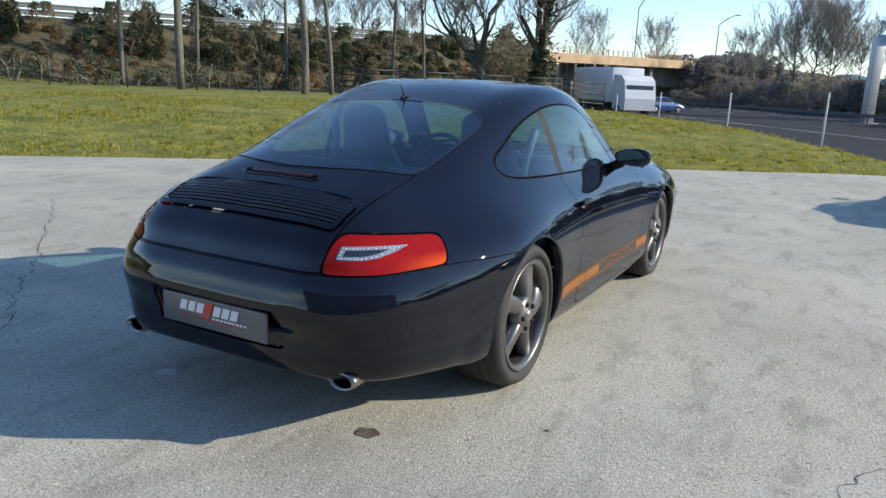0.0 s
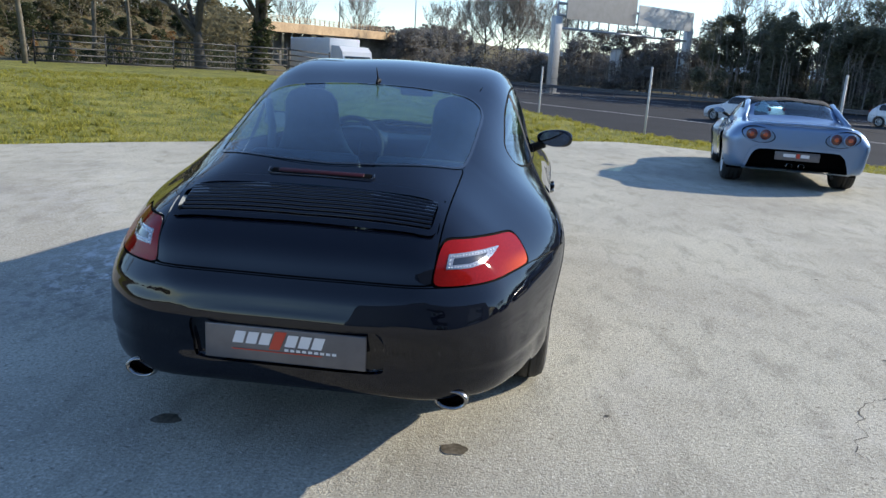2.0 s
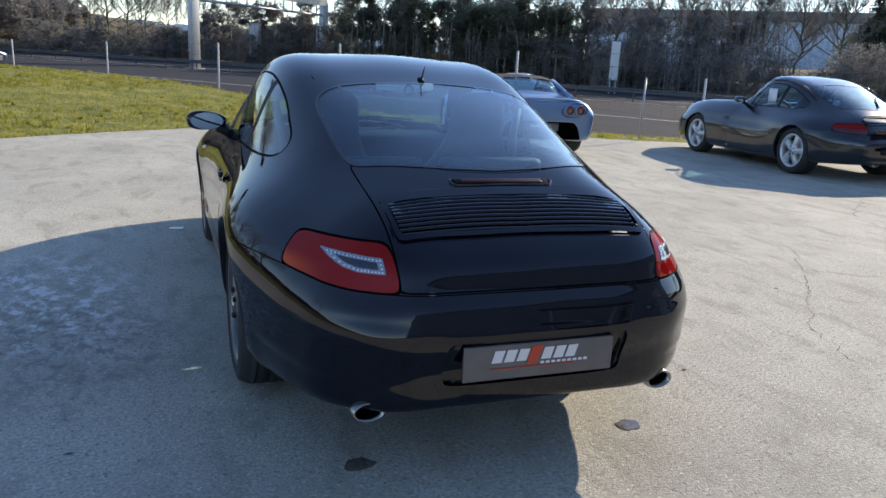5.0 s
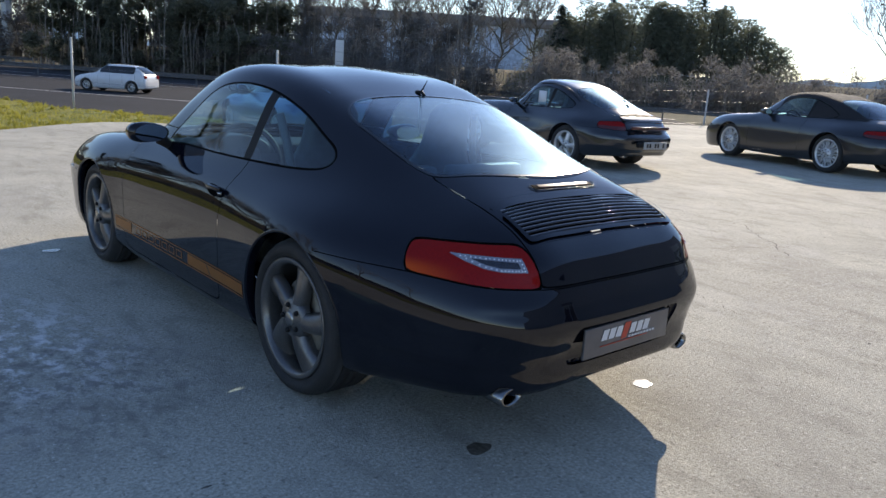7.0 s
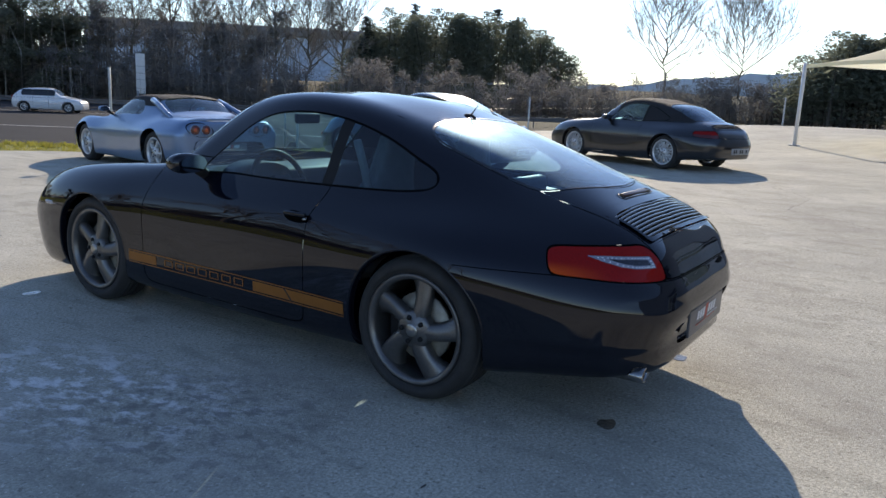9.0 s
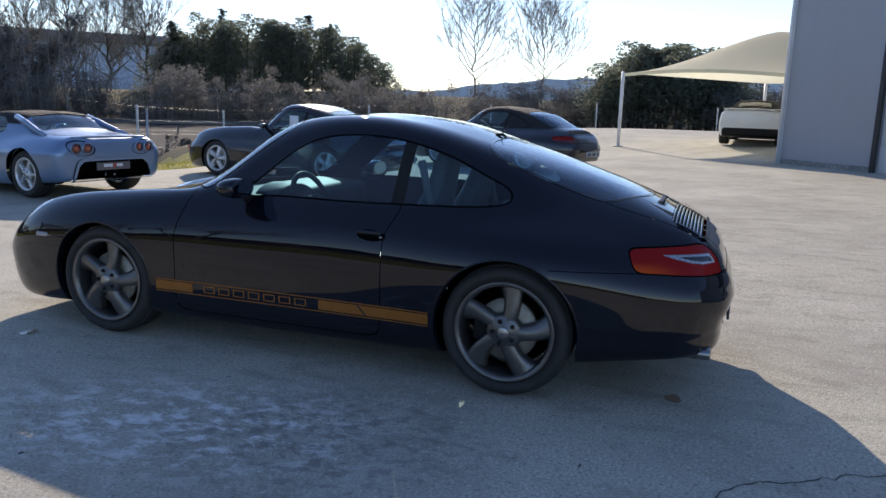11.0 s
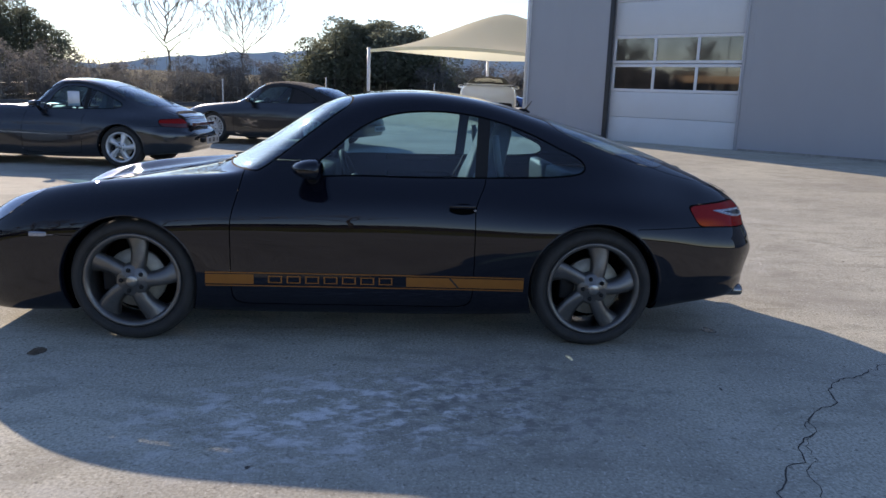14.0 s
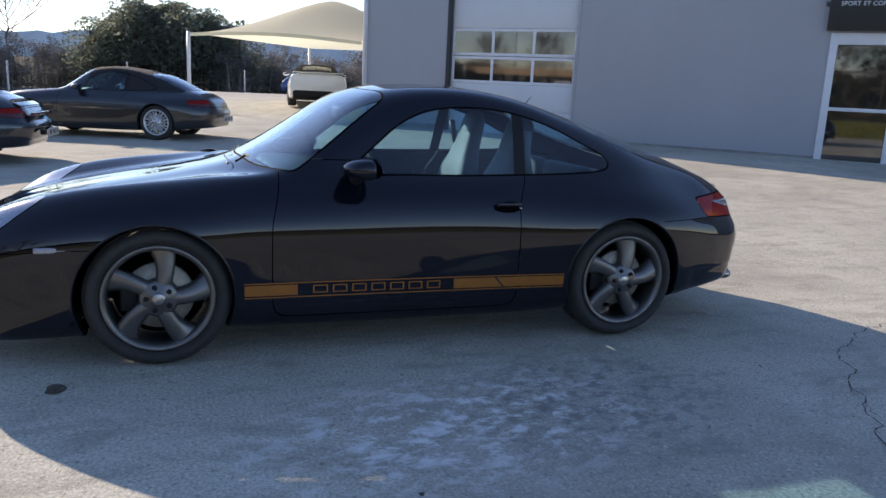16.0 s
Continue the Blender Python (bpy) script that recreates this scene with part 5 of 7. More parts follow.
    part("tail_spoiler", tube([(-.66, -.52, .770), (-.56, -.625, .800), (-.35, -.665, .812), (0, -.675, .816), (.35, -.665, .812), (.56, -.625, .800), (.66, -.52, .770)], .016, 8), PAINT_SILVER, c)
    for sd in (-1, 1):
        for x0, r in ((.565, .066), (.405, .064)):
            lp = new("tail_lamp")
            lp.parent = c
            Q = np.array(V)
            near = Q[np.argmin((Q[:, 0] - sd * x0) ** 2 + (Q[:, 2] - .672) ** 2 + (Q[:, 1] > -.3) * 9)]
            at_lamp = Matrix.Translation((sd * x0, near[1] - .004, .672)) @ Matrix.Rotation(-math.pi / 2 + sd * .12, 4, "Z")
            part("lamp_ring", moved(lathe([(r, .010), (r + .010, .012), (r + .016, .0), (r + .016, -.03)], 28), at_lamp), PAINT_SILVER, lp)
            part("red_lens", moved(lathe([(0, .014), (r * .5, .013), (r * .9, .006), (r + .002, 0)], 28), at_lamp), DARK_RED, lp, "round dark red tail lamp")
            part("lens_center", moved(lathe([(0, .019), (r * .4, .017), (r * .46, .010)], 20), at_lamp), AMBER_LENS, lp)
        door_mirror(c, sd, x=.82, y=1.50, z=.86, paint=PAINT_SILVER, s=.8)
        wheel(c, sd * .80, 0.0, .31, .31, .225, .215, "five", sd, SILVER_ALLOY)
        wheel(c, sd * .77, 2.30, .30, .30, .185, .205, "five", sd, SILVER_ALLOY)
        part("roof_fin", tube([(sd * .535, .50, 1.03), (sd * .56, .28, .965), (sd * .60, .02, .875), (sd * .63, -.20, .81)], .045, 10, .03), PAINT_SILVER, c)
        part("tail_pipe", moved(lathe([(.034, 0), (.040, .003), (.042, .02), (.040, .12)], 20), Matrix.Translation((sd * .07, -.66, .30)) @ Matrix.Rotation(math.pi / 2, 4, "Z")), CHROME, c)
    wells(c, (0.0, 2.30), (.31, .30), (.348, .328), .78)
    p = part("number_board", box(-.26, .26, -.700, -.685, .375, .480, .004), PLATE, c, "silver-grey dealer board with coloured bars")
    for x0, x1, z0, z1, mt, nm in ((-.16, -.02, .415, .455, INK_WHITE, "white_bar"), (-.01, .03, .405, .460, INK_RED, "red_bar"), (.04, .14, .415, .455, INK_WHITE, "white_bar")):
        part(nm, box(x0, x1, -.702, -.701, z0, z1), mt, p, smooth=False)
    cabin(c, .60, .80, 1.60, .05, .62, drop=.17)
    return c


def muscle_car():
    c = car_base("muscle_convertible", "white muscle convertible with black top parked under the canopy", pose(21.2, -2.0, float(rise(21.2, -2.0)), 0, 0, -97.0))
    sta = [3.85, 3.83, 3.75, 3.60, 3.30, 2.85, 2.40, 2.0, 1.55, 1.15, .75, .30, -.10, -.40, -.70, -.90, -.97, -.99]
    zt = [.60, .68, .74, .80, .86, .92, .97, 1.02, 1.24, 1.35, 1.37, 1.33, 1.22, 1.10, 1.08, 1.07, 1.0, .92]
    xr = [.60, .66, .70, .70, .70, .68, .68, .70, .62, .58, .57, .56, .57, .60, .66, .68, .68, .66]
    zr = [.58, .66, .72, .78, .83, .88, .93, .98, 1.17, 1.29, 1.31, 1.27, 1.15, 1.04, 1.03, 1.03, .97, .89]
    xb = [.72, .78, .82, .83, .84, .84, .84, .84, .84, .84, .84, .84, .85, .86, .86, .84, .82, .78]
    zb = [.56, .64, .70, .75, .80, .85, .90, .93, .94, .95, .96, .97, .98, .97, .96, .95, .90, .85]
    xs = [.78, .85, .90, .93, .94, .945, .93, .92, .92, .92, .925, .94, .955, .955, .93, .90, .87, .83]
    zs = [.50, .52, .55, .58, .60, .62, .62, .62, .62, .62, .63, .64, .65, .66, .66, .66, .66, .66]
    zl = [.32, .26, .22, .20, .20, .20, .20, .20, .20, .20, .20, .21, .23, .25, .28, .30, .33, .38]
    V, F = loft(sta, rows_simple(zt, xr, zr, xb, zb, xs, zs, zl), nx=5, step=.07)
    s = Sheet(V, F)
    ax = lambda P: np.abs(P[:, 0])
    _, body = s.cut(lambda P: A(np.hypot(P[:, 1], P[:, 2] - .36) - .40, .5 - ax(P)))
    _, body = s.cut(lambda P: A(np.hypot(P[:, 1] - 2.85, P[:, 2] - .36) - .40, .5 - ax(P)), body)
    top, body = s.cut(lambda P: A(1.03 - P[:, 2], P[:, 1] - 1.9, -.35 - P[:, 1]), body)
    rwp = np.array([(-.1, .22), (.44, .18), (.48, -.16), (-.1, -.20)])
    g, top = s.cut(lambda P: poly_sd(np.c_[ax(P), P[:, 1]], rwp), top)
    sh, body = s.cut(lambda P: A(P[:, 2] - .52, P[:, 1] + .45, ax(P) - .80), body)
    part("body_shell", s.geo(body), PAINT_WHITE, c)
    part("soft_top", offset_geo(s.geo(top), .006), SOFTTOP, c, "black folding top")
    part("rear_window", s.geo(g), CARGLASS, c)
    part("lower_bumper", s.geo(sh), TRIM, c, "black lower bumper")
    for sd in (-1, 1):
        for k in range(2):
            x0 = sd * (.50 + k * .17)
            part("tail_lamp", box(x0 - .075, x0 + .075, -.985, -.93, .80, .89, .02), mat("smoked_lens", (.10, .02, .02), .15, 0, 1), c, "smoked red tail lamp")
        door_mirror(c, sd, x=.98, y=1.75, z=1.02, paint=PAINT_WHITE, s=1.1)
        wheel(c, sd * .93, 0.0, .36, .36, .25, .26, "five", sd, SILVER_ALLOY)
        wheel(c, sd * .93, 2.85, .36, .36, .25, .26, "five", sd, SILVER_ALLOY)
    wells(c, (0.0, 2.85), (.36, .36), (.403, .403), .88)
    part("tail_lip", box(-.80, .80, -.97, -.80, 1.065, 1.095, .015), PAINT_WHITE, c)
    plate(c, -.99, .72, .26, .06)
    return c


cabriolet()
old_coupe()
roadster()
muscle_car()


def traffic_car(name, label, m, paint, h=1.45, w=.86, L=4.0, wb=2.5):
    """A small everyday car on the motorway."""
    c = tagged(new(name), label, "car", "motorway traffic")
    c.matrix_basis = m
    f, r = wb + (L - wb) * .52, -(L - wb) * .48
    sta = [f, f - .03, f - .15, f - .45, wb, wb - .45, wb - .95, wb - 1.3, wb * .35, .1, -.25, r + .12, r + .03, r]
    zt = [.50, .62, .74, .84, .92, 1.02, h - .06, h, h, h - .03, h - .12, 1.05, .85, .70]
    xr = [.4, .5, .58, .6, .62, .66, .60, .57, .57, .57, .56, .56, .55, .5]
    zr = [.49, .60, .72, .81, .88, .96, h - .14, h - .08, h - .08, h - .1, h - .18, 1.0, .82, .68]
    xb = [w * k for k in (.55, .68, .8, .86, .9, .9, .9, .9, .9, .9, .89, .85, .8, .72)]
    zb = [.48, .58, .68, .76, .84, .90, .92, .93, .94, .95, .96, .95, .80, .66]
    xs = [w * k for k in (.62, .78, .9, .97, 1, 1, 1, 1, 1, 1, .99, .95, .9, .8)]
    zs = [.45, .48, .52, .56, .60, .60, .60, .60, .60, .62, .62, .62, .6, .56]
    zl = [.30, .24, .2, .2, .2, .2, .2, .2, .2, .22, .24, .28, .32, .36]
    V, F = loft(sta, rows_simple(zt, xr, zr, xb, zb, xs, zs, zl), nx=4, step=.1)
    s = Sheet(V, F)
    ax = lambda P: np.abs(P[:, 0])
    _, body = s.cut(lambda P: A(np.hypot(P[:, 1], P[:, 2] - .31) - .36, .5 - ax(P)))
    _, body = s.cut(lambda P: A(np.hypot(P[:, 1] - wb, P[:, 2] - .31) - .36, .5 - ax(P)), body)
    g, body = s.cut(lambda P: A(.98 - P[:, 2], P[:, 2] - h + .11, .52 - ax(P), P[:, 1] - wb + .75, -.15 - P[:, 1]), body)
    g2, body = s.cut(lambda P: A(1.0 - P[:, 2], P[:, 2] - h + .07, ax(P) - .52, np.minimum(-(P[:, 1] - wb + .95), P[:, 1] + .12)), body)
    part("body_shell", s.geo(body), paint, c)
    for sd in (-1, 1):
        part("side_window", s.geo(s.cut(lambda P: -sd * P[:, 0], g)[0]), DARK_PANE, c)
    front, back = s.cut(lambda P: .6 - P[:, 1], g2)
    part("windscreen", s.geo(front), DARK_PANE, c)
    part("rear_window", s.geo(back), DARK_PANE, c)
    for sd in (-1, 1):
        for y in (0, wb):
            wheel(c, sd * (w - .05), y, .31, .31, .2, .2, "five", sd, SILVER_ALLOY)
        part("tail_lamp", box(sd * .62 - .1, sd * .62 + .1, r - .01, r + .12, .78, .95, .03), RED_LENS, c)
    return c


DARK_PANE = mat("dark_pane", (0.015, 0.018, 0.02), 0.05, spec=.7)
PAINT_BLUE = mat("mid_blue_paint", (0.05, 0.10, 0.25), .3, .2, 1.0, scale=3, amount=.1)
RZ = -0.85
traffic_car("hatchback", "white small hatchback on the motorway", pose(12.6, 38.6, RZ, 0, 0, 49 - 8), PAINT_WHITE)
traffic_car("hatchback", "white hatchback far off under the bridge", pose(-19.0, 64.5, RZ, 0, 0, -41), PAINT_WHITE)
traffic_car("hatchback", "blue hatchback far off on the motorway", pose(-15.4, 68.0, RZ, 0, 0, -41), PAINT_BLUE)
traffic_car("compact_car", "white compact car on the motorway", pose(21.4, 45.0, RZ, 0, 0, -139), PAINT_WHITE)
traffic_car("hatchback", "pale blue hatchback on the motorway", pose(53, -5.5, .25, 0, 0, 160), PAINT_BLUE)


def lorry(name, label, m, L, box_mat, cab_mat, skirt=None):
    c = tagged(new(name), label, "lorry", "motorway traffic")
    c.matrix_basis = m
    part("cargo_box", box(-1.22, 1.22, 0, L, 1.05, 3.5, .04), box_mat, c)
    part("chassis", box(-.9, .9, .2, L + 1.6, .55, 1.05, .03), TRIM, c)
    V, F = [], []
    pr = [(0, .6), (2.0, .6), (2.05, 1.4), (1.75, 2.6), (1.2, 2.95), (0, 3.0)]
    for x in (-1.15, 1.15):
        V += [(x, L + .2 + a, b) for a, b in pr]
    n = len(pr)
    F = [tuple(range(n)), tuple(range(2 * n - 1, n - 1, -1))] + [(i, n + i, n + (i + 1) % n, (i + 1) % n) for i in range(n)]
    part("cab", (V, F), cab_mat, c, smooth=False)
    part("windscreen", box(-1.0, 1.0, L + 2.03, L + 2.10, 1.5, 2.3, .02), DARK_PANE, c)
    for y in (.8, L * .35, L + 1.1):
        for sd in (-1, 1):
            wheel(c, sd * 1.15, y, .48, .48, .3, .3, "five", sd, GALV_L)
    if skirt:
        part("side_band", box(-1.24, 1.24, .05, L - .05, 1.0, 1.25, .01), skirt, c)
    return c


GALV_L = mat("dull_alloy", (.35, .35, .35), .5, .7)
lorry("box_lorry", "white box lorry on the motorway", pose(-17.9, 57.3, RZ, 0, 0, -139), 7.0, PAINT_WHITE, PAINT_WHITE)


# ---- the workshop ----
WA = Vector((14.09, -4.19, 0))
WD = Vector((0.7332, 0.6800, 0))
WN = Vector((-0.6800, 0.7332, 0))          # out of the wall, towards the yard
WM = Matrix(((WD.x, WN.x, 0, WA.x), (WD.y, WN.y, 0, WA.y), (0, 0, 1, 0), (0, 0, 0, 1)))   # s along, out, up

CLADDING = mat("grey_cladding", (0.355, 0.365, 0.395), 0.36, 0.1, scale=0.5, amount=0.08, stretch=(1, 1, 0.4))
WHITE_DOOR = mat("white_door", (0.62, 0.64, 0.66), 0.4, scale=0.8, amount=0.07)
ALU = mat("white_aluminium", (0.70, 0.71, 0.73), 0.35, scale=6, amount=0.08)
DARK_GLASS = mat("dark_glazing", (0.20, 0.195, 0.19), 0.03, 0.9, 0.0, 0.7, scale=2, amount=0.3)
CANVAS = leaf_mat("cream_canvas", (0.74, 0.67, 0.51), 0.02, 0.7)
SIGN_BLACK = mat("black_sign", (0.015, 0.015, 0.016), 0.4, scale=5, amount=0.2)
GALV = mat("galvanised_steel", (0.42, 0.43, 0.44), 0.45, 0.7, scale=8, amount=0.25)
RAIL_STEEL = mat("weathered_rail", (0.15, 0.15, 0.152), 0.75, 0.2, scale=6, amount=0.3, spec=0.2)
DARK_STEEL = mat("dark_steel", (0.05, 0.052, 0.055), 0.5, 0.4, scale=10, amount=0.3)
PALE_POST = mat("pale_post", (0.55, 0.55, 0.53), 0.6, scale=12, amount=0.25)
ASPHALT = mat("asphalt", (0.050, 0.051, 0.055), 0.95, spec=0.08, scale=0.5, dark=(0.040, 0.041, 0.044), fine=60, bump=0.2)
BRIDGE = mat("ochre_concrete", (0.46, 0.33, 0.20), 0.8, scale=0.6, dark=(0.34, 0.23, 0.13), fine=6, bump=0.2)
CONC_GREY = mat("grey_concrete", (0.30, 0.29, 0.27), 0.85, scale=1.2, dark=(0.18, 0.17, 0.16), fine=15)
WHITE_PANEL = mat("white_panel", (0.66, 0.66, 0.65), 0.5, scale=3, amount=0.08)


def workshop():
    zb = -0.15
    b = tagged(new("workshop"), "grey metal-clad workshop with a white sectional door", "building")
    h = 6.6
    # front wall in pieces round the openings, butted
    def wall(s0, s1, z0, z1, o0=-0.25, o1=0.0):
        return box(s0, s1, o0, o1, z0, z1)
    parts = [wall(0.08, 2.66, zb, h), wall(-3.22, 0.08, 4.35, h), wall(-8.42, -3.22, zb, h), wall(-11.2, -8.42, 2.72, h), wall(-24, -11.2, zb, h)]
    for g in parts:
        part("wall", moved(g, WM), CLADDING, b, smooth=False)
    part("side_wall", moved(box(2.41, 2.66, -16, -0.25, zb, h), WM), CLADDING, b, smooth=False)
    part("back_wall", moved(box(-24, 2.41, -16.25, -16, zb, h), WM), CLADDING, b, smooth=False)
    part("end_wall", moved(box(-24.25, -24, -16.25, 0, zb, h), WM), CLADDING, b, smooth=False)
    part("roof", moved(box(-24.4, 2.8, -16.4, 0.15, h, h + 0.25, 0.03), WM), CLADDING, b, smooth=False)
    # cladding sheet joints as fine raised ribs
    for s0 in list(np.arange(-8.0, -3.3, 1.15)) + [1.35]:
        part("panel_joint", moved(box(s0 - .003, s0 + .003, 0, .002, .25, h), WM), CLADDING, b, smooth=False)
    part("corner_flashing", moved(box(2.56, 2.69, -.10, .03, zb, h, .008), WM), ALU, b)
    part("downpipe", moved(tube([(2.60, .07, .25), (2.60, .07, h)], .04, 10), WM), ALU, b)
    part("plinth", moved(box(-8.42, -3.30, 0, .02, zb, .30, .004), WM), CONC_GREY, b, smooth=False)
    part("plinth", moved(box(0.16, 2.56, 0, .02, zb, .38, .004), WM), CONC_GREY, b, smooth=False)
    part("door_jamb", moved(box(0.06, .16, -.05, .035, zb, 4.4, .006), WM), DARK_STEEL, b)
    part("door_jamb", moved(box(-3.26, -3.20, -.05, .02, zb, 4.4, .006), WM), CLADDING, b)
    # sectional door
    d = new("sectional_door")
    d.parent = b
    d["label"] = "white sectional door with six glazed panes"
    o = -.10
    zs = [.22, .85, 1.46, 2.77, 3.55, 4.36]
    for i in range(5):
        if i == 2:
            continue
        part("door_panel", moved(box(-3.20, .06, o - .04, o, zs[i] + .003, zs[i + 1] - .003, .006), WM), WHITE_DOOR, d)
    xs = [-3.20, -2.12, -1.05, .06]
    for r, (z0, z1) in enumerate(((1.46, 2.11), (2.12, 2.77))):
        part("rail", moved(box(-3.20, .06, o - .04, o, z0 + .002, z0 + .07, .005), WM), ALU, d)
        part("rail", moved(box(-3.20, .06, o - .04, o, z1 - .07, z1 - .002, .005), WM), ALU, d)
        for k in range(4):
            x = xs[k]
            w0, w1 = (x, x + .07) if k == 0 else (x - .07, x) if k == 3 else (x - .035, x + .035)
            part("stile", moved(box(w0, w1, o - .04, o, z0 + .07, z1 - .07, .005), WM), ALU, d)
        for k in range(3):
            part("pane", moved(box(xs[k] + .03, xs[k + 1] - .03, o - .028, o - .016, z0 + .06, z1 - .06), WM), DARK_GLASS, d, "dark reflecting glass pane", smooth=False)
    part("bottom_seal", moved(box(-3.20, .06, o - .04, o + .005, .15, .22), WM), SEAM, d, smooth=False)
    # entrance with fascia sign
    e = new("entrance_door")
    e.parent = b
    e["label"] = "aluminium-framed glazed entrance door"
    part("frame_post", moved(box(-8.56, -8.42, -.14, .03, zb, 2.72, .008), WM), ALU, e)
    part("frame_post", moved(box(-9.74, -9.62, -.14, .03, zb, 2.50, .008), WM), ALU, e)
    part("frame_post", moved(box(-11.2, -11.08, -.14, .03, zb, 2.50, .008), WM), ALU, e)
    part("frame_head", moved(box(-11.2, -8.56, -.14, .03, 2.50, 2.72, .008), WM), ALU, e)
    for a, c in ((-9.62, -8.56), (-11.08, -9.74)):
        part("mid_rail", moved(box(a, c, -.12, .02, 1.22, 1.29, .006), WM), ALU, e)
        part("threshold", moved(box(a, c, -.12, .02, zb, .24, .006), WM), ALU, e)
        for z0, z1 in ((.24, 1.22), (1.29, 2.50)):
            part("pane", moved(box(a, c, -.08, -.07, z0, z1), WM), DARK_GLASS, e, "dark reflecting glass pane", smooth=False)
    s = tagged(new("fascia_sign"), "black fascia sign with pale lettering above the entrance", "sign")
    part("board", moved(box(-11.4, -8.33, .04, .16, 2.76, 3.9, .006), WM), SIGN_BLACK, s)
    for txt, sz, z in (("VENTE VEHICULES", .17, 3.36), ("SPORT ET COMPETITION", .115, 3.22)):
        cu = bpy.data.curves.new("lettering", "FONT")
        cu.body, cu.size, cu.extrude = txt, sz, .003
        t = new("lettering", cu)
        t.data.materials.append(INK_WHITE)
        t.parent = s
        t.matrix_basis = WM @ Matrix.Translation((-8.52, .166, z)) @ Matrix.Rotation(math.pi, 4, "Z") @ Matrix.Rotation(math.pi / 2, 4, "X")
    part("spot_lamp", moved(join(tube([(-8.30, .02, 3.25), (-8.30, .12, 3.25)], .015, 8), box(-8.34, -8.26, .10, .16, 3.21, 3.29, .01)), WM), DARK_STEEL, b, "small black wall lamp")


workshop()


def canopy():
    """Cream tensile canopy on posts beside the workshop."""
    c = tagged(new("shade_canopy"), "cream tensile canopy on white posts beside the workshop", "canopy")
    P00, P10 = Vector((20.85, 2.0, 2.58)), Vector((16.9, -2.5, 2.45))
    P01, P11 = Vector((26.0, -2.5, 2.55)), Vector((21.6, -7.2, 2.5))
    n = 24
    V, F = [], []
    for i in range(n + 1):
        for j in range(n + 1):
            u, v = i / n, j / n
            p = P00.lerp(P10, u).lerp(P01.lerp(P11, u), v)
            rise_c = 1.35 * (1 - abs(2 * u - 1) ** 1.45) * (1 - abs(2 * v - 1) ** 1.45)
            edge = 0.12 * math.sin(math.pi * u) * (1 - v) ** 2
            V.append((p.x, p.y, p.z + rise_c + edge))
    F = [(i * (n + 1) + j, (i + 1) * (n + 1) + j, (i + 1) * (n + 1) + j + 1, i * (n + 1) + j + 1) for i in range(n) for j in range(n)]
    part("membrane", (V, F), CANVAS, c)
    # hanging hem
    hem = [V[i * (n + 1)] for i in range(n + 1)]
    part("hem", ([q for p in hem for q in (p, (p[0], p[1], p[2] - .10))], [(2 * i, 2 * i + 1, 2 * i + 3, 2 * i + 2) for i in range(n)]), CANVAS, c)
    for p in (P00, P01, P11):
        g = float(rise(p.x, p.y))
        part("post", tube([(p.x, p.y, g), (p.x, p.y, p.z + .05)], .055, 12), ALU, c)
        part("foot_plate", box(p.x - .14, p.x + .14, p.y - .14, p.y + .14, g, g + .025, .005), GALV, c)


canopy()

# ---- motorway ----
U, W = Vector((0.655, -0.755, 0)), Vector((0.755, 0.655, 0))


def uv(u, v, z=0.0):
    p = U * u + W * v
    return (p.x, p.y, z)


def strip_uv(u0, u1, v0, v1, z0, z1=None, n=40):
    V, F = [], []
    z1 = z0 if z1 is None else z1
    for i in range(n + 1):
        u = u0 + (u1 - u0) * i / n
        V += [uv(u, v0, z0), uv(u, v1, z1)]
    F = [(2 * i, 2 * i + 1, 2 * i + 3, 2 * i + 2) for i in range(n)]
    return V, F


ROAD_Z = -0.85
tagged(part("road", strip_uv(-260, 260, 17.0, 47.0, ROAD_Z), ASPHALT), "dark asphalt motorway carriageway", "road", kind="structure")
tagged(part("road", strip_uv(-260, 260, 47.0, 67.5, ROAD_Z - .004), ASPHALT), "dark asphalt motorway carriageway", "road", kind="structure")
tagged(part("road_gutter", join(strip_uv(-260, 260, 16.1, 17.0, ROAD_Z + .10), strip_uv(-260, 260, 17.0, 17.02, ROAD_Z + .10, ROAD_Z - .05)), CONC_GREY), "pale concrete road gutter", "gutter", kind="structure")
LINE = mat("road_paint", (0.6, 0.6, 0.58), 0.6, scale=4, amount=0.2)
for v in (19.0, 31.2, 46.0, 51.5, 66.5):
    tagged(part("road_marking", strip_uv(-260, 260, v, v + .18, ROAD_Z + .006), LINE), "white edge line", "road marking", kind="structure")


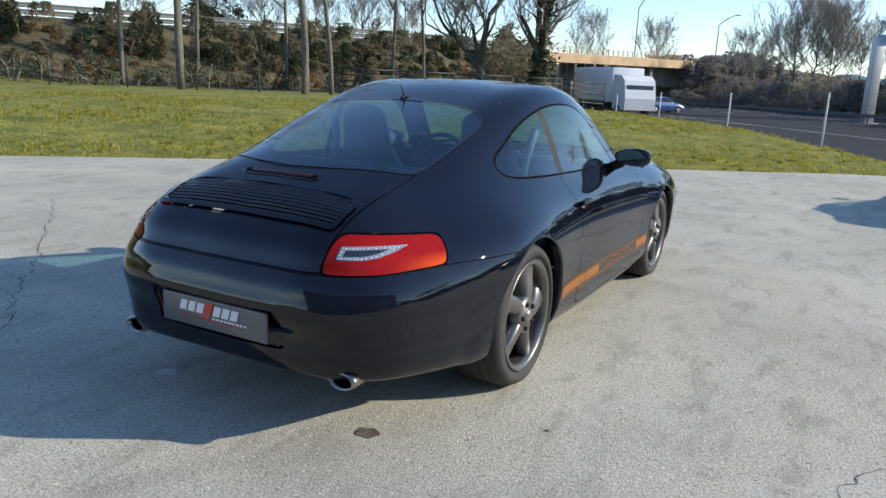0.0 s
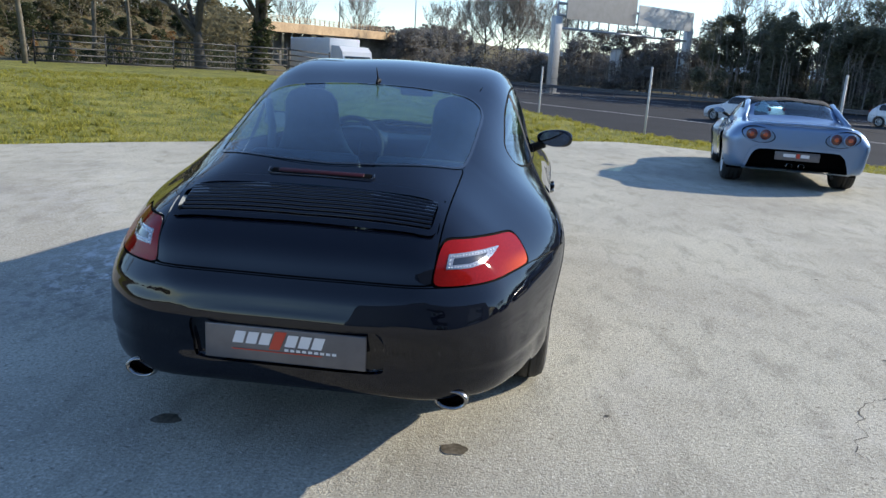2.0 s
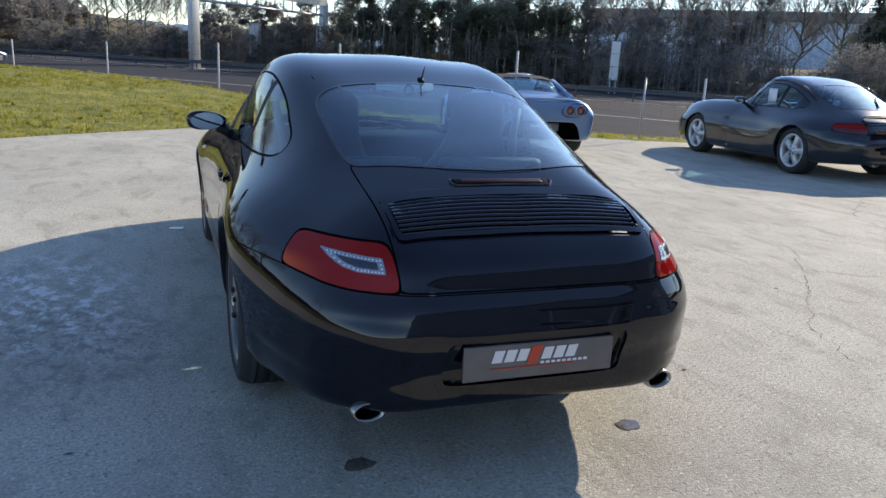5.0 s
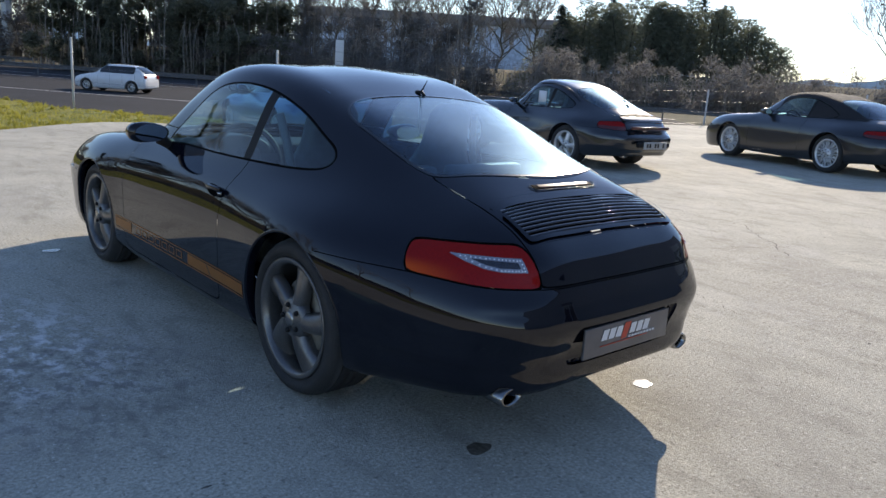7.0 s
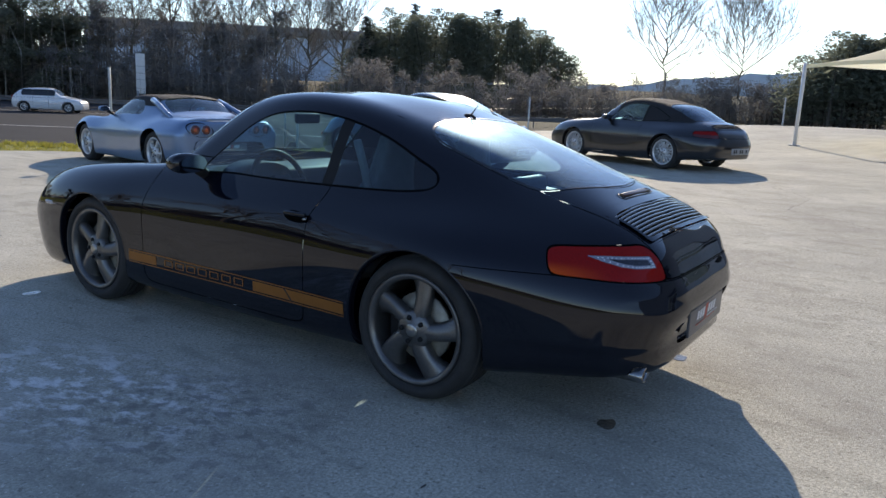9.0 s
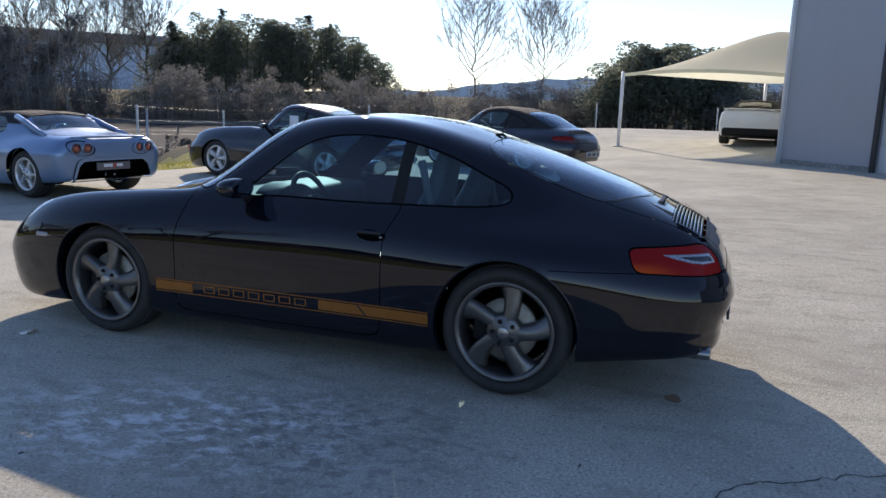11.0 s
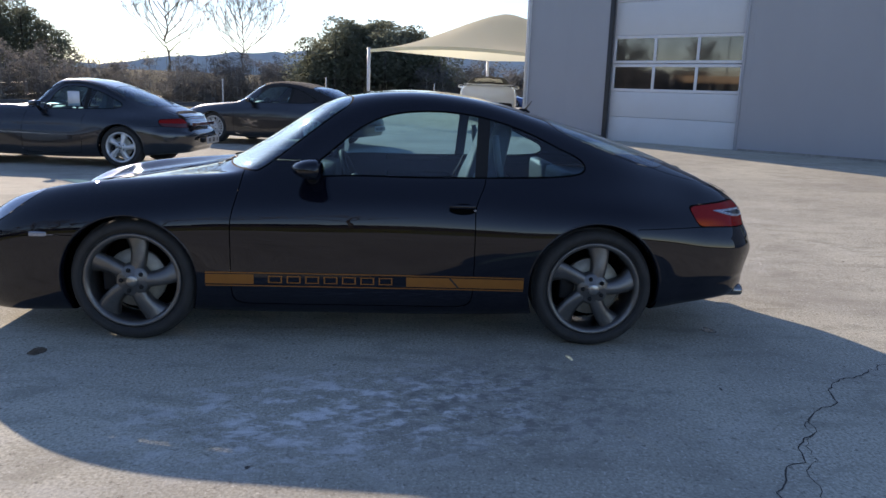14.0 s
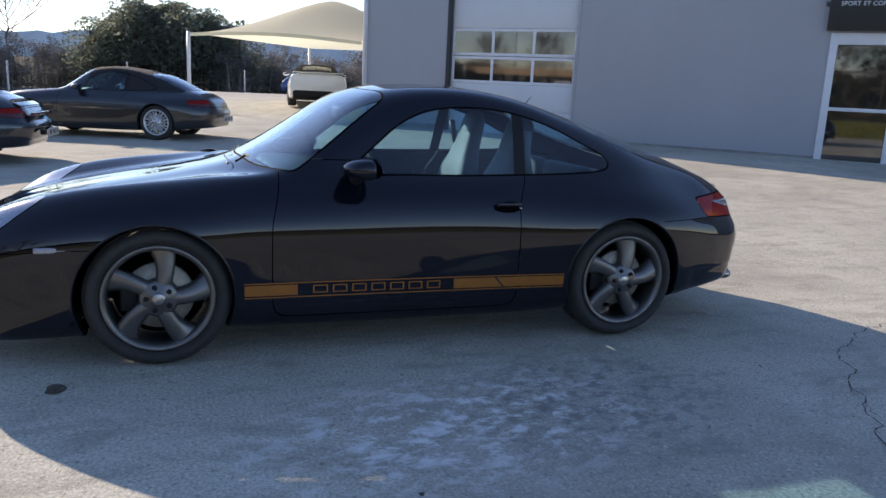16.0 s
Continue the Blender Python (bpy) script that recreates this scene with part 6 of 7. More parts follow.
def guard_rail(path, h=0.72, post_every=4.0, double=False, name="guard_rail"):
    """A steel guard rail on posts along path."""
    g = tagged(new(name), "galvanised steel guard rail on posts", "guard rail", "guard rails")
    pts = [Vector(p) for p in path]
    prof = [(-.02, .15), (.03, .13), (.04, .09), (-.01, .05), (-.01, -.05), (.04, -.09), (.03, -.13), (-.02, -.15)]
    for lv in ((h - .12,) if not double else (h - .12, h - .50)):
        V, F = [], []
        for i, p in enumerate(pts):
            d = (pts[min(i + 1, len(pts) - 1)] - pts[max(i - 1, 0)]).normalized()
            nrm = Vector((d.y, -d.x, 0)).normalized()
            for o, z in prof:
                q = p + nrm * o + Vector((0, 0, lv + z))
                V.append(tuple(q))
        k = len(prof)
        for i in range(len(pts) - 1):
            for j in range(k - 1):
                F.append((i * k + j, i * k + j + 1, (i + 1) * k + j + 1, (i + 1) * k + j))
        part("beam", (V, F), RAIL_STEEL, g)
    me = None
    for i in range(len(pts) - 1):
        L = (pts[i + 1] - pts[i]).length
        n = max(1, round(L / post_every))
        for t in range(n):
            p = pts[i].lerp(pts[i + 1], t / n)
            if me is None:
                me = bm_mesh("post", *box(-.05, .05, -.03, .03, -.3, h, .006))
            part("post", me, RAIL_STEEL, g, m=Matrix.Translation(p))
    return g


guard_rail([uv(u, 48.0, ROAD_Z) for u in range(-140, 141, 20)], .8)
guard_rail([uv(u, 68.3, ROAD_Z) for u in range(-140, 141, 20)], .8)


def sign_gantry():
    g = tagged(new("sign_gantry"), "steel motorway gantry seen from behind with sign panels", "gantry")
    a, b = Vector((2.1, 72.4, ROAD_Z - .4)), Vector((16.9, 86.5, ROAD_Z - .4))
    for p, h in ((a, 7.6), (b, 7.9)):
        part("column", moved(box(-.45, .45, -.30, .30, 0, h, .05), Matrix.Translation(p) @ Matrix.Rotation(radians(41), 4, "Z")), GALV, g)
        part("base", moved(box(-.7, .7, -.6, .6, -.4, .5, .05), Matrix.Translation(p) @ Matrix.Rotation(radians(41), 4, "Z")), CONC_GREY, g)
    d = (b - a)
    for z0 in (6.15, 7.3, 8.4):
        part("chord", tube([a + Vector((0, 0, z0 + .4)), b + Vector((0, 0, z0 + .4))], .12, 8), GALV, g)
    for k in range(15):
        p = a.lerp(b, k / 14)
        part("strut", tube([p + Vector((0, 0, 6.5)), p + Vector((0, 0, 8.85))], .07, 6), GALV, g)
    nn = Vector((-d.y, d.x, 0)).normalized() * -0.5
    def panel(t0, t1, z0, z1):
        p, q = a.lerp(b, t0) + nn, a.lerp(b, t1) + nn
        V = []
        for o in (0, .12):
            oo = nn.normalized() * o
            for r, z in ((p, z0), (q, z0), (q, z1), (p, z1)):
                V.append(tuple(Vector((r.x, r.y, z)) + oo))
        return V, [(0, 1, 2, 3), (7, 6, 5, 4), (0, 4, 5, 1), (1, 5, 6, 2), (2, 6, 7, 3), (3, 7, 4, 0)]
    part("sign_panel", panel(.03, .52, 6.15, 10.2), mat("sign_back_grey", (.24, .245, .25), .5, .3, scale=2, amount=.15), g, "grey back of a large sign panel", smooth=False)
    part("sign_panel", panel(.54, .99, 6.3, 8.3), GALV, g, smooth=False)
    for k in range(6):
        part("ladder_rung", tube([b + Vector((-.9, -.6, 1.5 + k * .8)), b + Vector((.0, -.6, 1.5 + k * .8))], .05, 6), GALV, g)
    part("ladder_rail", tube([b + Vector((-.9, -.6, .2)), b + Vector((-.9, -.6, 6.5))], .06, 6), GALV, g)


sign_gantry()


def two_post_sign(x, y, z, label):
    s = tagged(new("road_sign"), label, "road sign")
    part("panel", moved(box(-.35, .35, -.03, .03, 2.2, 5.3, .02), Matrix.Translation((x, y, z)) @ Matrix.Rotation(radians(-25), 4, "Z")), WHITE_PANEL, s)
    for k in (1, 2):
        part("panel_joint", moved(box(-.36, .36, -.035, .035, 2.2 + k * 1.05, 2.24 + k * 1.05), Matrix.Translation((x, y, z)) @ Matrix.Rotation(radians(-25), 4, "Z")), GALV, s)
    for o in (-.22, .22):
        part("post", tube([(x + o, y - o * .4, z - .2), (x + o, y - o * .4, z + 2.4)], .06, 8), GALV, s)


two_post_sign(34.4, 52.6, ROAD_Z - 1.1, "white three-part road sign on two steel posts")
bx = tagged(new("equipment_cabinet"), "tall white roadside equipment cabinet", "cabinet")
part("body", moved(box(-.68, .68, -.45, .45, -.6, 3.95, .05), Matrix.Translation((10.0, 93.7, 0.22))), WHITE_PANEL, bx)
part("roof", moved(box(-.76, .76, -.53, .53, 3.95, 4.08, .03), Matrix.Translation((10.0, 93.7, 0.22))), GALV, bx)


st = tagged(new("marker_post"), "slim grey steel marker post at the grass edge", "post")
part("shaft", tube([(7.12, 8.83, .05), (7.15, 8.86, 1.12)], .018, 8), GALV, st)
part("cap", tube([(7.15, 8.86, 1.12), (7.15, 8.86, 1.15)], .024, 8), GALV, st)


# ---- fences ----
def mesh_fence(pts, h, mat_post, name="fence", rails=0, label="", wire=True, foot=.2):
    f = tagged(new(name), label, "fence", "boundary fences")
    for p in pts:
        part("post", tube([(p[0], p[1], p[2] - foot), (p[0], p[1], p[2] + h)], .032, 8), mat_post, f)
    for a, b in zip(pts[:-1], pts[1:]):
        a, b = Vector(a), Vector(b)
        if rails:
            for k in range(rails):
                z = h * (k + .5) / rails
                part("rail", tube([a + Vector((0, 0, z)), b + Vector((0, 0, z))], .035, 6), mat_post, f)
        elif wire:
            G = []
            for k in range(4):
                z = .10 + (h - .14) * k / 3
                G.append(tube([a + Vector((0, 0, z)), b + Vector((0, 0, z))], .003, 3, cap=False))
            n = int((b - a).length / .35)
            for k in range(1, n):
                p = a.lerp(b, k / n)
                G.append(tube([p + Vector((0, 0, .05)), p + Vector((0, 0, h))], .002, 3, cap=False))
            tagged(part("wire_mesh", join(*G), DARK_STEEL, f, "thin wire mesh"), kind="stuff")
    return f


def at(x, y, dz=0.0):
    return (x, y, float(land(np.array([x]), np.array([y]))[0]) + dz)


_fp = [(-15.8, 50.0), (-11.2, 42.5), (-7.1, 36.0), (-2.95, 30.3), (.86, 24.7), (3.94, 19.6), (7.6, 15.2), (12.3, 13.6), (17.5, 14.6), (22.5, 11.6), (27.5, 8.2), (33, 4.5), (38.5, -1)]
def verge_top(x, y):
    """Level of the wire fence's lower edge along the road."""
    return (x, y, max(at(x, y)[2], float(rise(x, y)) + .39 - 1.25 * float(smooth01(14.5, 23.0, 0.755 * x + 0.655 * y))))


mesh_fence([verge_top(x, y) for x, y in _fp], 1.25, PALE_POST, label="low wire fence on pale posts along the road", foot=1.3)
_fl = [(-38, -3.5), (-34, 3.6), (-30, 10.0), (-26.2, 16.1), (-24.3, 18.2), (-22.6, 20.3), (-20.95, 22.2), (-18.7, 24.9)]
mesh_fence([at(x, y) for x, y in _fl], 1.28, DARK_STEEL, label="dark wire mesh fence behind the grass")
_fr = [(-18.7, 24.9), (-17.0, 27.0), (-15.2, 29.3), (-13.3, 31.6), (-11.6, 33.9), (-10.2, 36.6)]
mesh_fence([verge_top(x, y) for x, y in _fr], 1.30, DARK_STEEL, rails=5, label="dark steel rail fence behind the grass")


# ---- raised road and bridge on the left ----
def bridge():
    b = tagged(new("road_bridge"), "ochre concrete road bridge on round columns", "bridge")
    a, c = Vector((-37.8, 60.3, 0)), Vector((-24.0, 128.0, 0))
    d = (c - a).normalized()
    nrm = Vector((d.y, -d.x, 0))
    n = 30
    def ribbon(o0, o1, z0a, z0b, z1a, z1b):
        V = []
        for i in range(n + 1):
            t = i / n
            p = a.lerp(c, t)
            for o, za, zbb in ((o0, z0a, z0b), (o1, z0a, z0b), (o1, z1a, z1b), (o0, z1a, z1b)):
                q = p + nrm * o
                V.append((q.x, q.y, za + (zbb - za) * t))
        F = [(i * 4 + k, i * 4 + (k + 1) % 4, (i + 1) * 4 + (k + 1) % 4, (i + 1) * 4 + k) for i in range(n) for k in range(4)]
        F += [(3, 2, 1, 0), tuple(n * 4 + k for k in range(4))]
        return V, F
    part("deck", ribbon(-9, -.35, 3.50, 4.75, 4.17, 5.55), CONC_GREY, b, smooth=False)
    part("fascia", ribbon(-.35, 0.0, 3.45, 4.70, 4.57, 5.95), BRIDGE, b, "ochre concrete edge beam", smooth=False)
    me = bm_mesh("rail_post", *box(-.05, .05, -.05, .05, 0, .75))
    L = (c - a).length
    k = int(L / 1.4)
    for i in range(k + 1):
        p = a.lerp(c, i / k) + nrm * -.15
        part("rail_post", me, BRIDGE, b, m=Matrix.Translation((p.x, p.y, 4.57 + 1.38 * i / k)))
    RUST = mat("rusty_mesh", (0.33, 0.20, 0.10), .7, scale=3, amount=.3)
    for z in (.25, .5, .75):
        part("hand_rail", ribbon(-.18, -.12, 4.54 + z, 5.92 + z, 4.60 + z, 5.98 + z), RUST, b)
    for t in (.31, .36, .56, .60, .82):
        p = a.lerp(c, t)
        for o in (-1.6, -4.6, -7.6):
            q = p + nrm * o
            part("column", tube([(q.x, q.y, -1.3), (q.x, q.y, 3.9 + t)], .55, 14), CONC_GREY, b)
    part("abutment", moved(box(-4.5, 4.5, -1, 1, -1, 4.0), Matrix.Translation((a + nrm * -4.5)) @ Matrix.Rotation(math.atan2(d.y, d.x) - math.pi / 2, 4, "Z")), CONC_GREY, b)
    part("abutment", moved(box(-4.5, 4.5, -1, 1, -1, 5.3), Matrix.Translation((c + nrm * -4.5)) @ Matrix.Rotation(math.atan2(d.y, d.x) - math.pi / 2, 4, "Z")), CONC_GREY, b)


bridge()


def raised_road():
    pts = [(-41 + .166 * s / .986 * 1.0 - 0 * s, 23 + s, 0) for s in range(-60, 56, 5)]
    P = []
    for x, y, _ in pts:
        q = at(x - .5, y)
        P.append(q)
    guard_rail(P, 0.78, 4.0, double=True)


raised_road()


def street_lamp(x, y, z, h, arm, az):
    l = tagged(new("street_lamp"), "tall grey street lamp with curved arm", "street lamp", "street lamps")
    dx, dy = math.sin(radians(az)), math.cos(radians(az))
    pts = [(x, y, z), (x, y, z + h * .8)] + [(x + dx * arm * t, y + dy * arm * t, z + h * (.8 + .2 * math.sin(t * math.pi / 2))) for t in (.2, .45, .7, 1.0)]
    part("pole", tube(pts, .11, 8, .05), GALV, l)
    e = pts[-1]
    part("lamp_head", moved(box(-.5, .3, -.13, .13, -.08, .06, .05), Matrix.Translation(e) @ Matrix.Rotation(radians(90 - az), 4, "Z")), GALV, l)


street_lamp(-31.0, 118.0, 4.9, 10.5, 2.2, 110)
street_lamp(-20.4, 127.0, 5.0, 8.2, 3.0, 60)


# ---- trees, woods, scrub and grass ----
BARK = mat("bark", (0.10, 0.085, 0.065), 0.9, scale=6, dark=(0.05, 0.042, 0.033), fine=30, bump=0.6, bump_scale=18)
BARK_PALE = mat("pale_bark", (0.155, 0.14, 0.11), 0.9, scale=5, dark=(0.10, 0.085, 0.06), fine=25, bump=0.5)
TWIG = mat("twigs", (0.27, 0.24, 0.205), 0.9, vary=0.3)
LEAF_DARK = leaf_mat("dark_leaves", (0.052, 0.062, 0.032), 0.4)
LEAF_MID = leaf_mat("evergreen_leaves", (0.150, 0.155, 0.112), 0.3, through_light=.5)
LEAF_BROWN = leaf_mat("dry_leaves", (0.26, 0.16, 0.075), 0.4)
LEAF_OLIVE = leaf_mat("olive_scrub", (0.165, 0.145, 0.085), 0.35)
LEAF_HEDGE = leaf_mat("winter_hedge", (0.185, 0.178, 0.168), 0.2)
LEAF_GROVE = leaf_mat("grove_leaves", (0.165, 0.180, 0.135), 0.2, through_light=.5)
NEEDLE = leaf_mat("cedar_needles", (0.060, 0.078, 0.070), 0.2)
BLADE = leaf_mat("grass_blades", (0.265, 0.248, 0.054), 0.6)
# the haze of distance is put into these two pale blue ridge colours
HAZED_WOOD = mat("hazed_wood", (0.60, 0.68, 0.78), 1.0, scale=0.05, amount=0.25, spec=0.0)
HAZED_HILLS = mat("hazed_hills", (0.72, 0.80, 0.88), 1.0, scale=0.03, amount=0.15, spec=0.0)


def branches(rng, p, d, length, r, depth, out, tips, spread=0.55, up=0.15):
    """Grows one limb and its children into out (trunk and limbs) and tips."""
    n = 4
    pts = [p.copy()]
    q, dd = p.copy(), d.copy()
    for i in range(n):
        dd = (dd + Vector((rng.uniform(-1, 1), rng.uniform(-1, 1), rng.uniform(-.6, 1) + up)) * .14).normalized()
        q = q + dd * (length / n)
        pts.append(q.copy())
    out.append((pts, r, r * .55, depth))
    if depth == 0:
        tips.append((pts[-1], dd))
        return
    k = rng.randint(2, 4) if depth > 1 else rng.randint(3, 5)
    for i in range(k):
        t = rng.uniform(.35, 1.0) if i else 1.0
        a = pts[min(n, int(t * n))]
        side = Vector((rng.uniform(-1, 1), rng.uniform(-1, 1), rng.uniform(-.25, .9)))
        nd = (dd * (1 - spread * .5) + side.normalized() * spread).normalized()
        branches(rng, a, nd, length * rng.uniform(.58, .80), r * .55 * rng.uniform(.75, 1.0), depth - 1, out, tips, spread, up)


def bare_tree(x, y, h, seed, depth=4, r=None, lean=0.0, ivy=0, label="bare winter tree with fine twigs", bark=None, clear=.35, z=None, spread=.55, tw=1.0):
    rng = random.Random(seed)
    z0 = at(x, y)[2] if z is None else z
    t = tagged(new("tree"), label, "tree", "bare trees")
    r = r or h * .016
    base = Vector((x, y, z0 - .15))
    out, tips = [], []
    trunk = [base]
    q = base.copy()
    d = Vector((lean, rng.uniform(-.03, .03), 1)).normalized()
    for i in range(6):
        d = (d + Vector((rng.uniform(-1, 1), rng.uniform(-1, 1), 0)) * .035).normalized()
        q = q + d * (h * clear / 6)
        trunk.append(q.copy())
    part("trunk", tube(trunk, r * 1.25, 12, r * .85), bark or BARK, t)
    for k in range(rng.randint(3, 4)):
        side = Vector((rng.uniform(-1, 1), rng.uniform(-1, 1), rng.uniform(.7, 1.5)))
        branches(rng, trunk[-1 - (k % 2)], side.normalized(), h * .30, r * .62, depth - 1, out, tips, spread)
    branches(rng, trunk[-1], Vector((rng.uniform(-.1, .1), 0, 1)), h * .30, r * .75, depth - 1, out, tips, spread)
    big = sorted((o for o in out), key=lambda o: -o[1])[:9]
    for p, a, b, dp in big:
        part("limb", tube(p, a, 7, b, cap=False), bark or BARK, t)
    ids = {id(o) for o in big}
    G = [tube(o[0], max(o[1], .012 * tw), 5 if o[3] > 1 else 3, max(o[2], .007 * tw), cap=False) for o in out if id(o) not in ids]
    for p, dd in tips:
        for k in range(4):
            e = p + (dd + Vector((rng.uniform(-1, 1), rng.uniform(-1, 1), rng.uniform(-.4, .8))) * .8) * h * rng.uniform(.025, .055)
            G.append(tube([p, p.lerp(e, .5) + Vector((0, 0, .02)), e], .008 * tw, 3, .004 * tw, cap=False))
    part("crown", join(*G), TWIG, t, "dense leafless twigs")
    if ivy:
        pts = []
        for k in range(ivy):
            s = rng.random() ** .8
            if s < .55 or not out:
                c = trunk[0].lerp(trunk[-1], rng.random())
            else:
                o = out[rng.randrange(min(8, len(out)))]
                c = o[0][rng.randrange(len(o[0]))]
            pts.append(c + Vector((rng.gauss(0, .22), rng.gauss(0, .22), rng.gauss(0, .15))))
        part("ivy", leaves(pts, .16, rng), LEAF_DARK, t, "dark ivy round the trunk")
    return t


def airy_tree(x, y, z, h, seed, wide, label, low=.22):
    """A leafless tree with a leading stem and rising side limbs."""
    rng = random.Random(seed)
    t = tagged(new("tree"), label, "tree", "bare trees")
    stem = [Vector((x, y, z - .2))]
    for i in range(1, 9):
        stem.append(Vector((x + rng.gauss(0, .012) * h, y + rng.gauss(0, .012) * h, z + h * .92 * i / 8)))
    part("trunk", tube(stem, h * .015, 8, .03), BARK_PALE, t)
    out, tips, limbs = [], [], []
    n = 20
    for k in range(n):
        lev = low + (.93 - low) * (k + rng.random() * .6) / n
        f = lev * 8 / .92
        i = min(7, int(f))
        a = stem[i].lerp(stem[i + 1], min(1, f - i))
        az = k * 2.4 + rng.uniform(-.4, .4)
        u = (lev - low) / (1 - low)
        L = wide * (.35 + .65 * math.sin(math.pi * min(1, .30 + .62 * u))) * rng.uniform(.75, 1.1) * .70
        d = Vector((math.cos(az), math.sin(az), .55 + .75 * u)).normalized()
        o = []
        branches(rng, a, d, L, h * .0062 * (1.15 - .6 * u), 3, o, tips, .50, .25)
        limbs.append(o[0])
        out += o[1:]
    for p, a, b, dp in limbs:
        part("limb", tube(p, a, 6, b, cap=False), BARK_PALE, t)
    G = [tube(o[0], max(o[1], .022), 4 if o[3] > 1 else 3, max(o[2], .015), cap=False) for o in out]
    for p, dd in tips:
        for k in range(4):
            e = p + (dd + Vector((rng.uniform(-1, 1), rng.uniform(-1, 1), rng.uniform(-.3, .8))) * .7) * h * rng.uniform(.02, .045)
            G.append(tube([p, e], .015, 3, .010, cap=False))
    part("crown", join(*G), TWIG, t, "fine leafless twigs")


def leaves(points, size, rng, flat=.3):
    """Small bent leaf blades at points."""
    V, F = [], []
    for p in points:
        a, b = rng.uniform(0, 6.283), rng.uniform(-1, 1)
        s = size * rng.uniform(.6, 1.4)
        d = Vector((math.cos(a), math.sin(a), b * .8)).normalized()
        e = d.cross(Vector((rng.uniform(-1, 1), rng.uniform(-1, 1), 1))).normalized()
        k = len(V)
        V += [tuple(p - d * s), tuple(p + e * s * .45 + Vector((0, 0, flat * s * .3))), tuple(p + d * s), tuple(p - e * s * .45 + Vector((0, 0, flat * s * .3)))]
        F.append((k, k + 1, k + 2, k + 3))
    return V, F


def thicket(name, label, line, depth, h0, h1, count, size, material, seed, z=None, stems=0, ragged=.35, group="", low=0.0):
    """A belt of scrub or wood along line: many leaves in lumps, with stems."""
    rng = random.Random(seed)
    pts = [Vector((a, b, 0)) for a, b in line]
    seg = [(pts[i + 1] - pts[i]).length for i in range(len(pts) - 1)]
    tot = sum(seg)
    lumps = []
    nl = max(6, int(tot / max(1.2, h1 * .35)) * (5 if h1 > 8.5 else 3))
    def along(s):
        for i, L in enumerate(seg):
            if s <= L:
                return pts[i].lerp(pts[i + 1], s / L), (pts[i + 1] - pts[i]).normalized()
            s -= L
        return pts[-1], (pts[-1] - pts[-2]).normalized()
    for k in range(nl):
        p, d = along(rng.uniform(0, tot))
        nrm = Vector((-d.y, d.x, 0))
        o = rng.uniform(0, depth)
        hh = rng.uniform(h0, h1) * (1 - ragged * rng.random() ** 2)
        q = p + nrm * o
        zz = at(q.x, q.y)[2] if z is None else z
        lumps.append((q, zz, hh, rng.uniform(.28, .5) * min(h1, 3.2 + .3 * h1)))
    clumps = []
    for q, zz, hh, rr in lumps:
        for k in range(13):
            lev = rng.random() ** .75
            a, o = rng.uniform(0, 6.283), rr * (1.1 - .65 * lev) * math.sqrt(rng.random())
            clumps.append((Vector((q.x + math.cos(a) * o, q.y + math.sin(a) * o, zz + hh * lev)), rr * rng.uniform(.22, .50)))
    P = []
    for k in range(count):
        q, zz, hh, rr = lumps[rng.randrange(len(lumps))]
        if h1 > 2.5:
            # one of the many small clumps of a crown
            c = clumps[rng.randrange(len(clumps))]
            d3 = Vector((rng.gauss(0, 1), rng.gauss(0, 1), rng.gauss(0, 1))).normalized() * c[1] * rng.uniform(.45, 1.0)
            P.append(Vector((c[0].x + d3.x, c[0].y + d3.y, max(zz + .1, c[0].z + d3.z * .8))))
            continue
        lev = rng.uniform(low, 1.0) ** .8
        w = rr * (1.15 - .6 * lev)
        # towards the shell of the lump
        a = rng.uniform(0, 6.283)
        f = rng.uniform(.55, 1.0)
        P.append(Vector((q.x + math.cos(a) * w * f, q.y + math.sin(a) * w * f, zz + hh * lev + rng.gauss(0, .08 * rr))))
    ob = part(name, leaves(P, size, rng), material)
    tagged(ob, label, name.replace("_", " "), group, kind="stuff")
    if stems:
        G = []
        for k in range(stems):
            q, zz, hh, rr = lumps[rng.randrange(len(lumps))]
            a = Vector((q.x + rng.gauss(0, rr * .5), q.y + rng.gauss(0, rr * .5), zz - .1))
            G.append(tube([a, a + Vector((rng.gauss(0, .12), rng.gauss(0, .12), hh * .5)), a + Vector((rng.gauss(0, .3), rng.gauss(0, .3), hh * rng.uniform(.7, 1.05)))], max(.02, hh * .008), 4, .01, cap=False))
        tagged(part(name + "_stems", join(*G), TWIG), "thin brown stems among the scrub", "stems", kind="stuff")
    return ob


# trees along the fence on the left
_lt = [(-27.6, 20.6, 9.5, .16), (-26.6, 24.2, 9.0, .14), (-23.2, 20.0, 12.0, .26), (-24.5, 28.2, 9.0, .15), (-19.5, 23.5, 11.0, .25), (-18.9, 24.6, 10.0, .16),
       (-20.5, 32.0, 9.5, .17), (-20.3, 35.0, 9.5, .15), (-37, 4, 11, .2), (-31, 8, 10, .18)]
for i, (x, y, h, r) in enumerate(_lt):
    bare_tree(x, y, h, 40 + i, 4, r * .56, clear=.55, bark=BARK_PALE, label="slim leafless roadside tree with pale bark")
bare_tree(-15.6, 33.0, 8.6, 71, 5, .24, clear=.22, lean=-.12, spread=.75, label="wide spreading leafless tree")
bare_tree(-13.4, 34.5, 8.8, 72, 5, .26, clear=.30, lean=.12, ivy=2600, spread=.72, label="leafless tree with ivy-covered trunk")
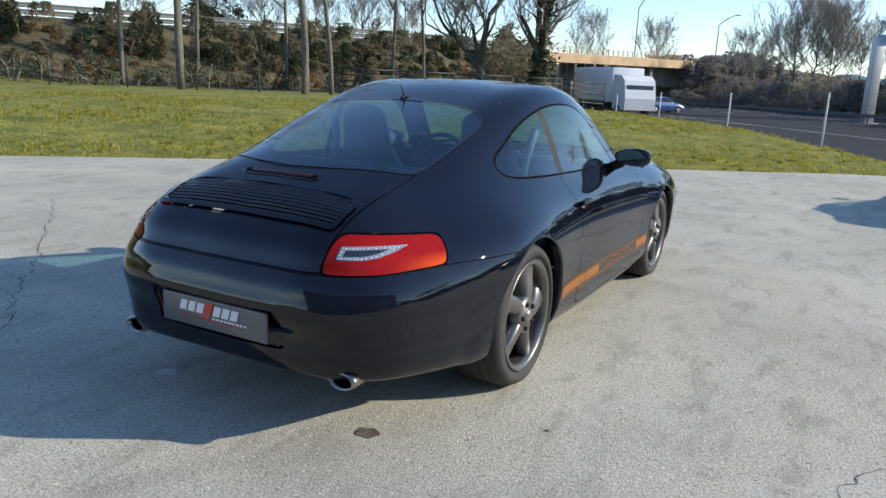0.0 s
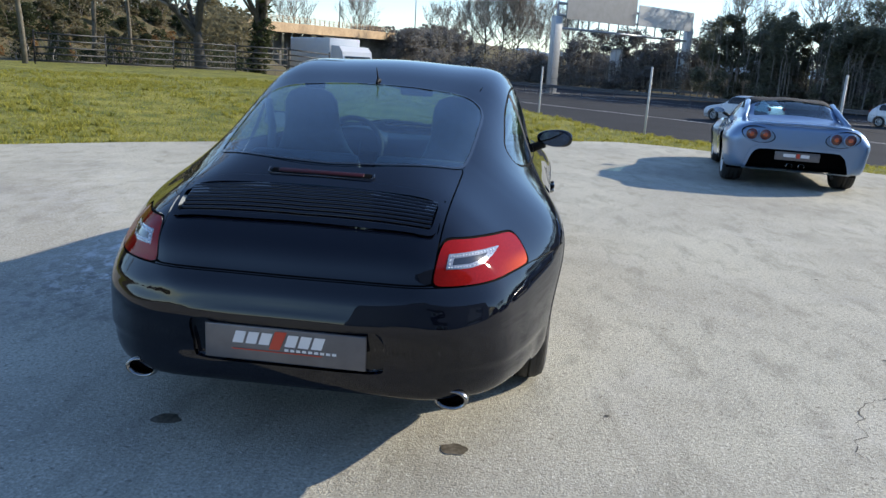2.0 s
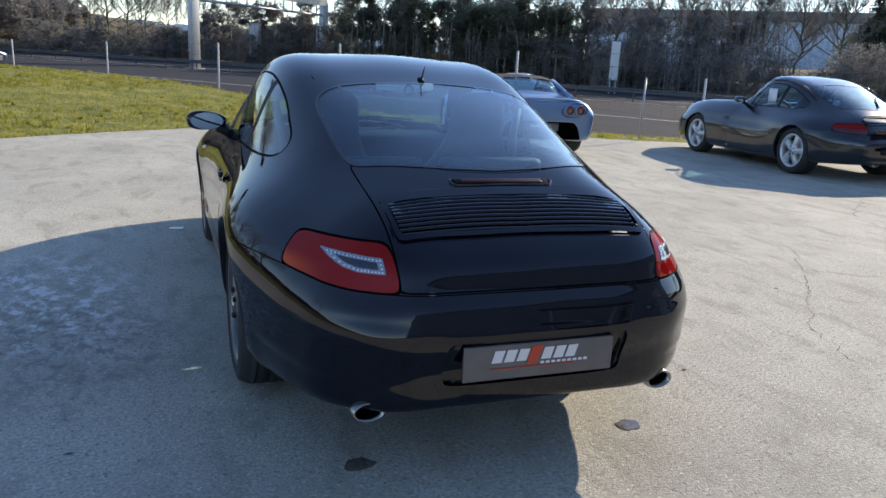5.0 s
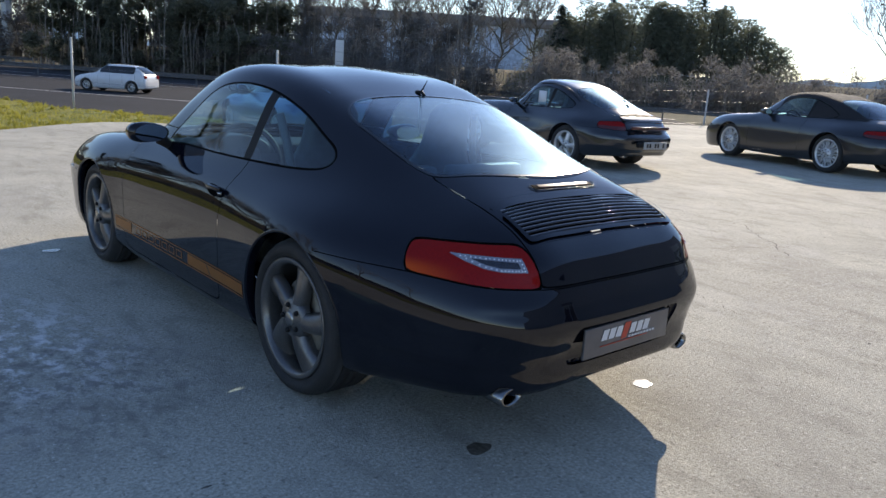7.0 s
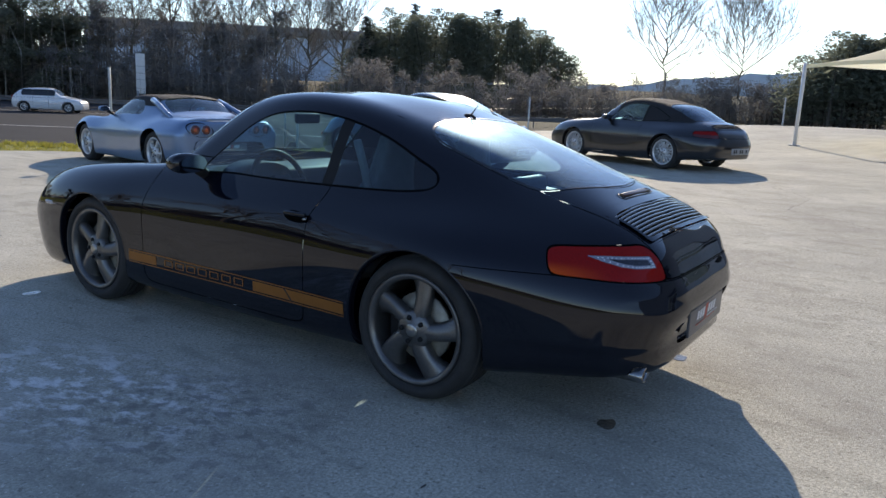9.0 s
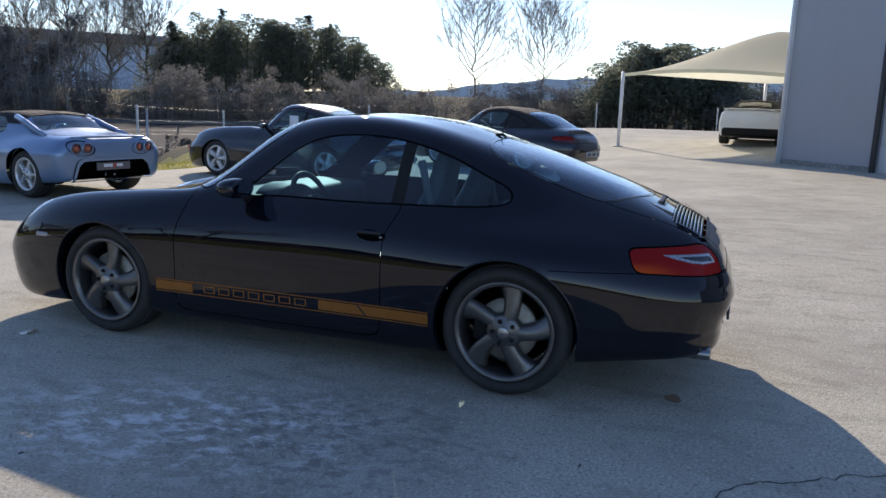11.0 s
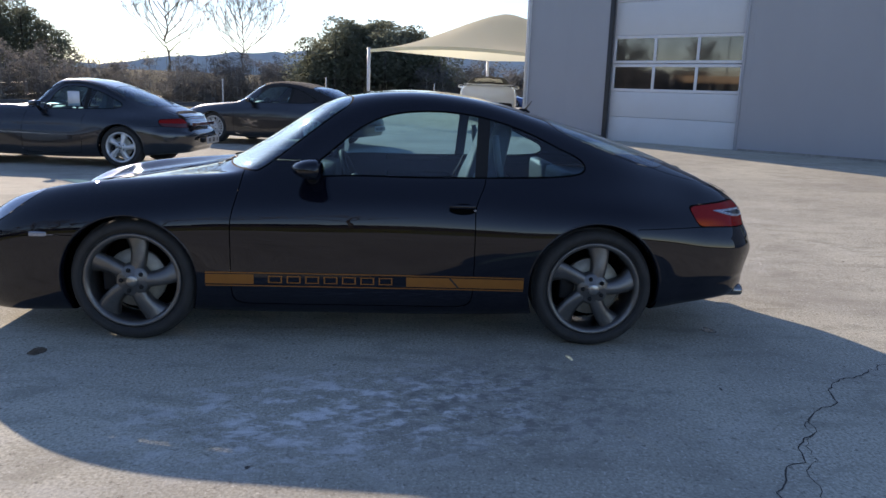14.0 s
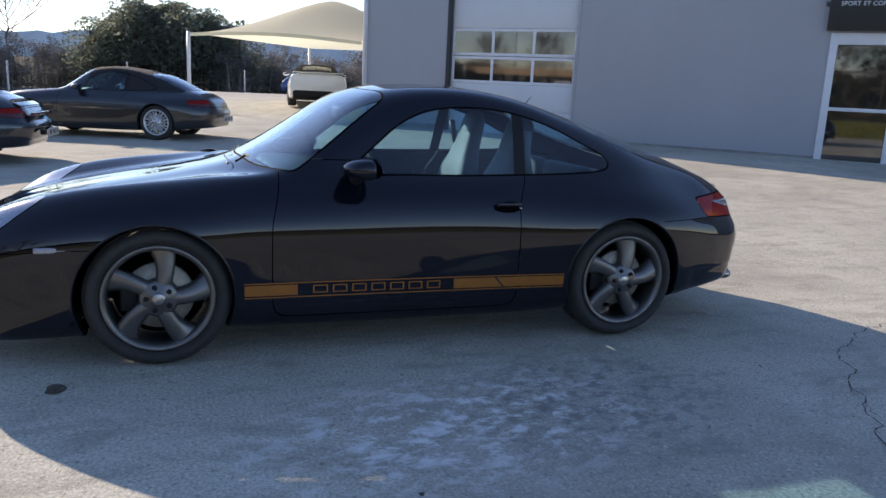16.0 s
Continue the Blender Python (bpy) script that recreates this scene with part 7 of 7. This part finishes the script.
# trees on the far bank by the bridge
for i, (x, y, h) in enumerate([(-7.0, 108, 9.6), (-4.6, 106.5, 8.6), (-2.4, 108, 7.8), (-3.0, 111, 7.4), (-9.5, 113, 6.5), (-15, 120, 6.0), (.5, 116, 6.5), (-44, 135, 9), (-33, 140, 8), (5, 121, 6.5)]):
    airy_tree(x, y, 2.2, h, 90 + i, h * .62, "round bare tree on the far bank", .10)
# trees and a dark bush beyond the raised road
for i, (x, y, h) in enumerate([(-63, 51.4, 7.5), (-58.4, 56.7, 6.5), (-54.7, 60.2, 8), (-50.6, 63.6, 6.5), (-46.8, 66.6, 7.5), (-42.8, 69, 6.5)]):
    airy_tree(x, y, 3.2, h, 170 + i, h * .5, "bare tree beyond the raised road", .12)
# trees behind the motorway, right
for i, (x, y, h) in enumerate([(33, 76, 12), (36, 74, 13), (39, 72, 12), (42, 71, 13), (45, 69, 12.5), (48, 67, 13), (51, 65, 12.5), (54, 62.5, 12), (57, 61, 12.5), (60, 59, 12), (63.5, 57, 11.5), (29, 80, 12), (23, 88, 12)]):
    airy_tree(x, y, -.4, h, 120 + i, 4.4, "tall bare tree beyond the motorway", .25)
airy_tree(91.3, 28.9, 2.2, 11.8, 151, 6.6, "tall bare tree against the sky", .22)
airy_tree(93.6, 20.4, 2.4, 9.2, 152, 6.8, "round bare tree against the sky", .24)

# scrub on the embankment
thicket("embankment_scrub", "tangled brown and green scrub on the road bank", [(-42, 2), (-34, 20), (-29, 33), (-27, 50), (-24, 62)], 8, .4, 1.7, 52000, .115, LEAF_OLIVE, 3, stems=900)
thicket("bank_bush", "dark green scrub over the road bank", [(-39, 4), (-33, 20), (-29, 34), (-27, 52), (-25, 62)], 6, .5, 1.5, 46000, .115, LEAF_DARK, 9, stems=500)
thicket("far_scrub", "dark scrub on the bank beyond the bridge", [(-20, 122), (-14, 136), (-8, 152)], 16, 1.2, 3.4, 24000, .26, LEAF_HEDGE, 10)
thicket("embankment_scrub", "dry brown leaves on the road bank", [(-36, 4), (-30, 20), (-25, 33), (-22, 48), (-21, 60)], 7, .12, .7, 34000, .065, LEAF_BROWN, 4)
thicket("bank_bush", "dark evergreen bushes at the foot of the bank", [(-30, 12), (-24, 22), (-18, 33), (-15, 42)], 4, .5, 1.5, 20000, .065, LEAF_DARK, 5, stems=300)
thicket("bush", "dark evergreen bush behind the guard rail", [(-52, 47), (-48, 51)], 3, 4.0, 6.0, 9000, .15, LEAF_DARK, 8, z=2.8)
thicket("bank_bush", "dark scrub by the bridge foot", [(-18, 48), (-27, 68), (-31, 76)], 4, 1.5, 3.4, 7000, .2, LEAF_OLIVE, 6, stems=250)
# far bank of the motorway, left part
thicket("far_scrub", "dark scrub on the far motorway bank", [(-22, 130), (-8, 116), (8, 101), (22, 89)], -6, 1.8, 4.8, 30000, .18, LEAF_HEDGE, 11, z=0.0, stems=700)
thicket("far_scrub", "dark scrub on the far motorway bank", [(-24, 124), (-6, 107), (14, 90)], -4, 1.0, 3.0, 18000, .17, LEAF_HEDGE, 12, z=-.9)
thicket("far_wood", "grey winter wood on the far motorway bank", [(3, 106), (12, 98), (22, 89)], -6, 4.5, 7.5, 50000, .16, LEAF_HEDGE, 17, z=0.0, stems=400, ragged=.45)
thicket("verge_scrub", "low dry scrub on the verge beyond the yard", [(14, 13.6), (21, 13.2), (29, 9.2), (38, 3.5), (43, -10)], 4, .25, .7, 22000, .07, LEAF_HEDGE, 18)
# mixed wood at the foot of the tall bare trees
thicket("mixed_wood", "dense grey-brown winter wood beyond the motorway", [(30, 76), (37, 70.5), (46, 64), (54, 58)], -6, 6.0, 9.0, 100000, .12, LEAF_HEDGE, 16, z=-.6, stems=900, ragged=.3)
# evergreen wood behind the silver car
thicket("evergreen_wood", "dense dark evergreen hedge wood", [(20.5, 80), (27, 73), (34, 67), (37, 65)], -7, 6.5, 10.0, 130000, .15, LEAF_MID, 13, z=-.6, stems=350)
thicket("hedge", "long brown hedge beyond the motorway", [(30, 72), (48, 55), (64, 37), (76, 18), (84, 2), (86, -16), (83, -36), (77, -56)], -7, 3.4, 5.2, 190000, .10, LEAF_HEDGE, 14, z=-.8, stems=2200, ragged=.25)
thicket("hedge", "dark lower hedge beyond the motorway", [(24, 76), (46, 54), (62, 35), (73, 17), (80, 2), (82, -16), (79, -36), (73, -56)], -3, 1.6, 3.2, 90000, .10, LEAF_HEDGE, 15, z=-.9, ragged=.2)


def grove(line, seed, top, count, label):
    """A domed stand of tall evergreen trees with bare lower stems."""
    rng = random.Random(seed)
    n = 62
    P, G = [], []
    for k in range(n):
        t = k / (n - 1)
        x = line[0][0] + (line[1][0] - line[0][0]) * t + rng.gauss(0, 1.6)
        y = line[0][1] + (line[1][1] - line[0][1]) * t + rng.gauss(0, 1.2)
        hh = top * (1 - .45 * abs(2 * t - 1) ** 3) * rng.uniform(.88, 1.04)
        G.append(tube([(x, y, 0), (x + rng.gauss(0, .3), y, hh * .5), (x + rng.gauss(0, .5), y, hh * .85)], .14, 5, .06, cap=False))
        for j in range(count // n):
            lev = rng.uniform(.30, 1) if rng.random() < .88 else rng.uniform(.05, .4)
            w = 2.3 * math.sin(min(1, (1.06 - lev) * 1.9) * 1.57) + .2
            a, f = rng.uniform(0, 6.283), math.sqrt(rng.random())
            P.append(Vector((x + math.cos(a) * w * f, y + math.sin(a) * w * f, hh * lev)))
    tagged(part("grove", leaves(P, .17, rng), LEAF_GROVE), label, "grove", kind="stuff")
    tagged(part("grove_stems", join(*G), BARK), "bare lower stems of the evergreen grove", "stems", kind="stuff")


grove(((66.5, 58), (88, 41)), 21, 11.2, 100000, "domed stand of tall dark evergreens")
grove(((67.5, 8.5), (69.5, -2)), 22, 7.4, 60000, "stand of dark evergreens behind the canopy")
thicket("far_hedge", "dark trees behind the canopy", [(66, 2), (70, -12), (70, -30)], -4, 3.0, 5.4, 46000, .12, LEAF_HEDGE, 24, z=-.5, stems=500)


def cedar(x, y, z, h, seed):
    rng = random.Random(seed)
    t = tagged(new("conifer"), "tall dark conifer with layered branches", "conifer", "conifers")
    part("trunk", tube([(x, y, z), (x + .1, y, z + h * .5), (x, y, z + h)], h * .018, 8, .03), BARK, t)
    P = []
    for k in range(90):
        lev = .16 + .82 * (k / 89) ** .9
        L = (h * .30 * (1.03 - lev) + .3) * rng.uniform(.55, 1.15)
        a = rng.uniform(0, 6.283)
        for j in range(46):
            f = rng.random() ** .7
            P.append(Vector((x + math.cos(a) * L * f + rng.gauss(0, .10 + .10 * f), y + math.sin(a) * L * f + rng.gauss(0, .10 + .10 * f), z + h * lev + .10 * L * math.sin(f * 3) - .08 * L * f + rng.gauss(0, .06))))
    part("crown", leaves(P, .13, rng), NEEDLE, t, "layered dark needle branches")


cedar(66.2, 55.8, 0.0, 9.6, 31)
cedar(84, 62, 2, 11.2, 32)
cedar(91, 53, 3, 10.2, 33)


def far_ridge():
    """Wooded ridges at the horizon, hazed only by their pale blue colour."""
    rng = np.random.RandomState(7)
    for name, R, h, z0, col in (("distant_ridge", 400, 22, 0, HAZED_WOOD), ("distant_ridge", 900, 62, 0, HAZED_HILLS)):
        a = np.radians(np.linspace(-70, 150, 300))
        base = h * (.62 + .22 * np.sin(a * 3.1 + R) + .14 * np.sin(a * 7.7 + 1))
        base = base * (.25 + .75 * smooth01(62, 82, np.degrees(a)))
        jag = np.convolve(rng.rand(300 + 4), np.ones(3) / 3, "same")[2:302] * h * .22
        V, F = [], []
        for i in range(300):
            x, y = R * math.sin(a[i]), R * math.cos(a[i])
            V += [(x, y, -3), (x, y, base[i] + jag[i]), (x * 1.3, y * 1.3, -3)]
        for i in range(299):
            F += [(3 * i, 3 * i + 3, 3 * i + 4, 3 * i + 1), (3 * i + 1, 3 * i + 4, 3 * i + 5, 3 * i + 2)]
        tagged(part(name, (V, F), col, smooth=False), "wooded ridge on the horizon with haze in its pale blue colour", "ridge", kind="structure")


far_ridge()


def warehouse():
    w = tagged(new("warehouse"), "long pale blue-grey warehouse beyond the trees", "building")
    c, d = Vector((104, 97, 0)), Vector((13.6, -15.1, 0)).normalized()
    m = Matrix.Translation(c) @ Matrix.Rotation(math.atan2(d.y, d.x), 4, "Z")
    part("wall", moved(box(-42, 32, 0, 30, -1, 10.2), m), mat("blue_cladding", (.52, .58, .66), .5, scale=.2, amount=.12, fine=2), w, smooth=False)
    part("roof", moved(box(-43, 33, -.8, 31, 10.2, 11.9, .3), m), mat("brown_roof", (.26, .24, .23), .7, scale=.3, amount=.2), w)


warehouse()


def grass_tufts():
    """Short blades over the near bank and uneven, thicker tufts among them."""
    rng = np.random.RandomState(12)

    def blades(x, y, sz, lean, wide):
        z = land(x, y)
        n = len(x)
        an = rng.rand(n) * 6.283
        c, s, w = np.cos(an) * sz * wide, np.sin(an) * sz * wide, None
        lx, ly = rng.normal(0, lean, n) * sz, rng.normal(0, lean, n) * sz
        V = np.stack([np.c_[x - c, y - s, z - .01], np.c_[x + c, y + s, z - .01], np.c_[x + lx, y + ly, z + sz]], 1).reshape(-1, 3)
        return V

    n = 260000
    x, y = rng.uniform(-24, 14, n), rng.uniform(1, 27, n)
    d = poly_sd(np.c_[x, y], APRON)
    keep = (d > -.06) & (d < 14) & (rng.rand(n) < np.where(d < .4, 1.0, .75 * np.exp(-d / 9))) & (x * .755 + y * .655 < 15)
    x, y = x[keep], y[keep]
    lots = [blades(x, y, .026 + .030 * rng.rand(len(x)) ** 2, .6, .32)]
    n = 17000
    tx, ty = rng.uniform(-24, 14, n), rng.uniform(1, 27, n)
    d = poly_sd(np.c_[tx, ty], APRON)
    wave = np.sin(tx * 1.3 + 1.7 * np.sin(ty * .6)) + np.sin(ty * 1.1 - 1.4 * np.sin(tx * .5)) + rng.normal(0, .7, n)
    keep = (d > .0) & (d < 15) & ((wave > .1) | (d < .25)) & (tx * .755 + ty * .655 < 15)
    tx, ty = tx[keep], ty[keep]
    k = 22
    r = np.repeat(.035 + .075 * rng.rand(len(tx)), k)
    a = rng.rand(len(tx) * k) * 6.283
    x = np.repeat(tx, k) + np.cos(a) * r * rng.rand(len(a)) ** .5
    y = np.repeat(ty, k) + np.sin(a) * r * rng.rand(len(a)) ** .5
    lots.append(blades(x, y, np.repeat(.035 + .055 * rng.rand(len(tx)), k) * (.6 + .6 * rng.rand(len(a))), .45, .16))
    V = np.concatenate(lots)
    F = np.arange(len(V)).reshape(-1, 3)
    tagged(part("grass", (V, F), BLADE, smooth=False), "short mossy winter grass in uneven tufts", "grass", kind="stuff")


grass_tufts()
